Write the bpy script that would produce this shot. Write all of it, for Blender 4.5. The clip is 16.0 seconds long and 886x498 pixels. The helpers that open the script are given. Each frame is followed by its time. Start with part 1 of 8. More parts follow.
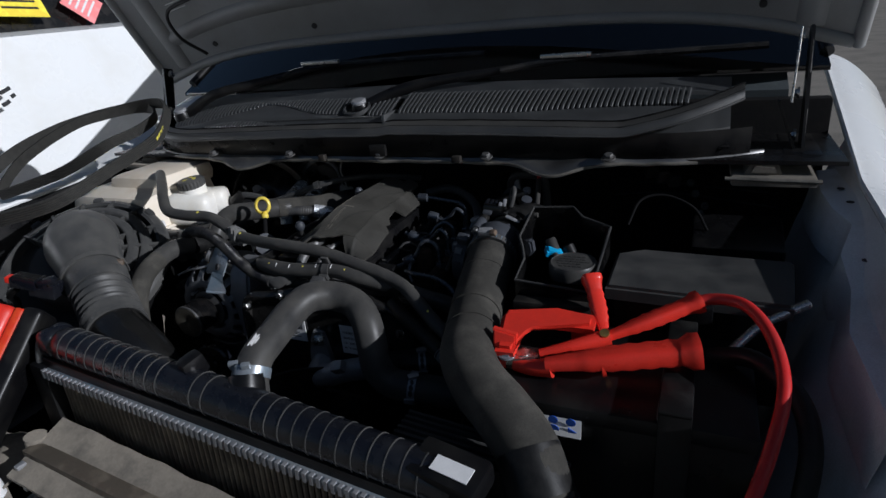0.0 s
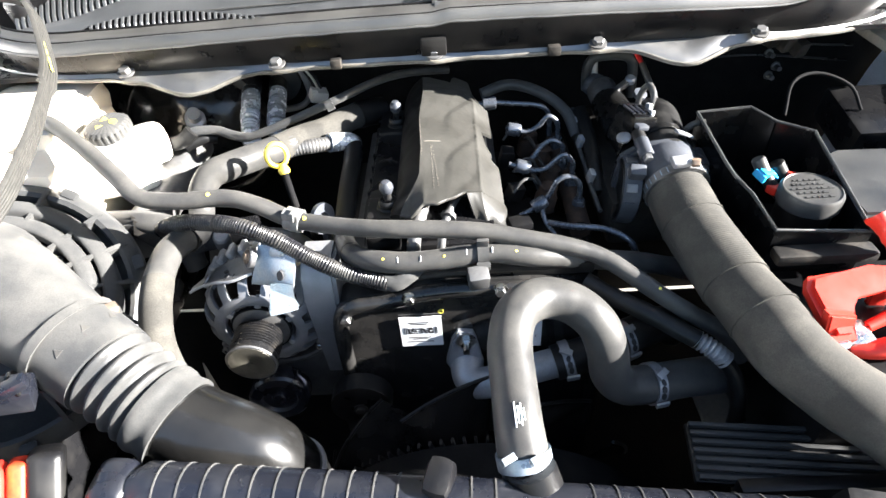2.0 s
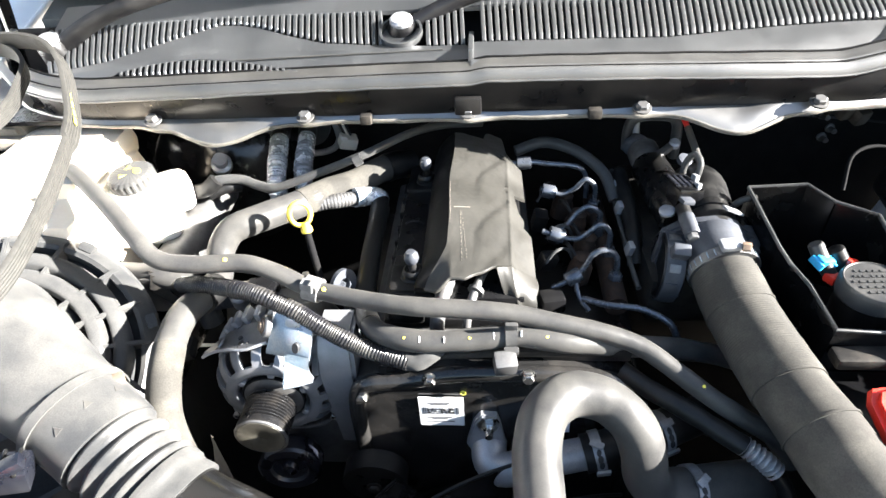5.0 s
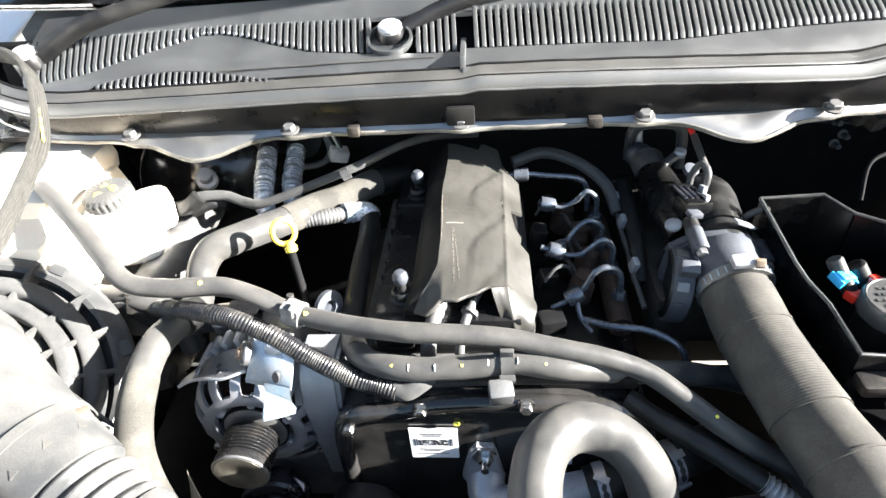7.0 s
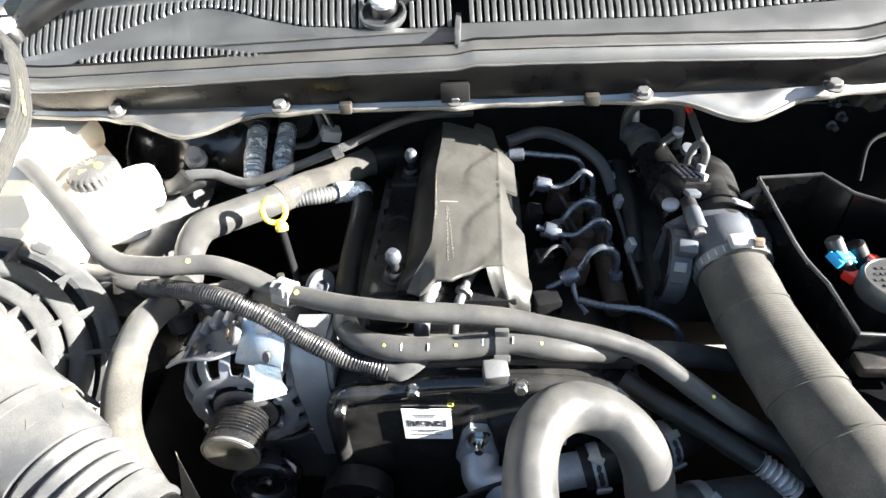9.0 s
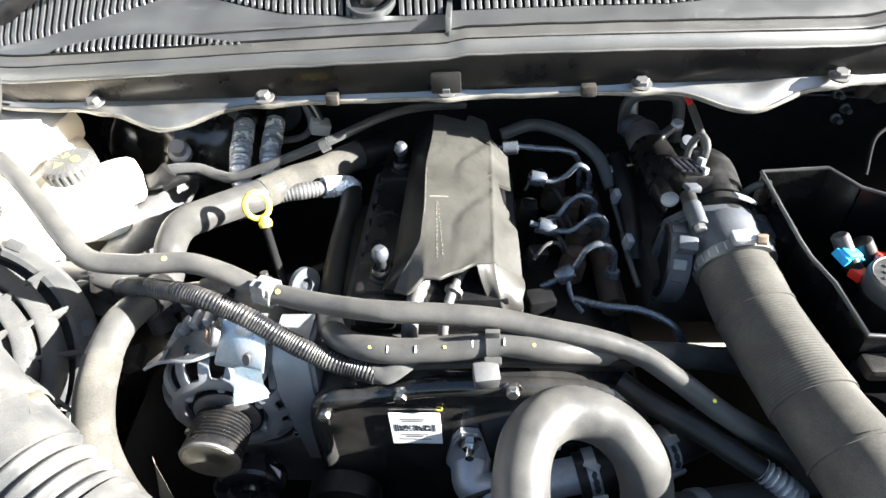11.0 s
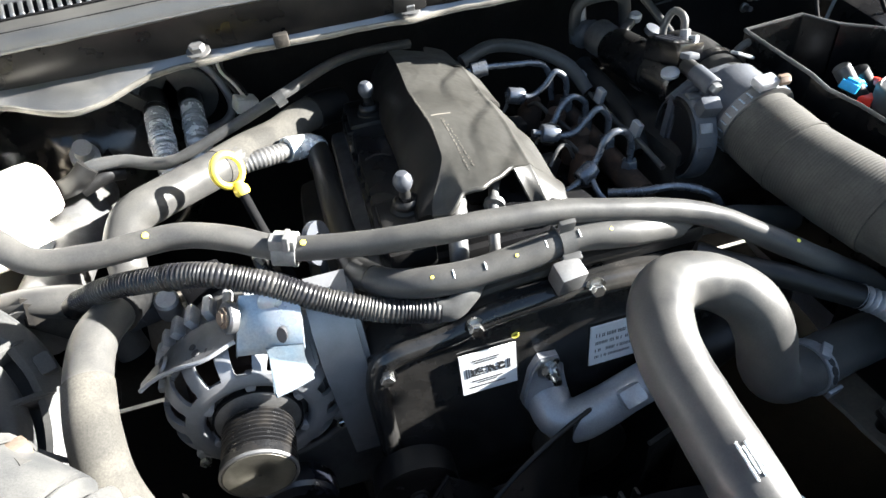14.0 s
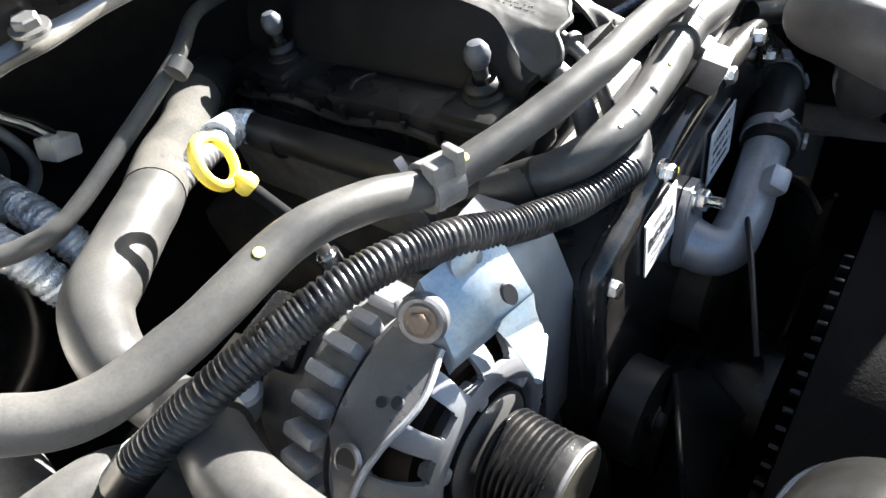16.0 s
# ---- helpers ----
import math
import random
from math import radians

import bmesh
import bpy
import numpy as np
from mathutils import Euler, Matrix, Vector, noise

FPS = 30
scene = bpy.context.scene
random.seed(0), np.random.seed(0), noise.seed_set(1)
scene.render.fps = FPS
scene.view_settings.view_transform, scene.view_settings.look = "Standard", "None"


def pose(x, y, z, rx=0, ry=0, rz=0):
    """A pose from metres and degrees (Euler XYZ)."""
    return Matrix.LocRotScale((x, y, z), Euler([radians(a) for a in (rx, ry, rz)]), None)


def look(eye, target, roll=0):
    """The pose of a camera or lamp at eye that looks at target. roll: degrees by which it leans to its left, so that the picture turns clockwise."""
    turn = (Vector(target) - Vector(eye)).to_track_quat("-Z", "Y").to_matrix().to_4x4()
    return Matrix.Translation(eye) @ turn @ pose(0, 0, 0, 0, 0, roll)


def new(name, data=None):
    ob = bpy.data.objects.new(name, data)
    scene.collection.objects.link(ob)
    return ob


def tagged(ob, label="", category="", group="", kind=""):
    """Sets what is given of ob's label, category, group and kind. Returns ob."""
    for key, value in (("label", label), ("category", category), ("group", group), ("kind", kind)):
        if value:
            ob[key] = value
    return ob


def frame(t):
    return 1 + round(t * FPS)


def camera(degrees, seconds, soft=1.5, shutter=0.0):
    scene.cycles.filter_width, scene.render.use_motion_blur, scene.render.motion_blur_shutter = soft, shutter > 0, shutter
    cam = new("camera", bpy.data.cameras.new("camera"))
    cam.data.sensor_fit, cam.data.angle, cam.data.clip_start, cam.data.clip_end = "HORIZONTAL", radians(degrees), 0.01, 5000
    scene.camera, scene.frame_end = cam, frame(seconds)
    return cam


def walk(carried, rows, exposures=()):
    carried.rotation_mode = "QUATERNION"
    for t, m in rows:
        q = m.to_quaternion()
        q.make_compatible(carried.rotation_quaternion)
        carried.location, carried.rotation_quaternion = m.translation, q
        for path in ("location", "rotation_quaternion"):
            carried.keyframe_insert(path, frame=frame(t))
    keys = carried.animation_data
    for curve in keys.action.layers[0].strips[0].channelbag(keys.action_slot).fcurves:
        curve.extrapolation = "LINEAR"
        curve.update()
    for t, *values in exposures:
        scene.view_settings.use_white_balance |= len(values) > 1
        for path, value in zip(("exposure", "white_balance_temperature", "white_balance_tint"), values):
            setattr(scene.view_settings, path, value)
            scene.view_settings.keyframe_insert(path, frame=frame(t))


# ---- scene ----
cam = camera(74.1, 16.0)
PATH = [
    (0, (0.536, 0.054, 1.327), (-0.252, 1.729, 0.57), -5.6),
    (0.5, (0.283, 0.107, 1.357), (-0.261, 1.769, 0.387), -4.7),
    (1, (0.139, 0.196, 1.361), (-0.216, 1.844, 0.286), -7.4),
    (1.5, (0.057, 0.227, 1.359), (-0.051, 1.801, 0.129), -5.9),
    (2, (0.025, 0.247, 1.386), (-0.047, 1.759, 0.08), -4.7),
    (2.5, (0.069, 0.279, 1.395), (-0.105, 1.759, 0.062), -4.2),
    (3, (0.054, 0.304, 1.412), (-0.121, 1.822, 0.122), -5.1),
    (3.5, (0.032, 0.304, 1.415), (-0.113, 1.785, 0.079), -4.6),
    (4, (0.024, 0.312, 1.404), (-0.091, 1.826, 0.102), -2.9),
    (4.5, (0.023, 0.31, 1.409), (-0.115, 1.846, 0.136), -3.4),
    (7, (0.035, 0.351, 1.39), (-0.14, 1.918, 0.16), -5.1),
    (7.5, (0.033, 0.353, 1.385), (-0.134, 1.917, 0.151), -4.4),
    (8, (0.035, 0.355, 1.378), (-0.118, 1.907, 0.127), -3.9),
    (8.5, (0.032, 0.354, 1.377), (-0.12, 1.9, 0.117), -4.4),
    (11, (0.04, 0.374, 1.362), (-0.108, 1.906, 0.085), -4.4),
    (11.5, (0.037, 0.39, 1.322), (-0.092, 1.913, 0.032), -3.9),
    (12, (0.039, 0.4, 1.298), (-0.076, 1.863, -0.061), -4.2),
    (12.5, (0.048, 0.39, 1.306), (-0.119, 1.892, -0.004), -6.5),
    (13, (0.04, 0.398, 1.285), (-0.073, 1.937, 0.012), -7.6),
    (13.5, (-0.044, 0.401, 1.26), (0.086, 1.948, -0.001), -7.7),
    (14, (-0.099, 0.388, 1.265), (0.16, 1.919, 0.005), -8.3),
    (14.5, (-0.112, 0.42, 1.236), (0.059, 1.923, -0.073), -5.0),
    (15, (-0.195, 0.475, 1.201), (0.093, 1.836, -0.236), -11.2),
    (15.5, (-0.299, 0.556, 1.178), (0.364, 1.793, -0.247), -17.0),
    (16, (-0.296, 0.577, 1.181), (0.634, 1.672, -0.211), -17.8),
]
EXPOSURES = [(0.0, -0.51, 5750, 11), (0.5, 1.49, 5900, 10), (1.0, 2.43, 6200, 10), (1.5, 3.01, 6400, 10), (2.0, 3.41, 6450, 10), (2.5, 3.49, 6500, 10), (7.0, 3.61, 6500, 9), (11.0, 3.51, 6450, 8), (13.0, 3.49, 6400, 8), (13.5, 3.33, 6400, 8), (14.5, 3.51, 6400, 8), (15.5, 3.55, 6450, 9), (16.0, 3.56, 6450, 9)]
walk(cam, [(t, look(eye, target, roll)) for t, eye, target, roll in PATH], EXPOSURES)


# ---- light ----
SUN = Vector((1.0, -0.11, 0.40)).normalized()
world = bpy.data.worlds.new("world")
scene.world = world
world.use_nodes = True
_wn = world.node_tree.nodes
_sky = _wn.new("ShaderNodeTexSky")
_sky.sky_type = "NISHITA"
_sky.sun_disc = False
_sky.sun_elevation = math.asin(SUN.z)
_sky.sun_rotation = math.atan2(SUN.x, SUN.y)
world.node_tree.links.new(_sky.outputs[0], _wn["Background"].inputs[0])
_wn["Background"].inputs[1].default_value = 0.037
_sun = bpy.data.lights.new("sun", "SUN")
_sun.energy = 5.0
_sun.angle = radians(0.5)
_sun.color = (1.0, 0.965, 0.92)
sun_ob = new("sun", _sun)
sun_ob.matrix_world = look(SUN * 6, (0, 0, 0))


# ---- materials ----
def mat(name, base, rough=0.6, metal=0.0, second=None, scale=40.0, mix=(0.45, 0.7), bump=0.15, bscale=500.0,
        grain=0.12, coat=0.0, spec=0.5, rvar=0.12, dusty=0.0, ior=1.5):
    """A node material: a base colour with patches of a second one, fine grain, uneven gloss and relief."""
    m = bpy.data.materials.new(name)
    m.use_nodes = True
    n, ln = m.node_tree.nodes, m.node_tree.links
    p = n["Principled BSDF"]
    co = n.new("ShaderNodeTexCoord").outputs["Object"]

    def noise_tex(s, d=4.0, r=0.6):
        t = n.new("ShaderNodeTexNoise")
        t.inputs["Scale"].default_value, t.inputs["Detail"].default_value, t.inputs["Roughness"].default_value = s, d, r
        ln.new(co, t.inputs["Vector"])
        return t.outputs["Fac"]

    big, fine = noise_tex(scale), noise_tex(bscale, 3.0, 0.7)
    ramp = n.new("ShaderNodeValToRGB")
    ramp.color_ramp.elements[0].position, ramp.color_ramp.elements[1].position = mix
    sec = second or tuple(min(1, c * 1.35) for c in base)
    ramp.color_ramp.elements[0].color, ramp.color_ramp.elements[1].color = (*base, 1), (*sec, 1)
    ln.new(big, ramp.inputs[0])
    mr = n.new("ShaderNodeMapRange")
    mr.inputs["From Min"].default_value, mr.inputs["From Max"].default_value = 0.3, 0.7
    mr.inputs["To Min"].default_value, mr.inputs["To Max"].default_value = 1 - grain, 1 + grain
    ln.new(fine, mr.inputs["Value"])
    mul = n.new("ShaderNodeVectorMath")
    mul.operation = "SCALE"
    ln.new(ramp.outputs[0], mul.inputs[0])
    ln.new(mr.outputs[0], mul.inputs["Scale"])
    ln.new(mul.outputs[0], p.inputs["Base Color"])
    rr = n.new("ShaderNodeMapRange")
    rr.inputs["To Min"].default_value, rr.inputs["To Max"].default_value = max(0.02, rough - rvar), min(1.0, rough + rvar)
    rr.inputs["From Min"].default_value, rr.inputs["From Max"].default_value = 0.3, 0.7
    ln.new(big, rr.inputs["Value"])
    ln.new(rr.outputs[0], p.inputs["Roughness"])
    p.inputs["Metallic"].default_value = metal
    p.inputs["Diffuse Roughness"].default_value = dusty
    p.inputs["Coat Weight"].default_value = coat
    p.inputs["Coat Roughness"].default_value = 0.08
    p.inputs["Specular IOR Level"].default_value = spec
    p.inputs["IOR"].default_value = ior
    if bump:
        b = n.new("ShaderNodeBump")
        b.inputs["Strength"].default_value, b.inputs["Distance"].default_value = bump, 0.002
        ln.new(fine, b.inputs["Height"])
        ln.new(b.outputs[0], p.inputs["Normal"])
    return m


M_RUBBER = mat("dusty_rubber", (0.033, 0.033, 0.034), 0.44, second=(0.080, 0.077, 0.070), scale=30, mix=(0.25, 0.8), bump=0.04, bscale=800, grain=0.14, spec=0.3, dusty=0.5)
M_RUBBER_CLEAN = mat("black_rubber", (0.007, 0.007, 0.0072), 0.45, second=(0.017, 0.0165, 0.0155), scale=35, bump=0.05, spec=0.3)
M_FOAMTUBE = mat("woven_sleeve", (0.044, 0.042, 0.0375), 0.8, second=(0.080, 0.0755, 0.066), scale=22, bump=0.07, bscale=700, grain=0.2, spec=0.15, dusty=0.3)
M_PLASTIC = mat("black_plastic", (0.0055, 0.0055, 0.0062), 0.36, second=(0.014, 0.0135, 0.0128), scale=22, bump=0.05, bscale=900, spec=0.3)
M_PLASTIC_DUSTY = mat("dusty_plastic", (0.036, 0.037, 0.038), 0.45, second=(0.085, 0.083, 0.078), scale=17, mix=(0.35, 0.75), bump=0.04, bscale=900, grain=0.2, spec=0.3, dusty=0.9)
M_CONDUIT = mat("dusty_conduit", (0.012, 0.012, 0.0142), 0.36, second=(0.080, 0.076, 0.068), scale=40, mix=(0.42, 0.74), bump=0.06, bscale=900, grain=0.3, spec=0.4, dusty=0.9)
M_DUSTMETAL = mat("dusty_black_channel", (0.022, 0.022, 0.021), 0.42, second=(0.052, 0.048, 0.040), scale=13, bump=0.06, bscale=500, spec=0.35)
M_COWL = mat("weathered_cowl_plastic", (0.0125, 0.014, 0.0155), 0.47, second=(0.025, 0.027, 0.028), scale=20, mix=(0.3, 0.8), bump=0.03, bscale=1200, grain=0.25, spec=0.9, rvar=0.06, dusty=0.3, ior=1.82)
M_SEAL = mat("dusty_hood_seal", (0.020, 0.0195, 0.018), 0.48, second=(0.042, 0.040, 0.035), scale=18, mix=(0.3, 0.75), bump=0.05, bscale=700, grain=0.2, spec=0.9, rvar=0.06, dusty=0.5, ior=1.7)
M_CASTGREY = mat("grey_cast_housing", (0.052, 0.057, 0.068), 0.50, 0.1, second=(0.034, 0.037, 0.044), scale=35, bump=0.08, bscale=500, spec=0.4)
M_ELBOW = mat("shiny_moulded_plastic", (0.006, 0.006, 0.006), 0.22, second=(0.015, 0.0142, 0.013), scale=14, mix=(0.4, 0.8), bump=0.02, rvar=0.05, spec=0.8)
M_TANKBLACK = mat("blue_black_tank_plastic", (0.006, 0.007, 0.011), 0.28, second=(0.017, 0.018, 0.022), scale=25, bump=0.04, rvar=0.1, spec=0.65)
M_TRAY = mat("shiny_black_tray", (0.0030, 0.0030, 0.0034), 0.25, second=(0.007, 0.0068, 0.0064), scale=20, bump=0.03, rvar=0.08, spec=0.5)
M_CLIP = mat("grey_clip_plastic", (0.15, 0.15, 0.147), 0.5, second=(0.10, 0.10, 0.096), scale=60, bump=0.03, dusty=0.5)
M_CAPMETAL = mat("dusty_cap_metal", (0.075, 0.070, 0.056), 0.42, 0.4, second=(0.13, 0.12, 0.10), scale=60, bump=0.08, rvar=0.08)
M_RUST = mat("rusty_injector", (0.030, 0.022, 0.018), 0.75, second=(0.075, 0.046, 0.032), scale=60, bump=0.2, bscale=400, spec=0.15)
M_GLOSS = mat("gloss_black_plastic", (0.012, 0.012, 0.012), 0.16, second=(0.03, 0.028, 0.026), scale=20, bump=0.03, rvar=0.08)
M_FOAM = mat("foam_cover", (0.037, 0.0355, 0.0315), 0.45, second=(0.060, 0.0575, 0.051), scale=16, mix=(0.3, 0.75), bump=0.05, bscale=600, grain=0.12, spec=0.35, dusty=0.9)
# darker copy of foam_cover: shade of the left side put into colour
M_FOAMSHADE = mat("shaded_foam_side", (0.006, 0.006, 0.0062), 0.5, second=(0.012, 0.0117, 0.011), scale=20, bump=0.05, bscale=600, spec=0.12)
M_ALU = mat("cast_aluminium", (0.34, 0.345, 0.36), 0.4, 0.4, second=(0.24, 0.245, 0.26), scale=30, bump=0.08, bscale=600)
M_FLANGE = mat("dust_covered_flange", (0.013, 0.0128, 0.012), 0.42, second=(0.055, 0.052, 0.045), scale=11, mix=(0.40, 0.68), bump=0.06, bscale=500, grain=0.2, spec=1.0, rvar=0.10, ior=2.0)
M_CASTING = mat("smooth_cast_aluminium", (0.235, 0.24, 0.255), 0.42, 0.45, second=(0.175, 0.178, 0.186), scale=22, bump=0.05, bscale=900, grain=0.06)
M_CASTING_DARK = mat("dull_cast_aluminium", (0.105, 0.105, 0.108), 0.5, 0.4, second=(0.065, 0.064, 0.062), scale=26, bump=0.05, bscale=700)
M_SHIELD = mat("pressed_steel_shield", (0.20, 0.20, 0.205), 0.36, 0.65, second=(0.145, 0.143, 0.14), scale=34, bump=0.05, bscale=900, grain=0.08)
M_PULLEY = mat("oiled_black_pulley", (0.008, 0.008, 0.0085), 0.3, second=(0.020, 0.018, 0.016), scale=60, bump=0.04, bscale=900, spec=0.35)
M_ALU_DARK = mat("dark_cast_metal", (0.15, 0.15, 0.15), 0.5, 0.6, second=(0.09, 0.085, 0.08), scale=30, bump=0.1, bscale=600)
# blue patches put the bracket's shaded look into the zinc colour
M_ZINC = mat("zinc_steel_blue_shade", (0.34, 0.37, 0.40), 0.34, 0.55, second=(0.22, 0.31, 0.39), scale=26, bump=0.05)
M_PIPE = mat("dull_steel_pipe", (0.13, 0.143, 0.168), 0.26, 0.6, second=(0.08, 0.084, 0.092), scale=60, bump=0.05)
# red lens again, with the sun shining through it put into the colour
M_SUNLIT_RED = mat("sunlit_lens", (0.55, 0.035, 0.012), 0.5, second=(0.60, 0.075, 0.015), scale=60, bump=0.05, grain=0.04, spec=0.25)
M_REDLENS = mat("red_lens", (0.64, 0.028, 0.016), 0.42, second=(0.62, 0.035, 0.02), scale=40, bump=0.05, grain=0.05, coat=0.08)
M_STEEL = mat("bright_steel", (0.55, 0.55, 0.54), 0.28, 1.0, second=(0.4, 0.39, 0.37), scale=60, bump=0.08)
M_FOIL = mat("crinkled_foil", (0.78, 0.82, 0.88), 0.24, 0.6, scale=60, bump=1.0, bscale=260)
M_HEATSHIELD = mat("dusty_shield", (0.17, 0.16, 0.14), 0.45, 0.2, second=(0.05, 0.048, 0.042), scale=16, bump=0.12, bscale=260)
M_BLACKMETAL = mat("black_painted_metal", (0.006, 0.006, 0.0066), 0.3, second=(0.018, 0.017, 0.016), scale=14, bump=0.06, rvar=0.1, spec=0.3)
M_GRIME = mat("grimy_metal", (0.018, 0.017, 0.016), 0.6, 0.1, second=(0.055, 0.048, 0.040), scale=26, bump=0.18, bscale=300, spec=0.2)
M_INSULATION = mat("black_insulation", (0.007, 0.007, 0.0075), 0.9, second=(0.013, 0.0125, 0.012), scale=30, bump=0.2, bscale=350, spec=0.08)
M_RESERVOIR = mat("milky_plastic", (0.83, 0.81, 0.76), 0.38, second=(0.76, 0.72, 0.63), scale=14, bump=0.05, grain=0.03)
M_TANK = mat("beige_tank_plastic", (0.76, 0.69, 0.58), 0.42, second=(0.70, 0.60, 0.47), scale=10, bump=0.05, grain=0.03)
M_YELLOW = mat("yellow_plastic", (0.80, 0.63, 0.09), 0.4, second=(0.72, 0.50, 0.03), scale=60, bump=0.05, grain=0.05)
M_YELLOWPAINT = mat("yellow_paint_mark", (0.75, 0.66, 0.10), 0.6, bump=0.0, grain=0.05)
M_WHITEPAINT = mat("white_car_paint", (0.80, 0.81, 0.81), 0.28, second=(0.74, 0.74, 0.72), scale=6, bump=0.0, grain=0.02, coat=0.6)
# white car paint with the blue of skylit shade mixed into its colour
M_INNERWHITE = mat("white_paint_blue_shade", (0.76, 0.79, 0.84), 0.4, second=(0.55, 0.56, 0.57), scale=9, bump=0.1)
M_GREYPAINT = mat("grey_hood_lining", (0.27, 0.275, 0.28), 0.42, second=(0.22, 0.22, 0.215), scale=5, bump=0.08, grain=0.05)
M_RED = mat("red_clamp_plastic", (0.72, 0.035, 0.02), 0.36, second=(0.60, 0.03, 0.018), scale=30, bump=0.06, grain=0.05)
M_REDRUBBER = mat("red_cable_jacket", (0.55, 0.022, 0.02), 0.38, second=(0.42, 0.02, 0.018), scale=30, bump=0.08, grain=0.05)
M_LABEL = mat("white_label_paper", (0.78, 0.78, 0.78), 0.5, second=(0.72, 0.72, 0.72), scale=60, bump=0.0, grain=0.03)
M_INK = mat("black_ink", (0.02, 0.02, 0.022), 0.6, bump=0.0)
M_INKBLUE = mat("blue_ink", (0.03, 0.10, 0.45), 0.5, bump=0.0)
M_BLUE = mat("blue_clip_plastic", (0.02, 0.33, 0.62), 0.4, bump=0.05)
M_BRASS = mat("worn_brass", (0.72, 0.48, 0.16), 0.35, 1.0, bump=0.1)
M_COPPER = mat("copper_winding", (0.022, 0.014, 0.011), 0.45, 0.4, scale=120, bump=0.2, bscale=900)
M_CORE = mat("radiator_fins", (0.13, 0.11, 0.085), 0.7, 0.3, second=(0.28, 0.24, 0.18), scale=26, bump=0.4, bscale=800)
M_DIRT = mat("dusty_panel", (0.19, 0.17, 0.14), 0.85, second=(0.11, 0.10, 0.085), scale=24, bump=0.18, bscale=260, dusty=0.9)
M_GROUND = mat("yard_ground", (0.22, 0.20, 0.17), 0.95, second=(0.15, 0.135, 0.115), scale=2.2, bump=0.5, bscale=40)
M_PINK = mat("pink_tag", (0.85, 0.25, 0.25), 0.6, bump=0.0, grain=0.03)
M_TAGYELLOW = mat("yellow_tag", (0.85, 0.66, 0.05), 0.6, bump=0.0, grain=0.03)
# blue lift in the cabin colour stands for sky mirrored in the pane
M_SEATDARK = mat("cabin_with_sky_tint", (0.040, 0.050, 0.055), 0.8, bump=0.2)
M_CORD = mat("belt_rubber", (0.026, 0.026, 0.025), 0.55, second=(0.055, 0.053, 0.048), scale=120, mix=(0.2, 0.9), bump=0.08, bscale=600, spec=0.2)
M_BRONZE = mat("bronze_bracket", (0.20, 0.145, 0.105), 0.5, 0.4, second=(0.15, 0.125, 0.105), scale=30)
M_BROWNPAINT = mat("rusty_brown_panel", (0.24, 0.12, 0.06), 0.7, second=(0.16, 0.08, 0.045), scale=20, bump=0.2)


def glass_mat(name, tint, gloss_rough=0.02):
    m = bpy.data.materials.new(name)
    m.use_nodes = True
    n, ln = m.node_tree.nodes, m.node_tree.links
    n.remove(n["Principled BSDF"])
    tr, gl, mx, fr = (n.new("ShaderNodeBsdfTransparent"), n.new("ShaderNodeBsdfGlossy"), n.new("ShaderNodeMixShader"),
                      n.new("ShaderNodeFresnel"))
    tr.inputs[0].default_value = (*tint, 1)
    gl.inputs["Roughness"].default_value = gloss_rough
    fr.inputs[0].default_value = 1.9
    ln.new(fr.outputs[0], mx.inputs[0])
    ln.new(tr.outputs[0], mx.inputs[1])
    ln.new(gl.outputs[0], mx.inputs[2])
    ln.new(mx.outputs[0], n["Material Output"].inputs[0])
    return m


M_GLASS = glass_mat("tinted_glass", (0.45, 0.62, 0.70))


# ---- building helpers ----
def smooth(bm, angle=40):
    for f in bm.faces:
        f.smooth = True
    lim = radians(angle)
    for e in bm.edges:
        if len(e.link_faces) == 2 and e.calc_face_angle(0) > lim:
            e.smooth = False
    return bm


def link_mesh(name, bm, material, angle=40):
    bmesh.ops.recalc_face_normals(bm, faces=bm.faces)
    smooth(bm, angle)
    me = bpy.data.meshes.new(name)
    bm.to_mesh(me)
    bm.free()
    me.materials.append(material)
    return new(name, me)


def part(name, bm, material, parent, label="", angle=40):
    ob = link_mesh(name, bm, material, angle)
    ob.parent = parent
    ob.matrix_parent_inverse = parent.matrix_world.inverted()
    return tagged(ob, label)


def thing(name, label, category, at=(0, 0, 0), group="", kind=""):
    ob = new(name)
    ob.location = at
    ob.empty_display_size = 0.02
    ob.matrix_world = Matrix.Translation(at)
    return tagged(ob, label, category, group, kind)


def solid(name, bm, material, label, category, group="", kind="", angle=40):
    """A thing that is one mesh."""
    return tagged(link_mesh(name, bm, material, angle), label, category, group, kind)


def spline(pts, step=0.004):
    """Points at even steps along a smooth curve through pts."""
    p = [Vector(q) for q in pts]
    p = [p[0] * 2 - p[1]] + p + [p[-1] * 2 - p[-2]]
    out = []
    for i in range(1, len(p) - 2):
        a, b, c, d = p[i - 1:i + 3]
        n = max(2, int((c - b).length / step))
        for k in range(n):
            t = k / n
            out.append(0.5 * ((2 * b) + (c - a) * t + (2 * a - 5 * b + 4 * c - d) * t * t + (3 * b - a - 3 * c + d) * t ** 3))
    out.append(p[-2])
    return out


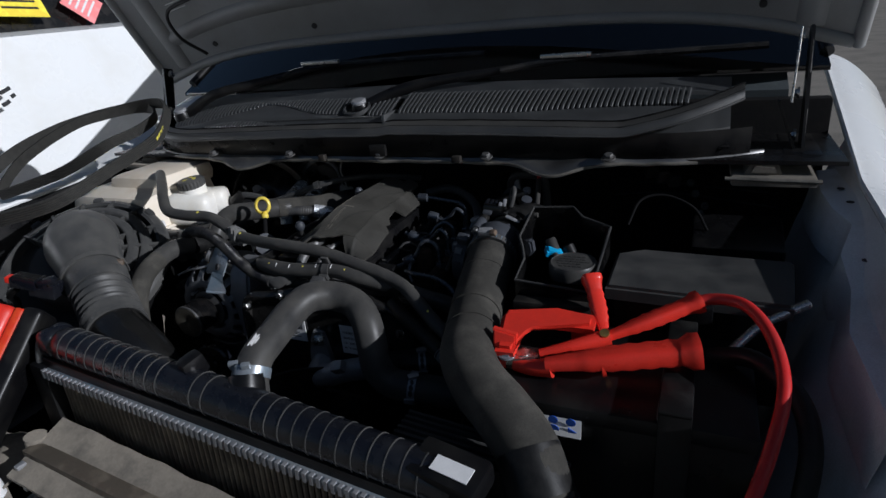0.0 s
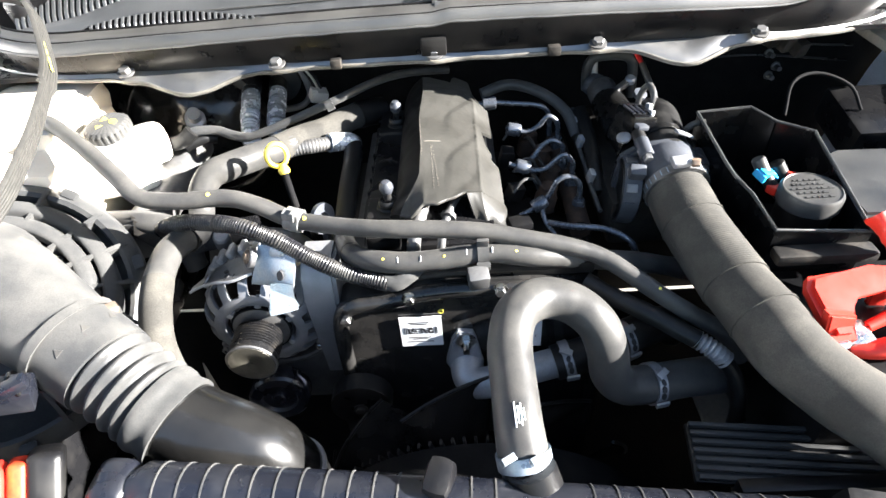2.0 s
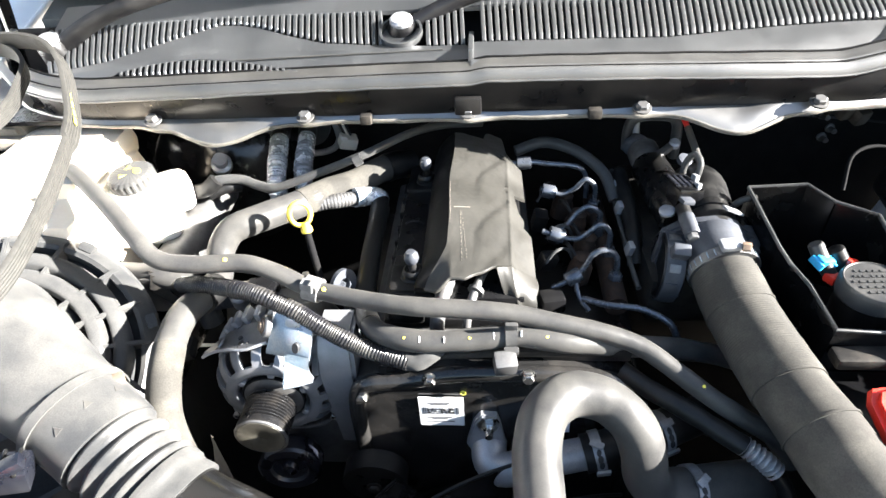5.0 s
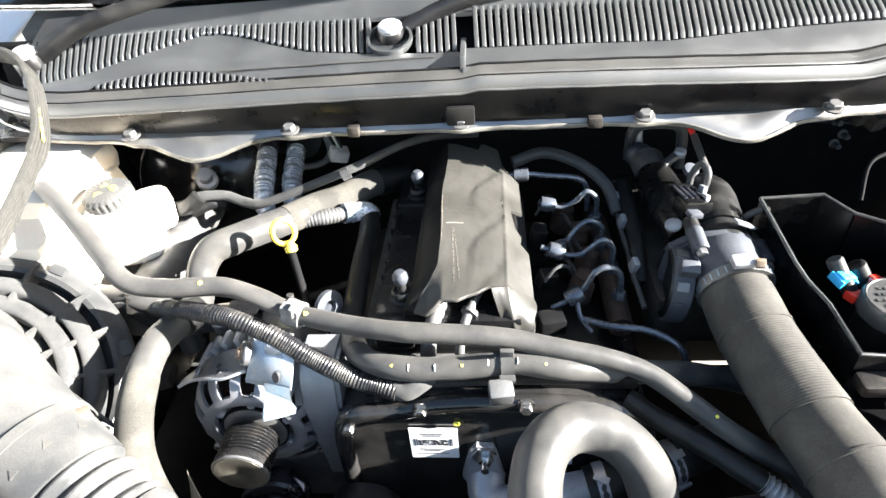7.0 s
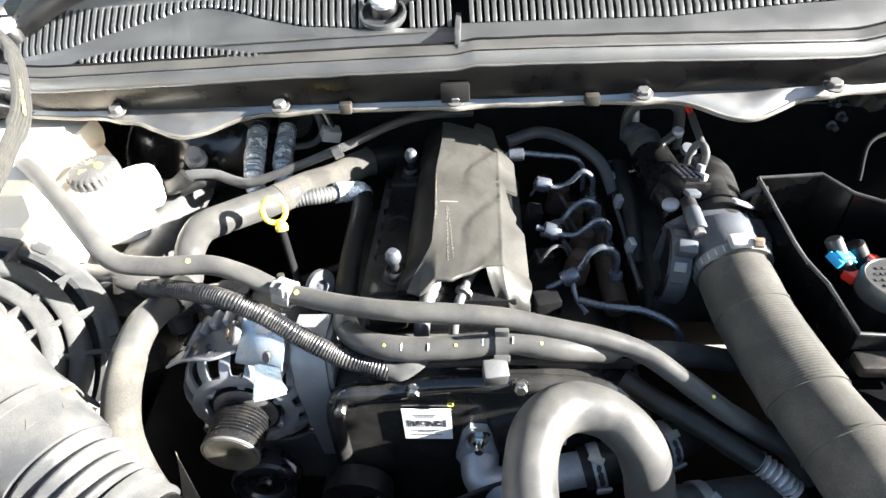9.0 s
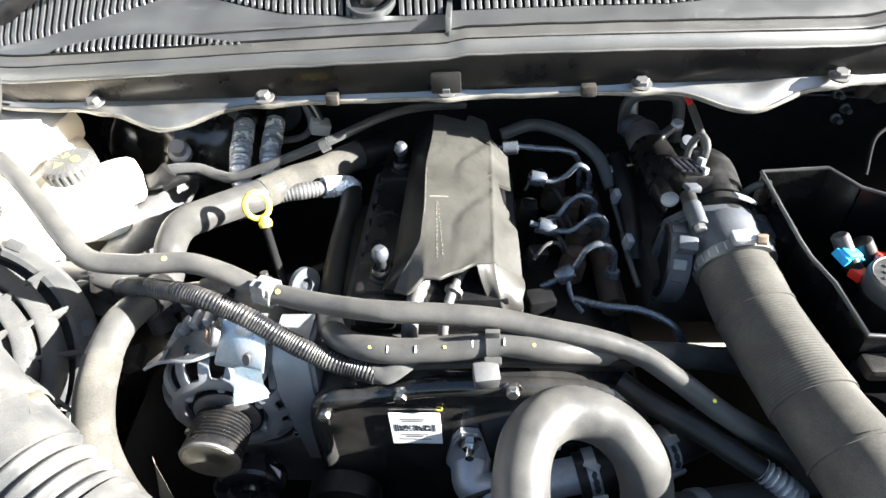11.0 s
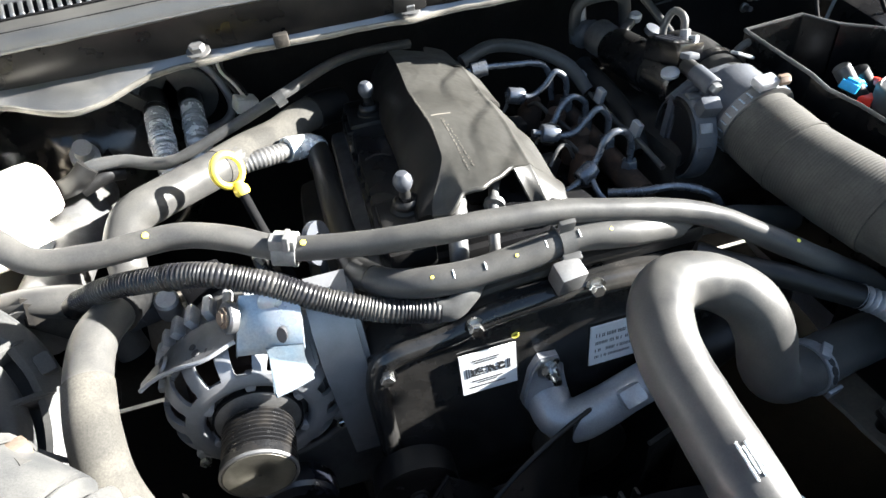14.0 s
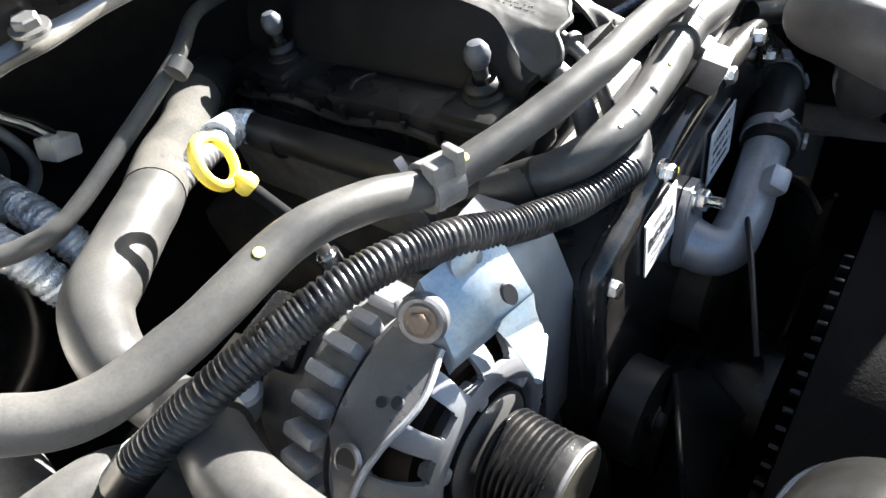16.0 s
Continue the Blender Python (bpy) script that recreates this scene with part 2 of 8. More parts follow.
def frames_along(pts):
    tang = []
    for i in range(len(pts)):
        d = pts[min(i + 1, len(pts) - 1)] - pts[max(i - 1, 0)]
        tang.append(d.normalized() if d.length > 1e-9 else Vector((0, 0, 1)))
    up = Vector((0, 0, 1)) if abs(tang[0].z) < 0.9 else Vector((1, 0, 0))
    u = (up - tang[0] * up.dot(tang[0])).normalized()
    res = []
    for t in tang:
        u = (u - t * u.dot(t)).normalized()
        res.append((t, u, t.cross(u)))
    return res


def tube(pts, radius, segs=20, step=0.004, bm=None, smooth_path=True, squash=1.0, wob=0.0, seed=0):
    """A hose, pipe or cable; radius: a number or a function of the length from the start and the whole length."""
    bm = bm or bmesh.new()
    path = spline(pts, step) if smooth_path else [Vector(p) for p in pts]
    fr = frames_along(path)
    dist, total = [0.0], 0.0
    for i in range(1, len(path)):
        total += (path[i] - path[i - 1]).length
        dist.append(total)
    rings = []
    for i, (q, (t, u, v)) in enumerate(zip(path, fr)):
        r = radius(dist[i], total) if callable(radius) else radius
        if wob:
            r *= 1 + wob * noise.noise(q * 60 + Vector((seed, 0, 0)))
        rings.append([bm.verts.new(q + u * (r * math.cos(2 * math.pi * k / segs)) + v * (r * squash * math.sin(2 * math.pi * k / segs)))
                      for k in range(segs)])
    for a, b in zip(rings, rings[1:]):
        for k in range(segs):
            bm.faces.new((a[k], a[(k + 1) % segs], b[(k + 1) % segs], b[k]))
    bm.faces.new(rings[0][::-1])
    bm.faces.new(rings[-1])
    return bm


def lathe(profile, m=Matrix(), segs=32, bm=None):
    """Turns (radius, height) pairs round local z, set at the pose m."""
    bm = bm or bmesh.new()
    rings = []
    for r, h in profile:
        if r < 1e-6:
            rings.append([bm.verts.new(m @ Vector((0, 0, h)))])
        else:
            rings.append([bm.verts.new(m @ Vector((r * math.cos(2 * math.pi * k / segs), r * math.sin(2 * math.pi * k / segs), h)))
                          for k in range(segs)])
    for a, b in zip(rings, rings[1:]):
        for k in range(segs):
            if len(a) == 1 and len(b) == 1:
                continue
            if len(a) == 1:
                bm.faces.new((a[0], b[k], b[(k + 1) % segs]))
            elif len(b) == 1:
                bm.faces.new((a[k], a[(k + 1) % segs], b[0]))
            else:
                bm.faces.new((a[k], a[(k + 1) % segs], b[(k + 1) % segs], b[k]))
    for ring, rev in ((rings[0], True), (rings[-1], False)):
        if len(ring) > 1:
            bm.faces.new(ring[::-1] if rev else ring)
    return bm


def box(size, m=Matrix(), bevel=0.003, bm=None, segs=2):
    bm = bm or bmesh.new()
    g = bmesh.ops.create_cube(bm, size=1.0, matrix=m @ Matrix.Diagonal((*size, 1)))
    if bevel:
        vs = set(g["verts"])
        es = [e for e in bm.edges if e.verts[0] in vs and e.verts[1] in vs]
        bmesh.ops.bevel(bm, geom=es, offset=bevel, segments=segs, affect="EDGES", profile=0.6)
    return bm


def span(lo, hi, bevel=0.003, bm=None):
    """A bevelled block between two corners."""
    c = [(a + b) / 2 for a, b in zip(lo, hi)]
    return box([abs(b - a) for a, b in zip(lo, hi)], pose(*c), bevel, bm)


def plate(outline, depth, m=Matrix(), bevel=0.0, bm=None):
    """A flat outline (x, y pairs) of a thickness, at the pose m (its back at local z = 0)."""
    bm = bm or bmesh.new()
    lo = [bm.verts.new(m @ Vector((x, y, 0))) for x, y in outline]
    hi = [bm.verts.new(m @ Vector((x, y, depth))) for x, y in outline]
    n = len(outline)
    bm.faces.new(lo[::-1])
    top = bm.faces.new(hi)
    for k in range(n):
        bm.faces.new((lo[k], lo[(k + 1) % n], hi[(k + 1) % n], hi[k]))
    if bevel:
        bmesh.ops.bevel(bm, geom=list(top.edges), offset=bevel, segments=2, affect="EDGES")
    return bm


def sheet(fn, nu, nv, thick=0.003, bm=None):
    """A curved panel: fn(u, v) with u, v from 0 to 1 gives its upper points; thick goes down along z."""
    bm = bm or bmesh.new()
    top = [[bm.verts.new(fn(i / nu, j / nv)) for j in range(nv + 1)] for i in range(nu + 1)]
    bot = [[bm.verts.new(v.co - Vector((0, 0, thick))) for v in row] for row in top]
    for g, flip in ((top, False), (bot, True)):
        for i in range(nu):
            for j in range(nv):
                q = (g[i][j], g[i + 1][j], g[i + 1][j + 1], g[i][j + 1])
                bm.faces.new(q[::-1] if flip else q)
    edge = [(i, 0) for i in range(nu)] + [(nu, j) for j in range(nv)] + [(i, nv) for i in range(nu, 0, -1)] + [(0, j) for j in range(nv, 0, -1)]
    for a, b in zip(edge, edge[1:] + edge[:1]):
        bm.faces.new((top[a[0]][a[1]], bot[a[0]][a[1]], bot[b[0]][b[1]], top[b[0]][b[1]]))
    return bm


def axis_pose(at, direction, roll=0.0):
    """A pose whose local z looks along direction."""
    return Matrix.Translation(at) @ Vector(direction).to_track_quat("Z", "Y").to_matrix().to_4x4() @ pose(0, 0, 0, 0, 0, roll)


def hexnut(at, direction, r=0.007, h=0.006, washer=True, bm=None, stud=0.0):
    m = axis_pose(at, direction)
    bm = bm or bmesh.new()
    if washer:
        lathe([(r * 1.45, -0.001), (r * 1.45, 0.0012), (r, 0.0016)], m, 20, bm)
    lathe([(r, 0.0), (r, h * 0.85), (r * 0.85, h), (0, h)], m, 6, bm)
    if stud:
        lathe([(r * 0.5, h * 0.5), (r * 0.5, h + stud), (0, h + stud)], m, 12, bm)
    return bm


def band(at, direction, r, width=0.012, thick=0.0012, bm=None):
    """A clamp's band round a hose."""
    m = axis_pose(at, direction)
    return lathe([(r, -width / 2), (r + thick, -width / 2), (r + thick, width / 2), (r, width / 2), (r, -width / 2)], m, 32, bm)


# ---- the car's body round the engine bay ----
def make_ground():
    g = thing("ground", "dry bare yard ground, dusty and even", "ground", (0, 0, 0), kind="structure")
    part("ground_sheet", sheet(lambda u, v: Vector(((u - 0.5) * 600, (v - 0.5) * 600, 0.03 * noise.noise(Vector((u * 90, v * 90, 0))))), 60, 60, 0.05),
         M_GROUND, g)


def front_y(x):
    """The cowl's front edge, bowed towards the middle."""
    a = abs(x)
    return 0.952 + 0.10 * max(0.0, a - 0.25) ** 2 + 1.9 * max(0.0, a - 0.46) ** 2


def cowl_z(y, x=0.0):
    """The cowl's slope, crowned across the car."""
    return 1.124 + 0.36 * (y - 0.952) - 0.05 * x * x


def grille_low(x):
    if x > 0.0:
        return 1.018 + 0.13 * max(0.0, x - 0.235)
    return float(np.interp(x, (-0.57, -0.47, -0.43, -0.38, -0.33, -0.30, -0.27, -0.22, -0.18, -0.11, -0.04), (1.012, 1.028, 1.044, 1.061, 1.079, 1.077, 1.069, 1.048, 1.035, 1.026, 1.0215)))


def grille_high(x):
    return 1.0865 + 0.03 * max(0.0, abs(x) - 0.15)


def make_cowl():
    c = thing("cowl_panel", "dusty black plastic cowl panel with slotted air grille below windscreen", "cowl", (0, 1.0, 1.13))
    half = 0.57

    def front(x0, x1, lift):
        def f(u, v):
            x = x0 + (x1 - x0) * u
            a, b = front_y(x) + 0.020, grille_low(x)
            if x < 0:
                r = min(b - 0.004, float(np.interp(x, (-0.51, -0.33, -0.21, -0.03), (1.008, 1.024, 1.019, 1.0095))))
                y = a + (r - a) * v * 2 if v < 0.5 else r + (b - r) * (v * 2 - 1)
                z = cowl_z(y, x) + lift + (0.012 * v if v < 0.5 else 0.006 - 0.003 * (v * 2 - 1))
            else:
                y = a + (b - a) * v
                z = cowl_z(y, x) + lift + 0.003 * math.sin(math.pi * v) - 0.10 * max(0.0, x - 0.32) ** 2
            return Vector((x, y, z + 0.0004 * noise.noise(Vector((x * 30, y * 60, 2)))))
        return f

    part("front_panel", sheet(front(-half, 0.004, 0.0), 90, 16, 0.004), M_COWL, c)
    part("front_panel", sheet(front(0.0045, half, 0.0085), 90, 16, 0.012), M_COWL, c)
    part("rear_strip", sheet(lambda u, v: Vector((-half + 2 * half * u, grille_high(-half + 2 * half * u) + 0.045 * v,
                                                  cowl_z(grille_high(-half + 2 * half * u) + 0.045 * v, -half + 2 * half * u) + 0.004)), 50, 4, 0.005), M_COWL, c)
    # black sheet added below the slats, its colour stands for the hollow's shade
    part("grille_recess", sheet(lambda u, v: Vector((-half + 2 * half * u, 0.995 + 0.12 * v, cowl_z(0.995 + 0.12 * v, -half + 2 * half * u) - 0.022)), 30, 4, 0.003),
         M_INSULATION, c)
    # seal bead along the front edge
    def seal(u, v):
        x = -0.58 + 1.165 * u
        y = front_y(x) + 0.036 - 0.027 * v
        z = cowl_z(y, x) + 0.0085 + 0.004 * max(0.0, min(1.0, x / 0.02)) + 0.045 * max(0.0, x - 0.42) / 0.18
        z += 0.0020 * math.exp(-((v - 0.80) / 0.08) ** 2) - 0.0016 * math.exp(-((v - 0.62) / 0.05) ** 2) - 0.006 * max(0.0, v - 0.9) / 0.1
        return Vector((x, y, z + 0.0005 * noise.noise(Vector((x * 25, v * 4, 6)))))
    part("rubber_seal", sheet(seal, 120, 20, 0.004), M_SEAL, c, "dusty rubber hood seal")
    for v, r in ((0.60, 0.0011), (0.02, 0.0016)):
        part("seal_groove", tube([seal(k / 60, v) + Vector((0, 0, 0.0002)) for k in range(61)], r, 6, 0.010), M_INSULATION, c)
    part("seal_lip", tube([seal(k / 60, 1.0) + Vector((0, -0.0010, -0.003 + 0.0008 * noise.noise(Vector((k * 0.6, 0, 8))))) for k in range(61)], 0.0017, 8, 0.010, wob=0.2), M_SEAL, c)
    part("panel_crease", tube([(x, 1.0085 + 0.06 * (x + 0.18) ** 2, cowl_z(1.0085 + 0.06 * (x + 0.18) ** 2, x) + 0.0068) for x in np.linspace(-0.33, -0.03, 16)], 0.0010, 6, 0.01), M_SEAL, c, "pale crease line")
    # slats of the main grille: rounded bars that fan out a little towards the sides
    base = bmesh.new()
    w, h = 0.0025, 0.010
    rings = []
    for j in range(9):
        t = -0.5 + j / 8
        drop = 0.0025 * max(0.0, abs(t) - 0.44) / 0.06
        rings.append([base.verts.new((w * sx, t, sz - drop)) for sx, sz in ((-1, -h), (-1, -0.0010), (-0.75, -0.0002), (0, 0), (0.75, -0.0002), (1, -0.0010), (1, -h))])
    for a, b in zip(rings, rings[1:]):
        for k in range(6):
            base.faces.new((a[k], a[k + 1], b[k + 1], b[k]))
    base.faces.new(rings[0])
    base.faces.new(rings[-1][::-1])
    bmesh.ops.recalc_face_normals(base, faces=base.faces)
    me = bpy.data.meshes.new("slat")
    base.to_mesh(me)
    base.free()
    me.materials.append(M_COWL)

    def slat(x, y, z, length, lean, thin=1.0):
        o = new("slat", me)
        o.matrix_world = Matrix.Translation((x, y, z)) @ pose(0, 0, 0, 19.8, 0, 0) @ pose(0, 0, 0, 0, 0, lean) @ Matrix.Diagonal((thin, length, 1, 1))
        o.parent = c
        o.matrix_parent_inverse = c.matrix_world.inverted()

    def lean(x):
        return float(np.interp(x, (-0.6, -0.4, -0.13, 0.06, 0.26, 0.5), (24.0, 12.0, 7.0, 1.0, -4.0, -3.0)))
    x = -half + 0.012
    while x < 0.515:
        if not (-0.006 < x < 0.012) and not (-0.108 < x < -0.058):
            a, b = grille_low(x) - 0.001, grille_high(x) + 0.001
            if b - a > 0.010:
                y = (a + b) / 2
                slat(x, y, cowl_z(y, x) + (0.0125 if x > 0 else 0.0070), (b - a) / math.cos(radians(19.8)), lean(x))
        x += 0.0086
    # the small lens-shaped grille in front of the hump
    def low(t):
        return 0.982 + 0.012 * (1 - t)
    out = [(-0.45 + 0.245 * k / 28, low(k / 28) + 0.026 * math.sin(math.pi * k / 28) ** 0.9 * (1.15 - 0.5 * k / 28)) for k in range(29)]
    bm = bmesh.new()
    vs = [bm.verts.new((x, y, cowl_z(y, x) + 0.0078)) for x, y in out] + [bm.verts.new((x, low(k / 28), cowl_z(low(k / 28), x) + 0.0066)) for k, (x, y) in reversed(list(enumerate(out)))]
    bm.faces.new(vs)
    bmesh.ops.solidify(bm, geom=bm.faces[:], thickness=0.004)
    # black plate in place of the shaded slots between the small slats
    part("small_grille", bm, M_INSULATION, c)
    part("grille_rim", tube([(x, y + 0.0012, cowl_z(y, x) + 0.0082) for x, y in out], 0.0014, 6, 0.006), M_COWL, c)
    for k in range(1, 30):
        t = k / 30
        x = -0.45 + 0.245 * t
        ln = 0.026 * math.sin(math.pi * t) ** 0.9 * (1.15 - 0.5 * t)
        if ln > 0.004:
            y = low(t) + ln / 2
            slat(x, y, cowl_z(y, x) + 0.0105, ln, 12, 0.75)
    part("step_rib", span((0.001, 0.985, 1.128), (0.007, 1.045, 1.160), 0.001), M_COWL, c)
    part("filler_lip", lathe([(0.024, -0.004), (0.027, -0.004), (0.027, 0.004), (0.024, 0.004), (0.024, -0.004)], axis_pose((-0.083, 1.043, cowl_z(1.043) + 0.006), (0, -0.34, 0.94)), 32), M_COWL, c)


def make_channel():
    """Body channel and flange under the cowl's edge, with its bolts."""
    c = thing("firewall_flange", "black channel with dusty pressed metal flange under the cowl", "body panel", (0, 0.97, 1.08), kind="structure")
    part("channel", sheet(lambda u, v: Vector((-0.6 + 1.2 * u, front_y(-0.6 + 1.2 * u) + 0.014 + 0.012 * v - 0.004 * math.sin(3 * v), 1.127 - 0.045 * v)), 50, 6, 0.002),
         M_BLACKMETAL, c)

    def fl(u, v):
        x = -0.62 + 1.24 * u
        wave = 0.026 * (math.exp(-((x + 0.315) / 0.055) ** 2) + math.exp(-((x - 0.315) / 0.05) ** 2))
        tab = 0.006 * sum(math.exp(-((x - b) / 0.016) ** 2) for b in (-0.396, -0.2, 0.0, 0.204, 0.403))
        y = front_y(x) + 0.028 - (0.010 + wave + tab) * v
        return Vector((x, y, 1.089 - 0.010 * v * v - wave * 0.55 * v + 0.0015 * noise.noise(Vector((x * 30, v * 2, 0)))))
    part("flange", sheet(fl, 150, 8, 0.0025), M_FLANGE, c, "dusty pressed metal flange")
    part("flange_lip", tube([fl(k / 90, 1.0) + Vector((0, -0.0005, 0.0008 + 0.0006 * noise.noise(Vector((k * 0.7, 0, 4))))) for k in range(91)], lambda d, L: 0.0026 + 0.0009 * noise.noise(Vector((d * 40, 2, 0))), 8, 0.006, squash=0.7), M_HEATSHIELD, c, "pale folded lip")
    for x in (-0.396, -0.2, 0.0, 0.204, 0.403):
        part("bolt", hexnut((x, front_y(x) + 0.012, 1.0905), (0, -0.25, 1), 0.0075, 0.007), M_ALU_DARK, c)
    part("clip", span((-0.132, 0.958, 1.08), (-0.118, 0.97, 1.092), 0.002), M_GRIME, c)
    part("clip", span((0.142, 0.958, 1.08), (0.158, 0.97, 1.092), 0.002), M_GRIME, c)
    for s in (-1, 1):
        part("end_bracket", span((s * 0.576, 0.972, 1.048), (s * 0.686, 1.105, 1.062), 0.005), M_DIRT, c, "dusty end plate")
        # wall added to keep the sun from leaking in under the cowl
        part("sun_stop_wall", span((s * 0.580, 1.105, 1.040), (s * 0.700, 1.160, 1.076), 0.006), M_DUSTMETAL, c)
        part("end_step", plate([(0.0, 0.0), (0.052, 0.0), (0.044, 0.020), (0.012, 0.022)], 0.050, Matrix.Translation((0.592 if s > 0 else -0.644, 1.034, 1.060)) @ pose(0, 0, 0, 90, 0, 0), 0.006), M_DIRT, c, "dusty raised step")
    part("edge_rib", tube([(0.568, 0.966, 1.062), (0.62, 0.968, 1.060), (0.69, 0.972, 1.058)], 0.003, 8, 0.01), M_HEATSHIELD, c)
    part("centre_bracket", span((-0.016, 0.957, 1.090), (0.016, 0.966, 1.112), 0.003), M_BLACKMETAL, c)


def make_firewall():
    w = thing("firewall", "black insulated firewall behind the engine", "firewall", (0, 1.12, 0.7), kind="structure")
    part("insulation", span((-0.72, 1.165, 0.45), (0.72, 1.195, 1.140), 0.004), M_INSULATION, w)
    for k in range(4):
        part("pressed_rib", tube([(0.30 + 0.03 * k, 1.163, 1.03 - 0.02 * k), (0.44 + 0.02 * k, 1.161, 1.035 - 0.02 * k), (0.66, 1.163, 1.03 - 0.025 * k)], 0.002, 8, 0.02), M_BLACKMETAL, w)
    for x, z in ((0.495, 1.003), (0.511, 0.982), (0.504, 0.968), (0.486, 1.022)):
        part("stud", lathe([(0.0, 0), (0.007, 0), (0.007, 0.003), (0.004, 0.004), (0.004, 0.016), (0, 0.017)], axis_pose((0.035 + (x - 0.035) * 1.074, 1.163, 1.38 + (z - 1.38) * 1.074), (0, -1, 0.1)), 14), M_ALU_DARK, w, "grey clip stud")
    part("top_shelf", span((-0.72, 0.985, 1.078), (0.72, 1.185, 1.084), 0.0), M_BLACKMETAL, w)


def make_wing(side):
    """A front wing with its inner panel; side -1 or 1."""
    nm = "fender"
    f = thing(nm, "white painted front fender with flat inner edge, open hood" if side > 0 else "glossy white front fender beside the expansion tank", "fender", (side * 0.75, 0.7, 1.0))
    x0 = 0.745
    wide = 0.10 if side > 0 else 0.20

    def lip_z(y):
        return 1.05 + (0.25 if y > 1.0 else 0.05) * (y - 1.0)

    def top(u, v):
        y = 0.15 + 1.35 * u
        z = lip_z(y)
        if side > 0:
            return Vector((x0 + wide * v, y, z - 0.018 * v - 0.055 * v * v))
        return Vector((side * (x0 + wide * v), y, z + 0.012 * math.sin(math.pi * min(1, v * 1.2)) - 0.22 * max(0, v - 0.45) ** 2))
    part("outer_skin", sheet(top, 30, 12, 0.002), M_WHITEPAINT, f)

    def side_skin(u, v):
        y = 0.15 + 1.35 * u
        return Vector((side * (x0 + wide + 0.05 * math.sin(math.pi * 0.5 * v)), y, lip_z(y) - (0.073 if side > 0 else 0.066) - 0.45 * v))
    part("side_skin", sheet(side_skin, 20, 8, 0.002), M_WHITEPAINT, f)

    def inner(u, v):
        y = 0.15 + 1.0 * u
        z = lip_z(y) - 0.004 - 0.55 * v
        bulge = 0.035 * math.exp(-((y - 0.72) / 0.14) ** 2) * min(1, v * 2.0) + 0.02 * min(1, v * 4) + 0.13 * v
        return Vector((side * (x0 - 0.002 - bulge), y, z + 0.004 * noise.noise(Vector((u * 9, v * 9, 0)))))
    # right panel: white with shade's blue painted in; left panel: plain black
    part("inner_panel", sheet(inner, 40, 20, 0.003), M_INNERWHITE if side > 0 else M_BLACKMETAL, f, "white inner fender panel, blue of shade in its colour" if side > 0 else "")
    if side > 0:
        def edge(y):
            return float(np.interp(y, (0.55, 0.70, 0.795, 0.856, 0.917, 0.97, 1.03, 1.12), (0.700, 0.690, 0.706, 0.702, 0.722, 0.706, 0.700, 0.704)))

        def high(y):
            return float(np.interp(y, (0.55, 0.795, 0.856, 0.917, 1.12), (0.965, 0.982, 1.000, 1.018, 1.034)))
        part("inner_ledge", sheet(lambda u, v: Vector((edge(0.55 + 0.57 * u) + (0.743 - edge(0.55 + 0.57 * u)) * v, 0.55 + 0.57 * u, high(0.55 + 0.57 * u) + 0.010 * v * v)), 60, 6, 0.002), M_INNERWHITE, f, "wavy white inner ledge, blue of shade in its colour")
        part("ledge_skirt", sheet(lambda u, v: Vector((edge(0.55 + 0.57 * u) - 0.012 * v, 0.55 + 0.57 * u, high(0.55 + 0.57 * u) - 0.060 * v)), 60, 6, 0.002), M_INNERWHITE, f)
        for y, x in ((1.03, 0.724), (0.98, 0.728), (0.84, 0.726)):
            part("panel_hole", lathe([(0.005, 0), (0.005, 0.0008), (0, 0.0008)], pose(x, y, high(y) + 0.0050), 14), M_INK, f)
    part("lip", tube([(side * (x0 - 0.004), 0.15 + 1.35 * t, lip_z(0.15 + 1.35 * t) + 0.001) for t in np.linspace(0, 1, 28)], 0.005, 8, 0.03), M_WHITEPAINT, f)


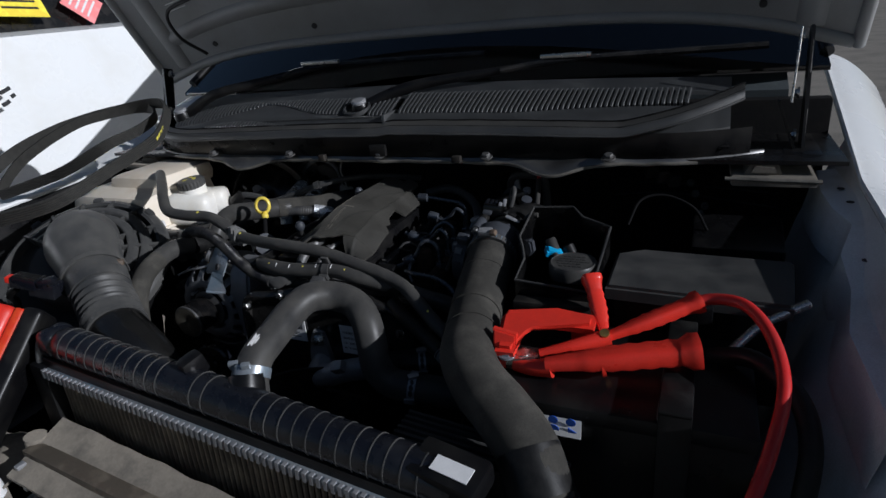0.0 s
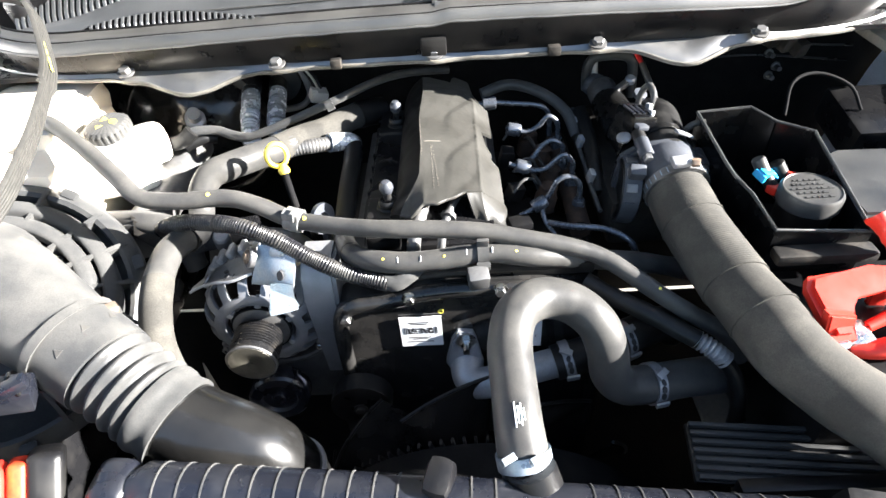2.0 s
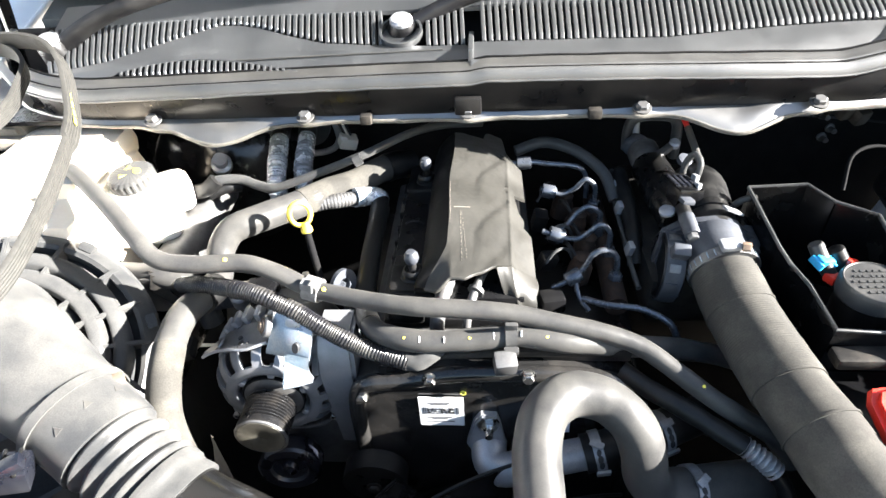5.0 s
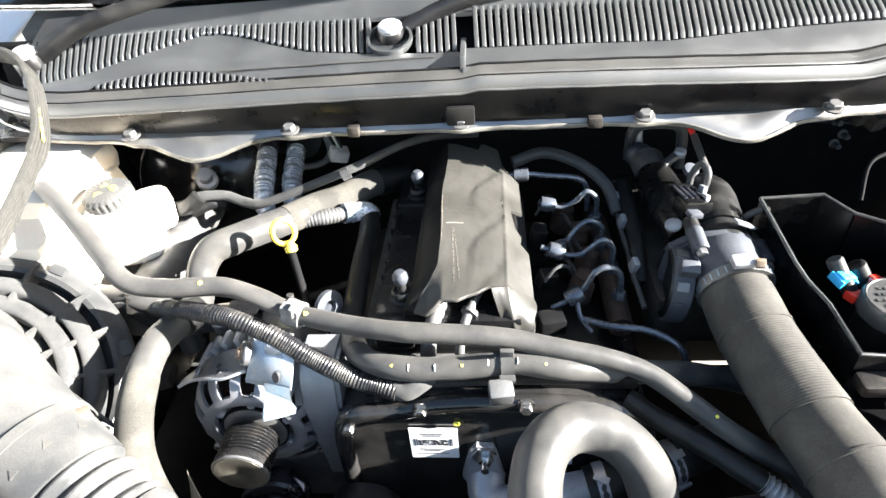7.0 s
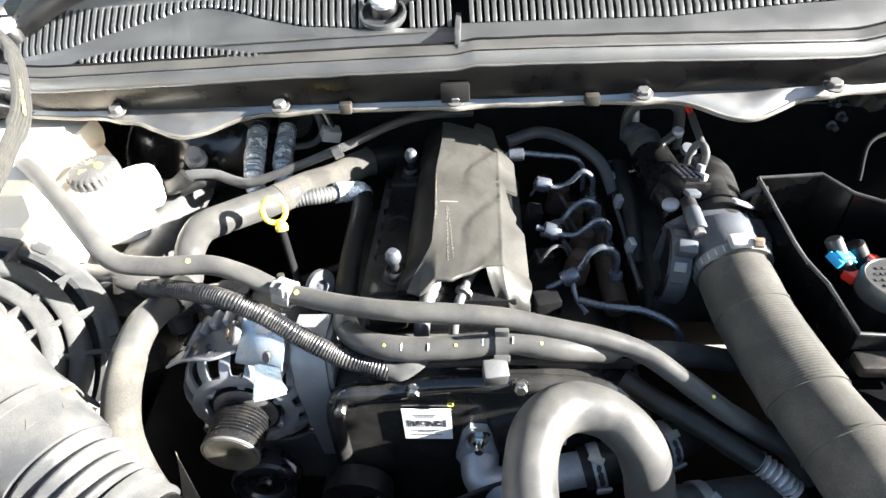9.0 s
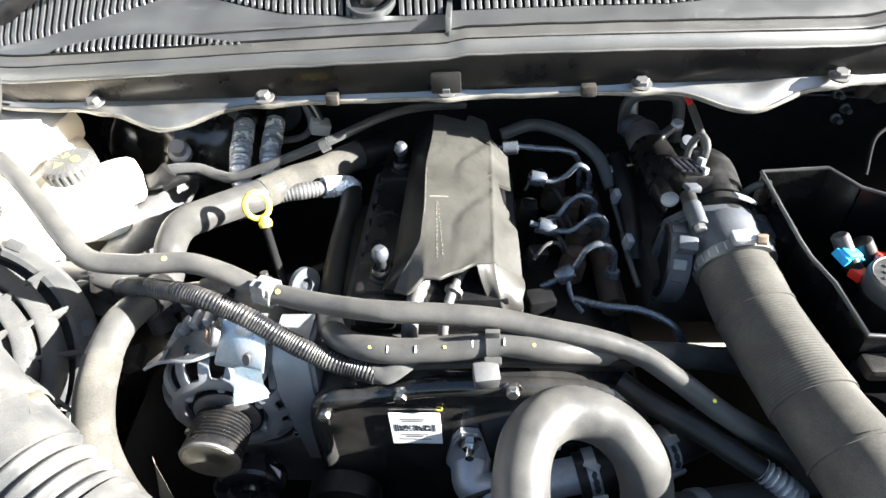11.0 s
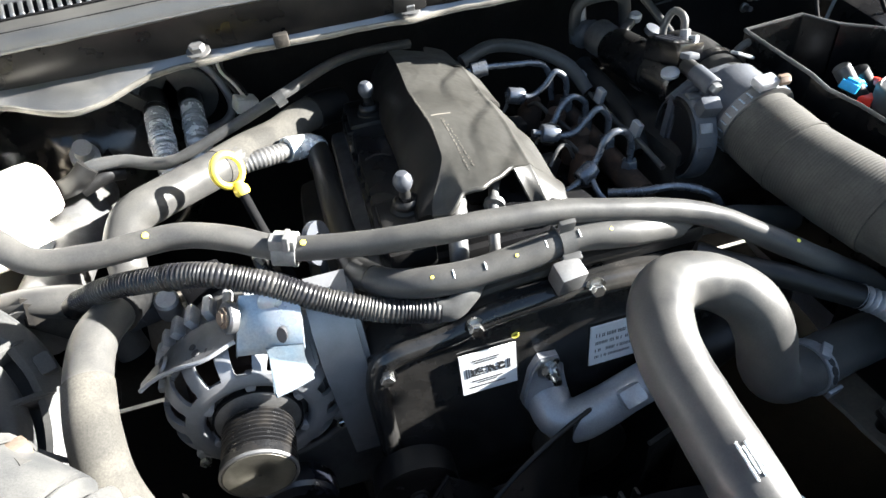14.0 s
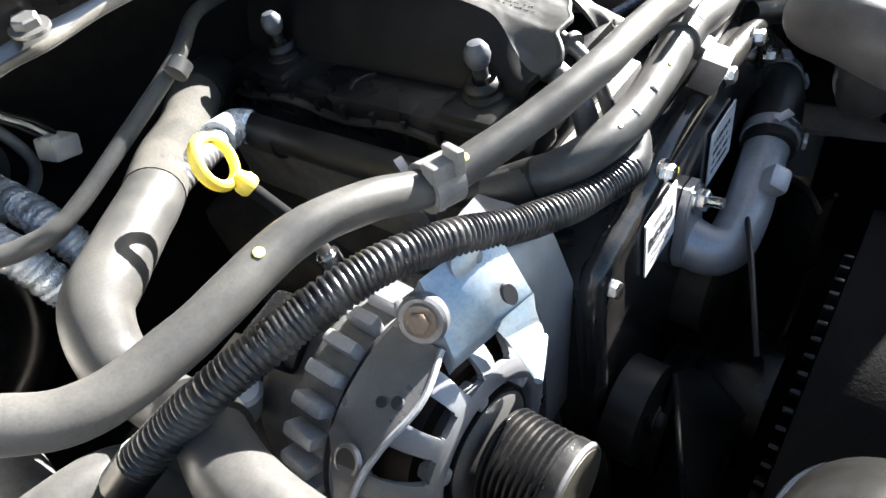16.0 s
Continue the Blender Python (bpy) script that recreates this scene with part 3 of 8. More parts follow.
def make_hood():
    h = thing("hood", "raised hood seen from below, grey painted pressed steel lining", "hood", (0, 1.12, 1.25))
    up = Vector((0, -0.50, 0.866)).normalized()

    def base(u):
        x = -0.76 + 1.52 * u
        return Vector((x, 1.23, 1.283 - 0.07 * (x / 0.75) ** 4))

    def under(u, v):
        p = base(u)
        q = p + up * (1.05 * v)
        n = Vector((0, 0.85, 0.53))
        return q + n * (0.05 * math.sin(math.pi * u) * v)
    bm = bmesh.new()
    nu, nv = 40, 24
    lo = [[bm.verts.new(under(i / nu, j / nv)) for j in range(nv + 1)] for i in range(nu + 1)]
    hi = [[bm.verts.new(v.co + Vector((0, 0.026, 0.014))) for v in row] for row in lo]
    for g in (lo, hi):
        for i in range(nu):
            for j in range(nv):
                bm.faces.new((g[i][j], g[i + 1][j], g[i + 1][j + 1], g[i][j + 1]))
    edge = [(i, 0) for i in range(nu)] + [(nu, j) for j in range(nv)] + [(i, nv) for i in range(nu, 0, -1)] + [(0, j) for j in range(nv, 0, -1)]
    for a, b in zip(edge, edge[1:] + edge[:1]):
        bm.faces.new((lo[a[0]][a[1]], lo[b[0]][b[1]], hi[b[0]][b[1]], hi[a[0]][a[1]]))
    part("lining", bm, M_GREYPAINT, h)
    for s in (-1, 1):
        part("side_rib", tube([base(0.5 + s * 0.45) + up * t + Vector((0, 0.010, 0.006)) for t in (0.015, 0.3, 0.6, 0.95)], 0.018, 14, 0.03, squash=1.6), M_GREYPAINT, h)
        part("hem", tube([base(0.5 + s * 0.495) + up * t for t in (0.0, 0.3, 0.6, 1.0)], 0.010, 10, 0.04), M_GREYPAINT, h)
    part("rear_hem", tube([base(u) + up * 0.004 for u in np.linspace(0.01, 0.99, 14)], 0.011, 12, 0.03), M_GREYPAINT, h)
    part("rear_rib", tube([base(u) + up * (0.075 + 0.03 * math.sin(math.pi * u)) + Vector((0, 0.022, 0.013)) for u in np.linspace(0.06, 0.94, 20)], 0.026, 16, 0.02, squash=1.3), M_GREYPAINT, h)
    for k in range(2):
        part("scratch", tube([base(0.10) + up * (0.150 + 0.016 * k) + Vector((0, -0.0115, -0.007)), base(0.135) + up * (0.150 + 0.016 * k) + Vector((0, -0.0115, -0.007))], 0.0012, 6, 0.01), M_LABEL, h, "short pale scuff")
    for u in (0.14, 0.33, 0.9):
        m = axis_pose(base(u) + up * 0.045 + Vector((0, -0.006, -0.004)), (0, -0.85, -0.53))
        part("plug_hole", lathe([(0.006, 0.0), (0.006, 0.004), (0, 0.004)], m, 16), M_INK, h, "black rubber plug")
    part("washer_hose", tube([base(0.12) + up * 0.02 + Vector((0, -0.02, 0)), base(0.10) + up * 0.09 + Vector((0, -0.03, -0.01)), base(0.11) + up * 0.15 + Vector((0, -0.03, -0.01)),
                              base(0.19) + up * 0.17 + Vector((0, -0.03, -0.01)), base(0.22) + up * 0.24 + Vector((0, -0.02, -0.01))], 0.004, 8, 0.006), M_PLASTIC, h, "thin black washer hose")
    return h


def make_hinge(hood, side):
    s = side
    q = 0.03 if s > 0 else 0.0
    x = s * (0.64 + q)
    h = part("hinge", span((s * (0.615 + q), 1.02, 1.075), (s * (0.665 + q), 1.16, 1.085), 0.003), M_BLACKMETAL, hood, "dark steel hinge")
    part("arm", plate([(-0.024, 0.0), (0.018, 0.0), (0.026, 0.05), (0.040, 0.10), (0.058, 0.17), (0.034, 0.176), (0.014, 0.11), (-0.006, 0.06)], 0.005, Matrix.Translation((x, 1.08, 1.08)) @ pose(0, 0, 0, 90, 0, 90), 0.0015), M_BLACKMETAL, h)
    part("link", plate([(-0.009, 0.0), (0.009, 0.0), (0.007, 0.075), (-0.007, 0.075)], 0.004, Matrix.Translation((s * (0.628 + q), 1.060, 1.085)) @ pose(0, 0, 0, 70, 0, 90), 0.001), M_BLACKMETAL if s > 0 else M_WHITEPAINT, h)
    part("rod", tube([(s * (0.622 + q), 1.075, 1.150), (s * (0.626 + q), 1.100, 1.255)], 0.0018, 10, 0.02), M_STEEL if s > 0 else M_WHITEPAINT, h, "bright hinge rod")
    for y, z in ((1.08, 1.10), (1.10, 1.160), (1.126, 1.240)):
        part("pin", hexnut((s * (0.632 + q), y, z), (-s, 0, 0), 0.006, 0.006), M_STEEL, h)


def make_windscreen():
    w = thing("windscreen", "dark tinted windscreen reflecting blue sky above the cowl", "windscreen", (0, 1.14, 1.19))
    def pane(u, v):
        x = (-0.72 + 1.44 * u) * (1 - 0.12 * v)
        return Vector((x, 1.135 + 0.78 * v + 0.10 * (2 * u - 1) ** 2, 1.192 + 0.46 * v - 0.01 * (2 * u - 1) ** 2))
    part("pane", sheet(pane, 24, 12, 0.004), M_GLASS, w)
    part("lower_band", sheet(lambda u, v: pane(u, 0.06 * v) + Vector((0, 0, -0.006)), 24, 2, 0.002), M_GLOSS, w, "black ceramic border")
    for s in (0, 1):
        part("pillar", tube([pane(s, 0.22), pane(s, 0.5), pane(s, 1.0)], lambda d, L: 0.020 + 0.012 * d / L, 18, 0.02), M_WHITEPAINT, w)
        part("pillar_trim", tube([pane(s, 0.04), pane(s, 0.12), pane(s, 0.24)], 0.011, 14, 0.02), M_BLACKMETAL, w, "black pillar foot trim")
    part("roof_edge", tube([pane(u, 1.02) for u in (0, 0.25, 0.5, 0.75, 1)], 0.03, 10, 0.05), M_WHITEPAINT, w)
    part("permit_sticker", sheet(lambda u, v: pane(0.10 + 0.05 * u, 0.10 + 0.06 * v) + Vector((0, 0, -0.006)), 2, 2, 0.0005), M_LABEL, w, "white permit sticker behind the glass")


def make_dashboard():
    d = thing("dashboard", "dark dashboard behind the windscreen", "dashboard", (0, 1.5, 1.05))
    part("top_pad", sheet(lambda u, v: Vector((-0.66 + 1.32 * u, 1.20 + 0.45 * v, 1.15 + 0.05 * math.sin(math.pi * v))), 12, 8, 0.05), M_SEATDARK, d)
    part("cabin_back", span((-0.7, 2.2, 0.8), (0.7, 2.25, 1.75), 0.01), M_SEATDARK, d)
    part("cabin_roof", span((-0.66, 1.9, 1.66), (0.66, 2.25, 1.70), 0.01), M_WHITEPAINT, d)


def make_wiper(pivot, mid, tip0, tip1, chrome):
    w = thing("wiper", "black windscreen wiper arm with capped pivot nut", "wiper", pivot, group="wipers")
    p = Vector(pivot)
    part("pivot", lathe([(0.019, -0.022), (0.018, 0.0), (0.015, 0.006), (0.0, 0.008)], axis_pose(p, (0, -0.3, 1)), 24), M_PLASTIC, w)
    part("nut_cap", lathe([(0.0145, 0.004), (0.0145, 0.010), (0.012, 0.0125), (0, 0.013)], axis_pose(p, (0, -0.3, 1)), 24), M_ALU, w, "dull grey nut cap")
    q = [p + Vector((0.012, 0.006, -0.002)), (p + Vector(mid)) / 2 + Vector((0, 0.004, 0.002)), Vector(mid), Vector(tip0) * 0.5 + Vector(mid) * 0.5, Vector(tip0)]
    part("arm", tube(q, lambda d, L: 0.012 - 0.006 * d / L, 10, 0.008, squash=0.6), M_PLASTIC, w)
    part("blade", tube([Vector(tip0) * 0.55 + Vector(mid) * 0.45, tip0, tip1], 0.006, 8, 0.02, squash=1.8), M_GLOSS, w)
    if chrome:
        part("blade_clip", box((0.09, 0.012, 0.008), pose(*(Vector(tip0) + Vector((0.0, -0.006, 0.008))), 0, 0, 3), 0.002), M_STEEL, w, "bright metal clip")


def make_bay_floor():
    b = thing("engine_bay_floor", "dark undertray and subframe below the engine", "undertray", (0, 0.7, 0.45), kind="structure")
    part("tray", span((-0.72, 0.2, 0.44), (0.72, 1.15, 0.46), 0.004), M_INSULATION, b)
    for s in (-1, 1):
        part("rail", span((s * 0.50, 0.15, 0.62), (s * 0.60, 1.12, 0.74), 0.012), M_BLACKMETAL, b)
    part("crossmember", span((-0.6, 0.42, 0.50), (0.6, 0.50, 0.58), 0.01), M_BLACKMETAL, b)


def make_other_car():
    """The parked car beside, seen past the fender."""
    c = thing("parked_car", "white parked car with dark windows and paper price tags", "car", (-2.2, 1.4, 0.0))
    def flank(u, v):
        y = -0.6 + 3.4 * u
        z = 0.35 + 0.99 * v + 0.05 * u
        return Vector((-1.62 - 0.10 * (1 - v) * (v - 0.2) - 0.10 * v ** 3, y, z))
    part("side_panel", sheet(flank, 20, 20, 0.004), M_WHITEPAINT, c)
    part("shoulder", sheet(lambda u, v: Vector((-1.72 - 0.12 * v, -0.6 + 3.4 * u, 1.34 + 0.05 * u + 0.02 * math.sin(1.5 * v))), 16, 4, 0.004), M_WHITEPAINT, c)
    part("window", sheet(lambda u, v: Vector((-1.80 - 0.22 * v, -0.2 + 2.9 * u, 1.36 + 0.42 * v + 0.04 * u)), 10, 4, 0.006), M_GLOSS, c, "dark side window")
    part("body_core", span((-3.2, -0.6, 0.3), (-1.86, 2.8, 1.30), 0.05), M_WHITEPAINT, c)
    part("roof", span((-3.0, 0.2, 1.76), (-2.0, 2.8, 1.84), 0.03), M_WHITEPAINT, c)
    def tag(name, y, z, w, h, rot, material, label):
        m = Matrix.Translation((-1.795, y, z)) @ pose(0, 0, 0, 90, 0, 90) @ pose(0, 0, 0, -28, 0, 0) @ pose(0, 0, 0, 0, 0, rot)
        t = part(name, plate([(-w, -h), (w, -h), (w, h), (-w, h)], 0.002, m), material, c, label)
        for k in range(4):
            part("print_bar", plate([(-w * 0.75, -0.004), (w * 0.7, -0.004), (w * 0.7, 0.004), (-w * 0.75, 0.004)], 0.001, m @ pose(0, h * (0.55 - 0.36 * k), 0.003)), M_INK if material is M_TAGYELLOW else M_LABEL, t)
    tag("paper_tag", 1.58, 1.50, 0.09, 0.075, -4, M_TAGYELLOW, "yellow paper price tag")
    tag("paper_tag", 1.84, 1.475, 0.065, 0.065, 42, M_PINK, "pink paper tag turned on its corner")
    for k, (y, z, w) in enumerate(((1.325, 1.205, 0.040), (1.315, 1.165, 0.030), (1.345, 1.185, 0.016))):
        part("marker_bar", box((0.003, w, 0.012), pose(-1.612, y, z, 20, 0, 0), 0), M_INK, c)
    for y in (0.0, 2.4):
        wh = part("wheel", lathe([(0.0, -0.1), (0.22, -0.1), (0.33, -0.08), (0.34, 0.0), (0.33, 0.08), (0.22, 0.1), (0.0, 0.1)], axis_pose((-1.74, y, 0.34), (1, 0, 0)), 32), M_RUBBER_CLEAN, c)
        part("rim", lathe([(0.0, 0.0), (0.21, 0.0), (0.2, 0.03), (0.05, 0.05), (0.0, 0.05)], axis_pose((-1.64, y, 0.34), (1, 0, 0)), 24), M_ALU, wh)


make_ground()
make_cowl()
make_channel()
make_firewall()
make_wing(-1)
make_wing(1)
HOOD = make_hood()
make_hinge(HOOD, -1)
make_hinge(HOOD, 1)
make_windscreen()
make_dashboard()
make_wiper((-0.083, 1.055, 1.166), (0.041, 1.095, 1.198), (0.30, 1.15, 1.222), (0.62, 1.175, 1.225), True)
make_wiper((-0.547, 1.049, 1.160), (-0.430, 1.064, 1.202), (-0.22, 1.150, 1.236), (0.14, 1.170, 1.240), True)
make_bay_floor()
make_other_car()


# ---- engine ----
def make_engine():
    e = thing("engine_block", "dark diesel engine block with black timing cover and valve cover", "engine", (0, 0.8, 0.6))
    part("block", span((-0.16, 0.72, 0.50), (0.19, 1.05, 0.89), 0.02), M_GRIME, e)
    part("sump", span((-0.12, 0.70, 0.47), (0.14, 1.03, 0.52), 0.02), M_BLACKMETAL, e)
    part("head", span((-0.105, 0.735, 0.88), (0.075, 1.03, 0.952), 0.010), M_ALU_DARK, e, "dark cast cylinder head")
    # valve cover
    vc = part("valve_cover", span((-0.084, 0.748, 0.93), (0.062, 1.02, 0.990), 0.010), M_BLACKMETAL, e, "black plastic valve cover")
    part("ledge", span((-0.092, 0.738, 0.936), (0.068, 1.026, 0.950), 0.004), M_BLACKMETAL, vc)
    part("ledge", span((-0.088, 0.741, 0.952), (0.064, 1.023, 0.966), 0.004), M_BLACKMETAL, vc)
    part("front_step", span((-0.082, 0.738, 0.962), (-0.044, 0.756, 0.982), 0.004), M_BLACKMETAL, vc)
    part("side_rib", tube([(-0.0845, y, 0.974 + 0.003 * math.sin(y * 55)) for y in np.linspace(0.76, 1.01, 24)], 0.0035, 8, 0.006, wob=0.25), M_GRIME, vc, "rough grimy casting rib")
    for k in range(9):
        part("cover_rib", span((-0.0875, 0.766 + 0.028 * k, 0.950), (-0.082, 0.770 + 0.028 * k, 0.984), 0.0012), M_BLACKMETAL, vc)
    for y in (0.778, 0.966):
        part("boss", box((0.044, 0.042, 0.012), pose(-0.060, y, 0.9885), 0.005), M_BLACKMETAL, vc)
        part("boss_rim", box((0.052, 0.050, 0.006), pose(-0.060, y, 0.9865), 0.0025), M_BLACKMETAL, vc)
        part("grommet", lathe([(0.0135, 0.990), (0.0140, 0.993), (0.0135, 0.996), (0.0105, 0.9975), (0.0105, 0.9995), (0.0112, 1.0005), (0.0108, 1.003), (0.0085, 1.005), (0.0075, 1.003), (0.0, 1.003)], pose(-0.057, y, 0), 28), M_RUBBER_CLEAN, vc)
        part("nut", hexnut((-0.057, y, 1.003), (0, 0, 1), 0.0056, 0.004, False), M_BLACKMETAL, vc)
        part("stud_neck", lathe([(0.0046, 1.004), (0.0046, 1.0145), (0, 1.015)], pose(-0.057, y, 0), 16), M_RUBBER_CLEAN, vc)
        part("stud", lathe([(0.0042, 1.0125), (0.0064, 1.015), (0.0080, 1.0195), (0.0074, 1.0240), (0.0046, 1.0280), (0, 1.0290)], pose(-0.057, y, 0), 24), M_CASTGREY, vc, "dull grey ball stud")
    for x, y, r in ((-0.036, 0.806, 0.011), (-0.066, 0.868, 0.014)):
        part("moulded_arc", tube([(x + r * math.cos(w), y + r * math.sin(w), 0.9905) for w in np.linspace(0.4, 2.4, 7)], 0.0014, 6, 0.003), M_BLACKMETAL, vc)
    # timing cover
    out = [(-0.118, 0.58), (-0.122, 0.86), (-0.118, 0.925), (-0.100, 0.943), (-0.055, 0.948), (-0.02, 0.957), (0.03, 0.960), (0.12, 0.955), (0.165, 0.94), (0.180, 0.90), (0.178, 0.58)]
    tc = part("timing_cover", plate(out, 0.040, pose(0, 0.722, 0, 90, 0, 0), 0.006), M_GLOSS, e, "glossy black timing cover")
    part("cover_rim", tube([(x, 0.6835, z) for x, z in [(-0.116, 0.70), (-0.117, 0.86), (-0.112, 0.918), (-0.094, 0.935), (-0.055, 0.940), (-0.02, 0.949), (0.03, 0.952), (0.12, 0.947), (0.16, 0.932), (0.172, 0.90), (0.172, 0.70)]], 0.0092, 14, 0.006), M_GLOSS, tc, "thick glossy rim")
    part("paint_mark", lathe([(0.002, 0), (0.0032, 0), (0.0032, 0.0006), (0.002, 0.0006), (0.002, 0)], axis_pose((-0.0035, 0.6805, 0.9235), (0, -1, 0)), 16), M_YELLOWPAINT, tc)
    for x, z in ((-0.106, 0.921), (-0.035, 0.948), (0.060, 0.955), (0.118, 0.950), (-0.110, 0.79), (0.165, 0.91)):
        part("bolt", hexnut((x, 0.677, z), (0, -1, 0.15), 0.0056, 0.007), M_STEEL, tc)
    for (x0, z0), rows in (((-0.027, 0.893), 0), ((0.083, 0.884), 1)):
        m = pose(x0, 0.6805, z0, 90, 0, 0)
        lb = part("label", plate([(-0.0232, -0.0235), (0.0232, -0.0235), (0.0232, 0.0235), (-0.0232, 0.0235)], 0.0012, m), M_LABEL, tc, "white barcode sticker")
        rnd = random.Random(7 + rows)
        if rows == 0:
            bm = bmesh.new()
            for i in range(22):
                for j in range(7):
                    if rnd.random() < 0.55:
                        box((0.0013, 0.0013, 0.0004), m @ pose(-0.0145 + i * 0.0013, -0.002 + j * 0.0013, 0.00122), 0, bm)
            for sx in (-0.0185, -0.0165, 0.0158, 0.0175):
                box((0.0009, 0.011, 0.0004), m @ pose(sx, 0.002, 0.00122), 0, bm)
            part("code_print", bm, M_INK, lb)
            for zz, w in ((0.015, 0.022), (0.0125, 0.018), (-0.009, 0.026), (-0.0115, 0.016), (-0.016, 0.03)):
                part("text_bar", box((w, 0.0011, 0.0004), m @ pose(-0.002, zz, 0.00122), 0), M_INK, lb)
        else:
            for zz, h, n in ((0.012, 0.004, 24), (0.003, 0.0035, 22), (-0.006, 0.0035, 26), (-0.014, 0.003, 24)):
                bm = bmesh.new()
                for i in range(n):
                    if rnd.random() < 0.7:
                        box((0.0007, h, 0.0004), m @ pose(-0.018 + i * 0.0014, zz, 0.00122), 0, bm)
                part("barcode", bm, M_INK, lb)
    # lifting block on the cover's edge
    part("hex_block", box((0.021, 0.017, 0.022), pose(0.038, 0.679, 0.972, 20, 0, 8), 0.002), M_ALU_DARK, e, "square grey metal block")
    part("rail_bar", tube([(-0.04, 0.700, 0.957), (0.0, 0.698, 0.963), (0.06, 0.698, 0.966), (0.13, 0.70, 0.962)], 0.005, 8, 0.01), M_GRIME, e)
    part("harness_tray", span((0.075, 0.695, 0.955), (0.16, 0.715, 0.970), 0.003), M_PLASTIC, e)
    # front of the engine: casting beside the alternator
    side = Matrix(((0, 0, 1, -0.150), (1, 0, 0, 0), (0, 1, 0, 0), (0, 0, 0, 1)))
    part("side_casting", plate([(0.740, 0.80), (0.704, 0.80), (0.697, 0.86), (0.691, 0.932), (0.699, 0.963), (0.712, 0.977), (0.745, 0.977)], 0.036, side, 0.004), M_CASTING, e, "bare aluminium side casting")
    part("casting_web", plate([(0.742, 0.86), (0.712, 0.86), (0.700, 0.925), (0.722, 0.962), (0.742, 0.962)], 0.010, Matrix(((0, 0, 1, -0.163), (1, 0, 0, 0), (0, 1, 0, 0), (0, 0, 0, 1))), 0.003), M_CASTING, e)
    arc = [(-0.209 + 0.081 * math.cos(radians(w)), 0.895 + 0.081 * math.sin(radians(w))) for w in range(40, -115, -8)]
    part("lower_casting", plate(arc + [(-0.245, 0.775), (-0.225, 0.735), (-0.116, 0.735), (-0.113, 0.90), (-0.120, 0.950)], 0.026, pose(0, 0.738, 0, 90, 0, 0), 0.004), M_CASTING_DARK, e, "grey front casting cupped round the alternator")
    part("casting_lip", tube([(x, 0.712, z) for x, z in arc], 0.0035, 10, 0.006), M_CASTING_DARK, e)
    part("rear_casting", plate([(-0.315, 0.74), (-0.225, 0.74), (-0.222, 0.90), (-0.240, 0.935), (-0.300, 0.925), (-0.312, 0.88)], 0.030, pose(0, 0.845, 0, 90, 0, 0), 0.008), M_DIRT, e, "dusty engine mount casting")
    part("boss", lathe([(0.0, 0), (0.010, 0), (0.010, 0.022), (0.008, 0.024), (0, 0.024)], axis_pose((-0.27, 0.8, 0.934), (0.2, -0.4, 0.9)), 20), M_ALU, e)
    part("boss", box((0.030, 0.022, 0.020), pose(*(-0.292, 0.8, 0.942), 10, 5, 20), 0.004), M_CASTGREY, e)
    part("stay", box((0.045, 0.008, 0.018), pose(*(-0.306, 0.8, 0.946), 20, 10, -25), 0.003), M_CASTGREY, e)
    part("stay", box((0.020, 0.030, 0.012), pose(*(-0.334, 0.76, 0.896), 0, -15, 10), 0.003), M_GRIME, e)
    part("side_web", plate([(0.0, 0.0), (0.060, -0.030), (0.070, -0.060), (0.020, -0.050), (-0.006, -0.024)], 0.010, pose(-0.372, 0.812, 0.978, 74, 0, 10), 0.003), M_GRIME, e, "grimy cast web")
    part("crank_pulley", lathe([(0, 0), (0.03, 0), (0.03, 0.01), (0.062, 0.012), (0.062, 0.016), (0.058, 0.018), (0.062, 0.02), (0.058, 0.023), (0.062, 0.026), (0.062, 0.034), (0, 0.034)], axis_pose((-0.02, 0.688, 0.66), (0, -1, 0)), 40), M_GRIME, e, "worn crank pulley")
    part("idler_pulley", lathe([(0, 0), (0.012, 0), (0.036, 0.004), (0.036, 0.026), (0.02, 0.028), (0, 0.03)], axis_pose((-0.105, 0.675, 0.80), (0, -1, 0)), 32), M_PLASTIC, e, "black idler pulley")
    part("idler_bolt", hexnut((-0.105, 0.646, 0.80), (0, -1, 0), 0.006, 0.005), M_GRIME, e)
    part("tensioner_pulley", lathe([(0, 0), (0.012, 0), (0.034, 0.003), (0.036, 0.006), (0.036, 0.024), (0.033, 0.027), (0.022, 0.027), (0.020, 0.023), (0.010, 0.023), (0.008, 0.028), (0, 0.028)], axis_pose((-0.208, 0.690, 0.798), (0.1, -1, 0.1)), 40), M_TANKBLACK, e, "smooth glossy tensioner pulley")
    part("water_pump_pulley", lathe([(0, 0), (0.03, 0.0), (0.042, 0.004), (0.042, 0.03), (0.03, 0.034), (0, 0.034)], axis_pose((0.05, 0.688, 0.765), (0, -1, 0)), 32), M_GRIME, e)


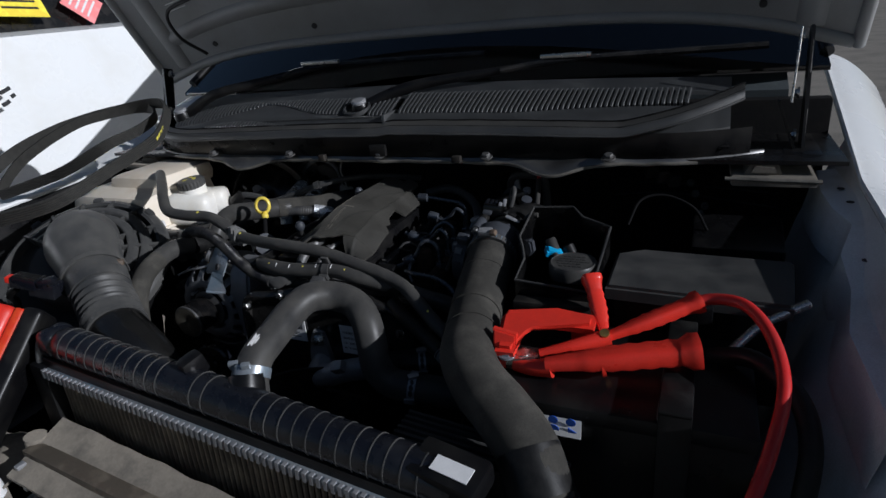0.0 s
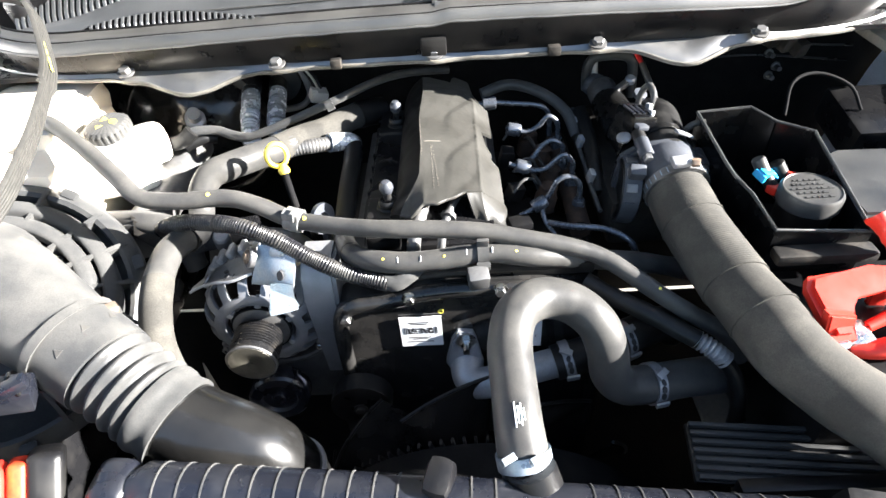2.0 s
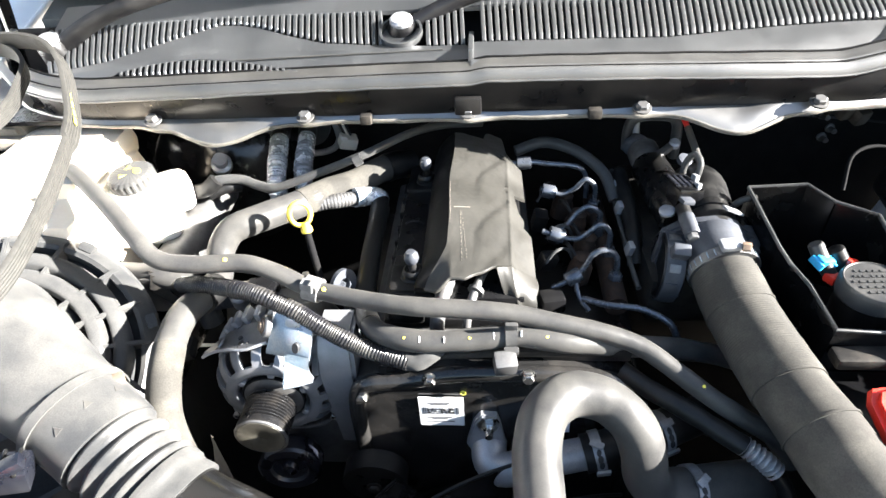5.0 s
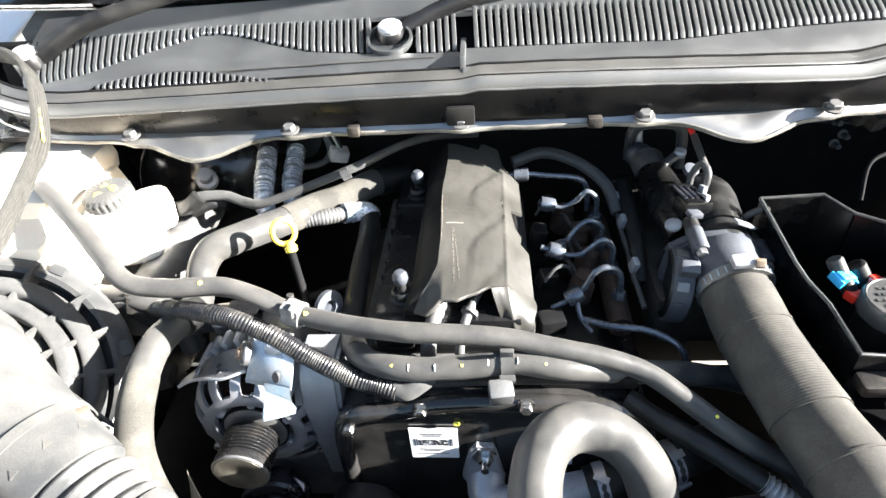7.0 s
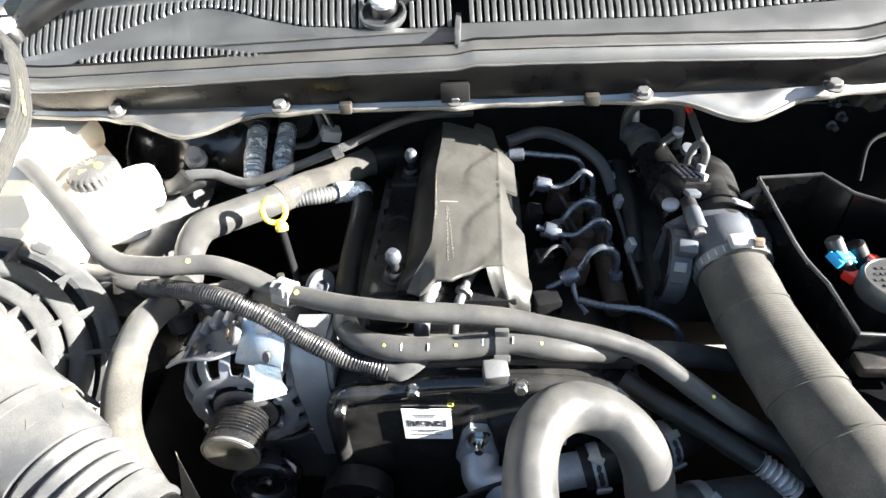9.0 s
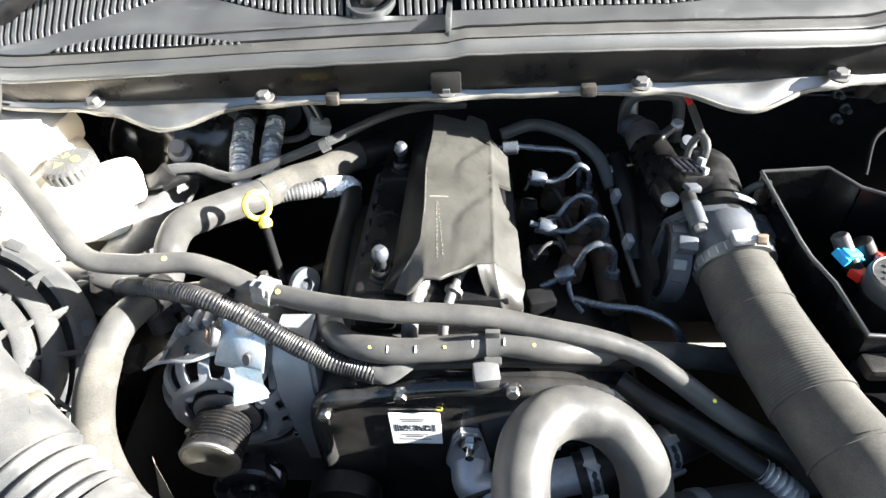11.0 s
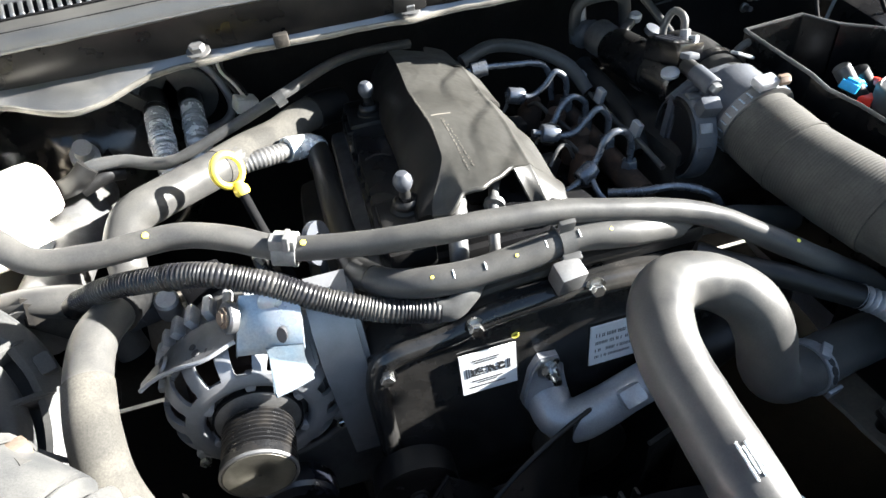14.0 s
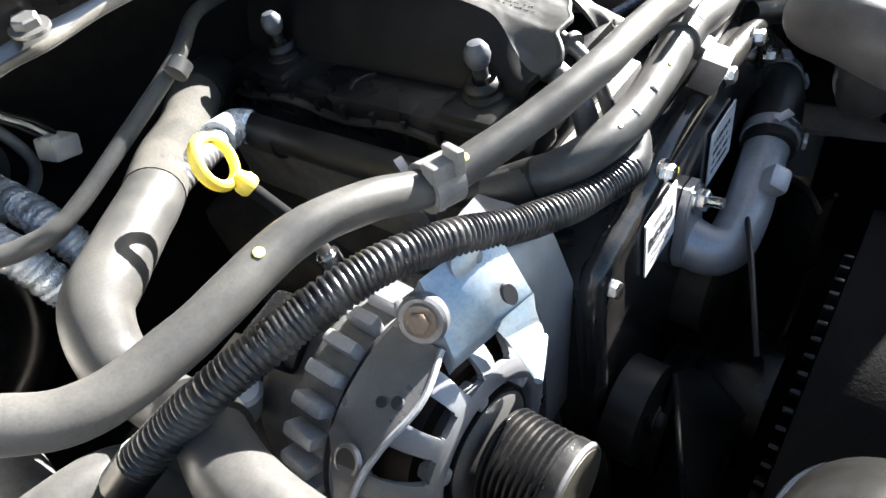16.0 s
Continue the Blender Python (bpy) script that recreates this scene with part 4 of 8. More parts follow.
def make_foam_cover():
    c = thing("sound_cover", "creased olive-grey foam acoustic cover over the injectors", "engine cover", (0.01, 0.87, 1.0))

    def step(t):
        t = max(0.0, min(1.0, t))
        return t * t * (3 - 2 * t)

    def left(y):
        """The long edge between the top and the shade-coloured side."""
        return -0.021 - 0.019 * step((0.795 - y) / 0.045) + 0.0015 * math.sin(y * 40)

    def right(y):
        """The torn outer edge with its cut-out."""
        return float(np.interp(y, (0.75, 0.79, 0.840, 0.847, 0.860, 0.868, 0.881, 0.899, 0.908, 0.972, 0.979, 0.986, 1.030),
                               (0.073, 0.073, 0.071, 0.062, 0.064, 0.058, 0.056, 0.0535, 0.067, 0.066, 0.050, 0.0465, 0.041)))

    def front(x):
        return float(np.interp(x, (-0.060, -0.041, -0.030, -0.024, -0.016, -0.001, 0.008, 0.016, 0.024, 0.031, 0.045, 0.075), (0.752, 0.748, 0.741, 0.743, 0.751, 0.749, 0.756, 0.760, 0.767, 0.769, 0.775, 0.784)))

    def back(x):
        return float(np.interp(x, (-0.05, -0.026, -0.012, 0.000, 0.0165, 0.0205, 0.025, 0.041, 0.047, 0.053, 0.075), (1.016, 1.0205, 1.021, 1.016, 1.012, 1.027, 1.030, 1.024, 0.988, 0.980, 0.979)))

    def top_z(x, y):
        z = 1.020 + 0.015 * step((y - 0.75) / 0.09)
        d = max(0.0, x + 0.020)
        z -= 0.09 * d + 2.1 * d * d + 0.55 * max(0.0, x - 0.047)
        # soft pillows behind diagonal creases
        for y0, w in ((0.939, 1.0), (0.840, 1.0), (0.768, 0.6)):
            p = (y0 + 1.6 * (x - 0.022) - y) / 1.9
            if -0.01 < p < 0.05:
                z += w * step((x - 0.006) / 0.012) * (1 - 0.6 * step((x - 0.045) / 0.012)) * 0.0024 * step((p + 0.003) / 0.012) * (1 - step((p - 0.006) / 0.036))
                z -= w * step((x - 0.004) / 0.012) * (1 - step((x - 0.036) / 0.012)) * 0.0006 * math.exp(-((p + 0.002) / 0.006) ** 2)
        near = step((0.800 - y) / 0.050)
        z += near * float(np.interp(x, (-0.042, -0.030, -0.016, 0.0, 0.015, 0.030, 0.046, 0.075), (-0.016, -0.013, -0.003, 0.0005, 0.003, 0.006, 0.005, 0.001)))
        z += 0.0010 * math.exp(-((x - 0.047) / 0.0022) ** 2)
        return z + 0.0006 * noise.noise(Vector((x * 60, y * 60, 3))) + 0.0002 * noise.noise(Vector((x * 220, y * 220, 1)))

    def top(u, v):
        y = 0.75 + 0.27 * v
        x = left(y) + (right(y) - left(y)) * u
        lo, hi = front(x), back(x)
        y = lo + (hi - lo) * v
        x = left(y) + (right(y) - left(y)) * u
        return Vector((x, y, top_z(x, y)))
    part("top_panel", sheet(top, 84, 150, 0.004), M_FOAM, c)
    part("front_edge", tube([top(u, 0.0) + Vector((0, 0.0005, -0.0018)) for u in np.linspace(0.0, 0.60, 26)], 0.0021, 10, 0.003, wob=0.06), M_FOAM, c, "rounded front edge of the foam")

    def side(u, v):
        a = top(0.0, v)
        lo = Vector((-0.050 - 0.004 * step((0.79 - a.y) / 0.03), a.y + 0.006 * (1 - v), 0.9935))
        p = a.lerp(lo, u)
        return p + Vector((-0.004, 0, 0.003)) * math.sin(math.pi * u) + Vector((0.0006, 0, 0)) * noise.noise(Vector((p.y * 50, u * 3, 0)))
    # this side's shade is painted in, far darker than the foam on top
    part("side_panel", sheet(side, 16, 110, 0.004), M_FOAMSHADE, c, "side of the cover, shade put into its colour")

    def flap(u, v):
        x = 0.0305 + 0.0425 * u
        y = front(x) + 0.002
        a = Vector((x, y, top_z(x, y) - 0.0005))
        b = Vector((0.045 + 0.022 * u, 0.7500 - 0.005 * u, 0.974 + 0.0015 * math.sin(7 * u)))
        w = v ** 1.15
        p = a.lerp(b, w)
        p += Vector((0.004 * u * u - 0.0015 * (1 - u), -0.005 + 0.003 * math.sin(5 * u + 1), 0.004)) * math.sin(math.pi * v)
        p.y -= 0.0035 * math.exp(-((u - 0.22 - 0.2 * v) / 0.16) ** 2) * v
        p.x += 0.003 * math.sin(9 * v) * step((u - 0.7) / 0.3) * v
        return p
    part("front_flap", sheet(flap, 44, 40, 0.004), M_FOAM, c, "foam flap hanging over the front")

    def on_top(x, y):
        return Vector((x, y, top_z(x, y)))
    rnd = random.Random(5)
    bm = bmesh.new()
    for k in range(46):
        y = 0.768 + 0.0016 * k
        for row in range(2):
            if rnd.random() < 0.6:
                box((0.0011, 0.0009, 0.0007), Matrix.Translation(on_top(-0.006 + 0.0055 * row * (1 - k / 60) + 0.0008 * rnd.random() - 0.05 * (y - 0.80), y) + Vector((0, 0, 0.0003))), 0, bm)
    part("embossed_print", bm, M_DIRT, c, "row of tiny raised print dots")
    bm = bmesh.new()
    for k in range(18):
        y = 0.822 + 0.0045 * k
        box((0.0007, 0.0026 if k % 3 else 0.0012, 0.0006), Matrix.Translation(on_top(left(y) + 0.0012, y) + Vector((0, 0, 0.0004))), 0, bm)
    part("embossed_print", bm, M_DIRT, c)
    part("seam_line", tube([on_top(-0.015 + 0.0045 * k, 0.848 + 0.0006 * k) + Vector((0, 0, 0.0001)) for k in range(5)], 0.0008, 6, 0.004), M_DIRT, c, "pale moulded seam")


def make_injection():
    e = thing("injection_rail", "fuel rail with looped steel injector pipes and nuts", "fuel rail", (0.13, 0.88, 0.95))
    part("rail", tube([(0.165, 0.79, 0.936), (0.165, 0.99, 0.942)], 0.013, 16, 0.01), M_RUST, e, "rusty brown rail")
    part("bed", span((0.075, 0.76, 0.885), (0.185, 1.02, 0.910), 0.006), M_BLACKMETAL, e)
    loops = ([(0.167, 0.824, 0.935), (0.167, 0.824, 0.962), (0.166, 0.823, 0.977), (0.159, 0.823, 0.988), (0.147, 0.822, 0.9915), (0.138, 0.821, 0.986), (0.131, 0.819, 0.972), (0.122, 0.816, 0.961), (0.108, 0.812, 0.953), (0.094, 0.808, 0.948)],
             [(0.165, 0.866, 0.940), (0.165, 0.866, 0.970), (0.164, 0.866, 0.983), (0.153, 0.866, 0.994), (0.142, 0.866, 0.985), (0.131, 0.866, 0.975), (0.117, 0.867, 0.973), (0.100, 0.868, 0.979), (0.086, 0.869, 0.983)],
             [(0.159, 0.905, 0.945), (0.159, 0.905, 0.974), (0.157, 0.905, 0.984), (0.144, 0.905, 0.992), (0.131, 0.902, 0.986), (0.120, 0.897, 0.973), (0.108, 0.892, 0.967), (0.094, 0.888, 0.966)],
             [(0.160, 0.955, 0.945), (0.160, 0.955, 0.976), (0.158, 0.955, 0.990), (0.146, 0.955, 0.999), (0.134, 0.955, 0.986), (0.120, 0.955, 0.978), (0.106, 0.955, 0.980), (0.090, 0.955, 0.986)])
    ends = ((0.118, 0.8148, 0.959), (0.103, 0.868, 0.978), None, (0.100, 0.955, 0.982))
    for pts, col in zip(loops, ends):
        a = Vector(pts[0])
        p = part("pipe", tube(pts, 0.0034, 14, 0.002), M_PIPE, e, "bent grey steel pipe")
        part("nut", hexnut(a + Vector((0, 0, 0.004)), (0, 0, 1), 0.0082, 0.017, False), M_PIPE, p)
        part("stub", lathe([(0.011, -0.004), (0.011, 0.004), (0.009, 0.006), (0, 0.006)], Matrix.Translation(a), 18), M_RUST, p)
        if col:
            q = Vector(col)
            d = (Vector(pts[-1]) - Vector(pts[-3])).normalized()
            m = axis_pose(q - d * 0.009, d)
            part("collar", lathe([(0.0045, -0.001), (0.0082, 0.0), (0.0088, 0.001), (0.0088, 0.017), (0.0080, 0.018), (0.0045, 0.0185)], m, 24), M_PIPE, p, "dull zinc collar")
            part("drain_hole", lathe([(0.0018, 0), (0.0018, 0.0006), (0, 0.0006)], m @ pose(0, 0, 0.006) @ axis_pose((0.0058, -0.0064, 0.0), (0.67, -0.74, 0.0)), 12), M_INK, p)
    for x, y, z in ((0.128, 0.845, 0.930), (0.138, 0.884, 0.930), (0.132, 0.930, 0.932), (0.120, 0.972, 0.932)):
        part("injector", lathe([(0.014, 0.0), (0.014, 0.020), (0.011, 0.024), (0.011, 0.034), (0.006, 0.038), (0, 0.038)], axis_pose((x, y, z), (0.15, 0, 1)), 18), M_RUST, e, "rust-stained injector body")
        part("return_line", tube([(x - 0.004, y, z + 0.034), (x - 0.012, y + 0.012, z + 0.042), (x - 0.016, y + 0.026, z + 0.034)], 0.0024, 8, 0.003), M_RUBBER_CLEAN, e)
    part("back_pipe", tube([(0.045, 0.985, 1.006), (0.075, 0.985, 1.0085), (0.105, 0.985, 1.005), (0.130, 0.985, 1.002), (0.145, 0.985, 0.996), (0.152, 0.984, 0.982), (0.153, 0.98, 0.955)], 0.0036, 14, 0.003), M_PIPE, e)
    part("back_collar", lathe([(0.0045, 0), (0.009, 0.001), (0.009, 0.018), (0.0045, 0.019)], axis_pose((0.060, 0.985, 1.0075), (1, 0, 0.0)), 20), M_PIPE, e)
    part("connector", box((0.02, 0.016, 0.022), pose(0.092, 0.848, 0.955, 10, 15, 20), 0.003), M_PLASTIC, e)
    part("connector", box((0.026, 0.022, 0.02), pose(0.092, 0.785, 0.950, 0, 0, 12), 0.003), M_PLASTIC, e)
    part("connector", box((0.018, 0.022, 0.024), pose(0.088, 0.925, 0.958, 0, 12, 0), 0.003), M_PLASTIC, e)
    part("front_pipe", tube([(-0.008, 0.812, 1.004), (-0.013, 0.790, 1.002), (-0.020, 0.764, 0.999), (-0.025, 0.744, 0.992), (-0.029, 0.730, 0.978), (-0.031, 0.724, 0.955)], lambda d, L: 0.0076 + (0.0012 if 0.048 < d < 0.056 else 0) + (0.0012 if 0.059 < d < 0.064 else 0), 20, 0.002), M_ALU_DARK, e, "dull sleeved pipe")
    part("front_pipe", tube([(0.030, 0.808, 1.000), (0.023, 0.790, 0.999), (0.014, 0.770, 0.997), (0.006, 0.748, 0.990), (0.001, 0.734, 0.976), (-0.001, 0.726, 0.955)], 0.0046, 14, 0.003), M_ALU_DARK, e, "thin steel pipe")
    part("pipe_nut", lathe([(0.0046, 0), (0.0085, 0.001), (0.0085, 0.005), (0.0046, 0.006)], axis_pose((0.0085, 0.754, 0.9925), (0.40, 0.88, 0.25)), 20), M_ALU_DARK, e)
    part("pipe_bracket", box((0.014, 0.004, 0.022), pose(0.033, 0.797, 1.000, 0, 20, 20), 0.001), M_CASTGREY, e)
    for x, y, z in ((0.187, 0.969, 0.978), (0.185, 0.924, 0.976), (0.184, 0.846, 0.974)):
        part("line_clip", box((0.007, 0.012, 0.016), pose(x, y, z, 12, 8, 10), 0.002), M_ALU, e, "pale plastic line clip")
    part("leak_line", tube([(0.187, 1.00, 0.985), (0.187, 0.969, 0.970), (0.184, 0.924, 0.968), (0.186, 0.88, 0.962), (0.183, 0.846, 0.966), (0.188, 0.80, 0.955)], 0.0028, 10, 0.004), M_RUBBER, e)
    for k, (x, y) in enumerate(((0.088, 0.83), (0.092, 0.875), (0.086, 0.955))):
        part("injector_wire", tube([(x, y, 0.966), (x + 0.012, y + 0.008, 0.978), (x + 0.026, y + 0.018, 0.972), (x + 0.036, y + 0.022, 0.950)], 0.0019, 8, 0.003), M_PLASTIC_DUSTY, e)
    part("leak_pipe", tube([(0.120, 0.812, 0.958), (0.124, 0.797, 0.944), (0.134, 0.785, 0.935)], 0.003, 10, 0.003), M_PIPE, e)
    part("fuel_pipe", tube([(0.125, 0.785, 0.954), (0.15, 0.772, 0.957), (0.184, 0.768, 0.955), (0.212, 0.758, 0.945), (0.224, 0.752, 0.925)], 0.0038, 14, 0.003), M_PIPE, e)


make_engine()
make_foam_cover()
make_injection()


# ---- alternator ----
def make_alternator():
    a = thing("alternator", "bare aluminium alternator with ribbed black pulley beside timing cover", "alternator", (-0.209, 0.73, 0.83))
    cx, cz = -0.209, 0.895
    ax = lambda y: axis_pose((cx, y, cz), (0, -1, 0))
    slim = Matrix.Diagonal((0.9, 0.9, 1, 1))
    part("rear_housing", lathe([(0, 0), (0.052, 0), (0.062, 0.006), (0.0655, 0.014), (0.0655, 0.038), (0, 0.038)], ax(0.806), 56), M_ALU_DARK, a)
    part("stator", lathe([(0.040, 0), (0.0685, 0), (0.0690, 0.002), (0.0690, 0.024), (0.0685, 0.026), (0.040, 0.026)], ax(0.768), 56), M_ALU_DARK, a, "laminated stator ring")
    for k in range(13):
        w = 78 + 12 * k
        d = Vector((math.cos(radians(w)), 0, math.sin(radians(w))))
        part("rear_fin", box((0.012, 0.020, 0.0070), Matrix.Translation(Vector((cx, 0.752, cz)) + d * 0.0725) @ pose(0, 0, 0, 0, -w, 0), 0.002), M_ALU, a)
    part("winding_ring", lathe([(0.030, 0), (0.050, 0), (0.054, 0.012), (0.046, 0.034), (0.030, 0.036)], ax(0.742), 40), M_COPPER, a, "dark copper windings")
    part("core", lathe([(0, 0), (0.032, 0), (0.034, 0.050), (0, 0.050)], ax(0.742), 24), M_INSULATION, a)

    # domed front housing with a window between each pair of ribs
    n, per = 15, 28
    prof = [(0.0685, 0.000), (0.0690, 0.006), (0.0690, 0.013), (0.0682, 0.021), (0.0660, 0.029), (0.0620, 0.0365), (0.0570, 0.0425), (0.0520, 0.0460), (0.0475, 0.0475), (0.0430, 0.0480), (0.0395, 0.0465), (0.0375, 0.0420)]
    rows = [tuple(np.interp(k / 3, range(len(prof)), [p[c] for p in prof]) for c in (0, 1)) for k in range(3 * len(prof) - 2)]
    bm = bmesh.new()
    m = ax(0.738)
    grid = []
    for r, h in rows:
        ring = []
        for k in range(n * per):
            w = 2 * math.pi * (k + 0.5) / (n * per)
            out = abs((k % per) / per - 0.5)
            rr = r + 0.0016 * max(0.0, math.sin(math.pi * min(1.0, max(0.0, (h - 0.010) / 0.037)))) * max(0.0, min(1.0, (out - 0.20) / 0.12))
            ring.append(bm.verts.new(m @ Vector((rr * math.cos(w), rr * math.sin(w), h))))
        grid.append(ring)
    for j in range(len(rows) - 1):
        for k in range(n * per):
            out = abs((k % per + 0.5) / per - 0.5) / 0.30
            if out ** 4 + (abs(j - 14.5) / 6.2) ** 4 < 1.0:
                continue
            k2 = (k + 1) % (n * per)
            bm.faces.new((grid[j][k], grid[j][k2], grid[j + 1][k2], grid[j + 1][k]))
    bmesh.ops.recalc_face_normals(bm, faces=bm.faces)
    bmesh.ops.solidify(bm, geom=bm.faces[:], thickness=0.0042)
    part("front_housing", bm, M_CASTING, a, "cast front housing with windows between its ribs", angle=55)
    part("hub", lathe([(0.0, 0.030), (0.0375, 0.030), (0.0375, 0.036), (0.034, 0.040), (0.032, 0.046), (0.027, 0.048), (0, 0.048)], m, 44), M_ALU_DARK, a)
    for k in range(6):
        part("spoke", box((0.010, 0.0075, 0.014), m @ pose(0, 0, 0, 0, 0, 60 * k + 22) @ pose(0.0395, 0, 0.040), 0.002), M_ALU, a)
    for ang in (218, 322):
        d = Vector((math.cos(radians(ang)), 0, math.sin(radians(ang))))
        part("lug", lathe([(0.0075, 0), (0.0075, 0.045), (0.006, 0.047), (0, 0.047)], axis_pose(Vector((cx, 0.755, cz)) + d * 0.072, (0, -1, 0)), 18), M_ALU, a)
        part("bolt", hexnut(Vector((cx, 0.703, cz)) + d * 0.072, (0, -1, 0), 0.0048, 0.004, False), M_STEEL, a)
    # pulley with eight grooves
    prof = [(0, 0), (0.0265, 0.0), (0.0285, 0.001)]
    for k in range(8):
        h = 0.0030 + k * 0.0036
        prof += [(0.0298, h), (0.0298, h + 0.0006), (0.0262, h + 0.0017), (0.0262, h + 0.0020), (0.0298, h + 0.0030)]
    prof += [(0.0298, 0.0322), (0.0304, 0.0332), (0.0304, 0.0395), (0.0292, 0.0412), (0.0, 0.0415)]
    pl = part("pulley", lathe(prof, ax(0.6855) @ slim, 64), M_PULLEY, a, "grooved black freewheel pulley", angle=25)
    part("pulley_rim", lathe([(0.0286, 0.0396), (0.0308, 0.0396), (0.0309, 0.0404), (0.0300, 0.0416), (0.0286, 0.0418), (0.0286, 0.0396)], ax(0.6855) @ slim, 56), M_ALU_DARK, pl, "worn pulley rim")
    part("dust_cap", lathe([(0.0282, 0.0410), (0.0276, 0.0420), (0.005, 0.0426), (0.0035, 0.0416), (0.0, 0.0414)], ax(0.6855) @ slim, 44), M_CAPMETAL, pl, "worn grey pulley cap")

    # mounting bracket
    def quad(tl, tr, bl, br_, bulge=0.0):
        tl, tr, bl, br_ = Vector(tl), Vector(tr), Vector(bl), Vector(br_)
        return lambda u, v: tl.lerp(tr, u).lerp(bl.lerp(br_, u), v) + Vector((0, -1, 0.7)) * bulge * math.sin(math.pi * u) * math.sin(math.pi * v)
    up_quad = quad((-0.192, 0.721, 0.996), (-0.150, 0.710, 0.996), (-0.204, 0.701, 0.962), (-0.156, 0.689, 0.964), 0.003)
    br = part("bracket", sheet(up_quad, 20, 16, 0.004), M_ZINC, a, "zinc-plated bracket with blue shade in its colour")
    q = quad((-0.181, 0.6930, 0.9655), (-0.156, 0.6885, 0.9640), (-0.184, 0.673, 0.939), (-0.157, 0.686, 0.932))
    bm = bmesh.new()
    bm.faces.new([bm.verts.new(q(u, v)) for u, v in ((-0.06, -0.04), (1, -0.04), (0.94, 0.25), (0.95, 0.55), (1.02, 0.70), (1.05, 0.86), (0.98, 0.97), (0.04, 1.03), (-0.02, 0.97), (0.0, 0.20))])
    bmesh.ops.solidify(bm, geom=bm.faces[:], thickness=0.004)
    part("tongue", bm, M_ZINC, br)
    part("side_lip", sheet(quad((-0.192, 0.7215, 0.9955), (-0.204, 0.701, 0.9615), (-0.196, 0.7245, 0.988), (-0.207, 0.705, 0.955)), 4, 4, 0.003), M_ZINC, br)
    part("tongue_lip", tube([q(0.02, 1.0), q(0.5, 1.0), q(0.98, 0.95)], 0.0022, 8, 0.004), M_ZINC, br)
    nb = Vector((-0.20, -0.90, 0.40)).normalized()
    nq = Vector((0.35, -0.82, 0.45)).normalized()
    part("slot", lathe([(0.0042, 0), (0.0042, 0.0030), (0, 0.0030)], axis_pose(Vector((-0.168, 0.6935, 0.975)) - nb * 0.0012, nb) @ Matrix.Diagonal((0.85, 1.35, 1, 1)), 20), M_INK, br)
    part("slot", lathe([(0.0032, 0), (0.0032, 0.0030), (0, 0.0030)], axis_pose(Vector(q(0.66, 0.72)) - nq * 0.0024, nq) @ Matrix.Diagonal((1.2, 0.8, 1, 1)), 16), M_INK, br)
    part("boss", lathe([(0.0090, -0.003), (0.0086, 0.0006), (0.007, 0.0014), (0, 0.0016)], axis_pose(up_quad(0.52, 0.16), nb), 28), M_ZINC, br)
    nr = Vector((-0.80, -0.35, 0.48)).normalized()
    part("lug_ring", lathe([(0.0, -0.006), (0.0115, -0.006), (0.0118, -0.001), (0.0105, 0.0005), (0.0, 0.0005)], axis_pose((-0.2045, 0.7135, 0.9855), nr), 32), M_SHIELD, br)
    part("bolt", hexnut((-0.2050, 0.7132, 0.9862), nr, 0.0054, 0.0040), M_BRONZE, br, "coppery hex bolt")

    def shield(u, v):
        w = radians(146 - 60 * u)
        rr = 0.0735 + 0.0125 * max(0.0, 1 - u / 0.30) ** 1.4 - 0.002 * u + 0.0020 * (1 - v) * math.sin(7 * u)
        y = 0.7065 + 0.031 * v + 0.004 * math.sin(6 * u + 0.6) * (1 - v) + (0.022 * max(0.0, 0.25 - u) / 0.25) * v * -1.0
        return Vector((cx + rr * math.cos(w), y, cz + rr * math.sin(w)))
    sh = part("heat_shield", sheet(shield, 40, 10, 0.0022), M_SHIELD, a, "curved pressed steel shield")
    part("shield_edge", tube([shield(u, 0.0) + Vector((0, -0.0003, -0.0008)) for u in np.linspace(0, 1, 22)], 0.0017, 8, 0.004), M_ALU, sh, "bright folded edge")
    for u, v, hr in ((0.56, 0.44, 0.0026), (0.60, 0.24, 0.0030), (0.20, 0.42, 0.0058)):
        p = shield(u, v)
        d = Vector((p.x - cx, 0, p.z - cz)).normalized()
        part("hole", lathe([(hr, -0.001), (hr, 0.0012), (0, 0.0012)], axis_pose(p, d), 18), M_INK, sh)
        if hr > 0.004:
            part("hole_rim", lathe([(hr, 0.0), (hr + 0.0022, 0.0), (hr + 0.0014, 0.0020), (hr, 0.0020), (hr, 0.0)], axis_pose(p, d), 22), M_SHIELD, sh)
    part("connector", box((0.034, 0.026, 0.024), pose(-0.232, 0.790, 0.962, 0, 0, 10), 0.004), M_PLASTIC, a)
    part("terminal", lathe([(0.007, 0), (0.007, 0.018), (0.004, 0.018), (0.004, 0.026), (0, 0.026)], axis_pose((-0.185, 0.800, 0.950), (0, 0.2, 1)), 12), M_STEEL, a)


# ---- hoses, each a thing of its own ----
def hose(name, label, pts, r, material=None, category="hose", **kw):
    return solid(name, tube(pts, r, **kw), material or M_RUBBER, label, category)


def on_path(pts, near):
    """The place on the smooth curve through pts next to a point, and the curve's direction there."""
    path = spline(pts)
    k = min(range(len(path)), key=lambda i: (path[i] - Vector(near)).length)
    return path[k], (path[min(k + 1, len(path) - 1)] - path[max(k - 1, 0)]).normalized()


def near_path(pts, near, reach):
    """The stretch of the smooth curve through pts within reach of a point."""
    return [q for q in spline(pts) if (q - Vector(near)).length < reach]


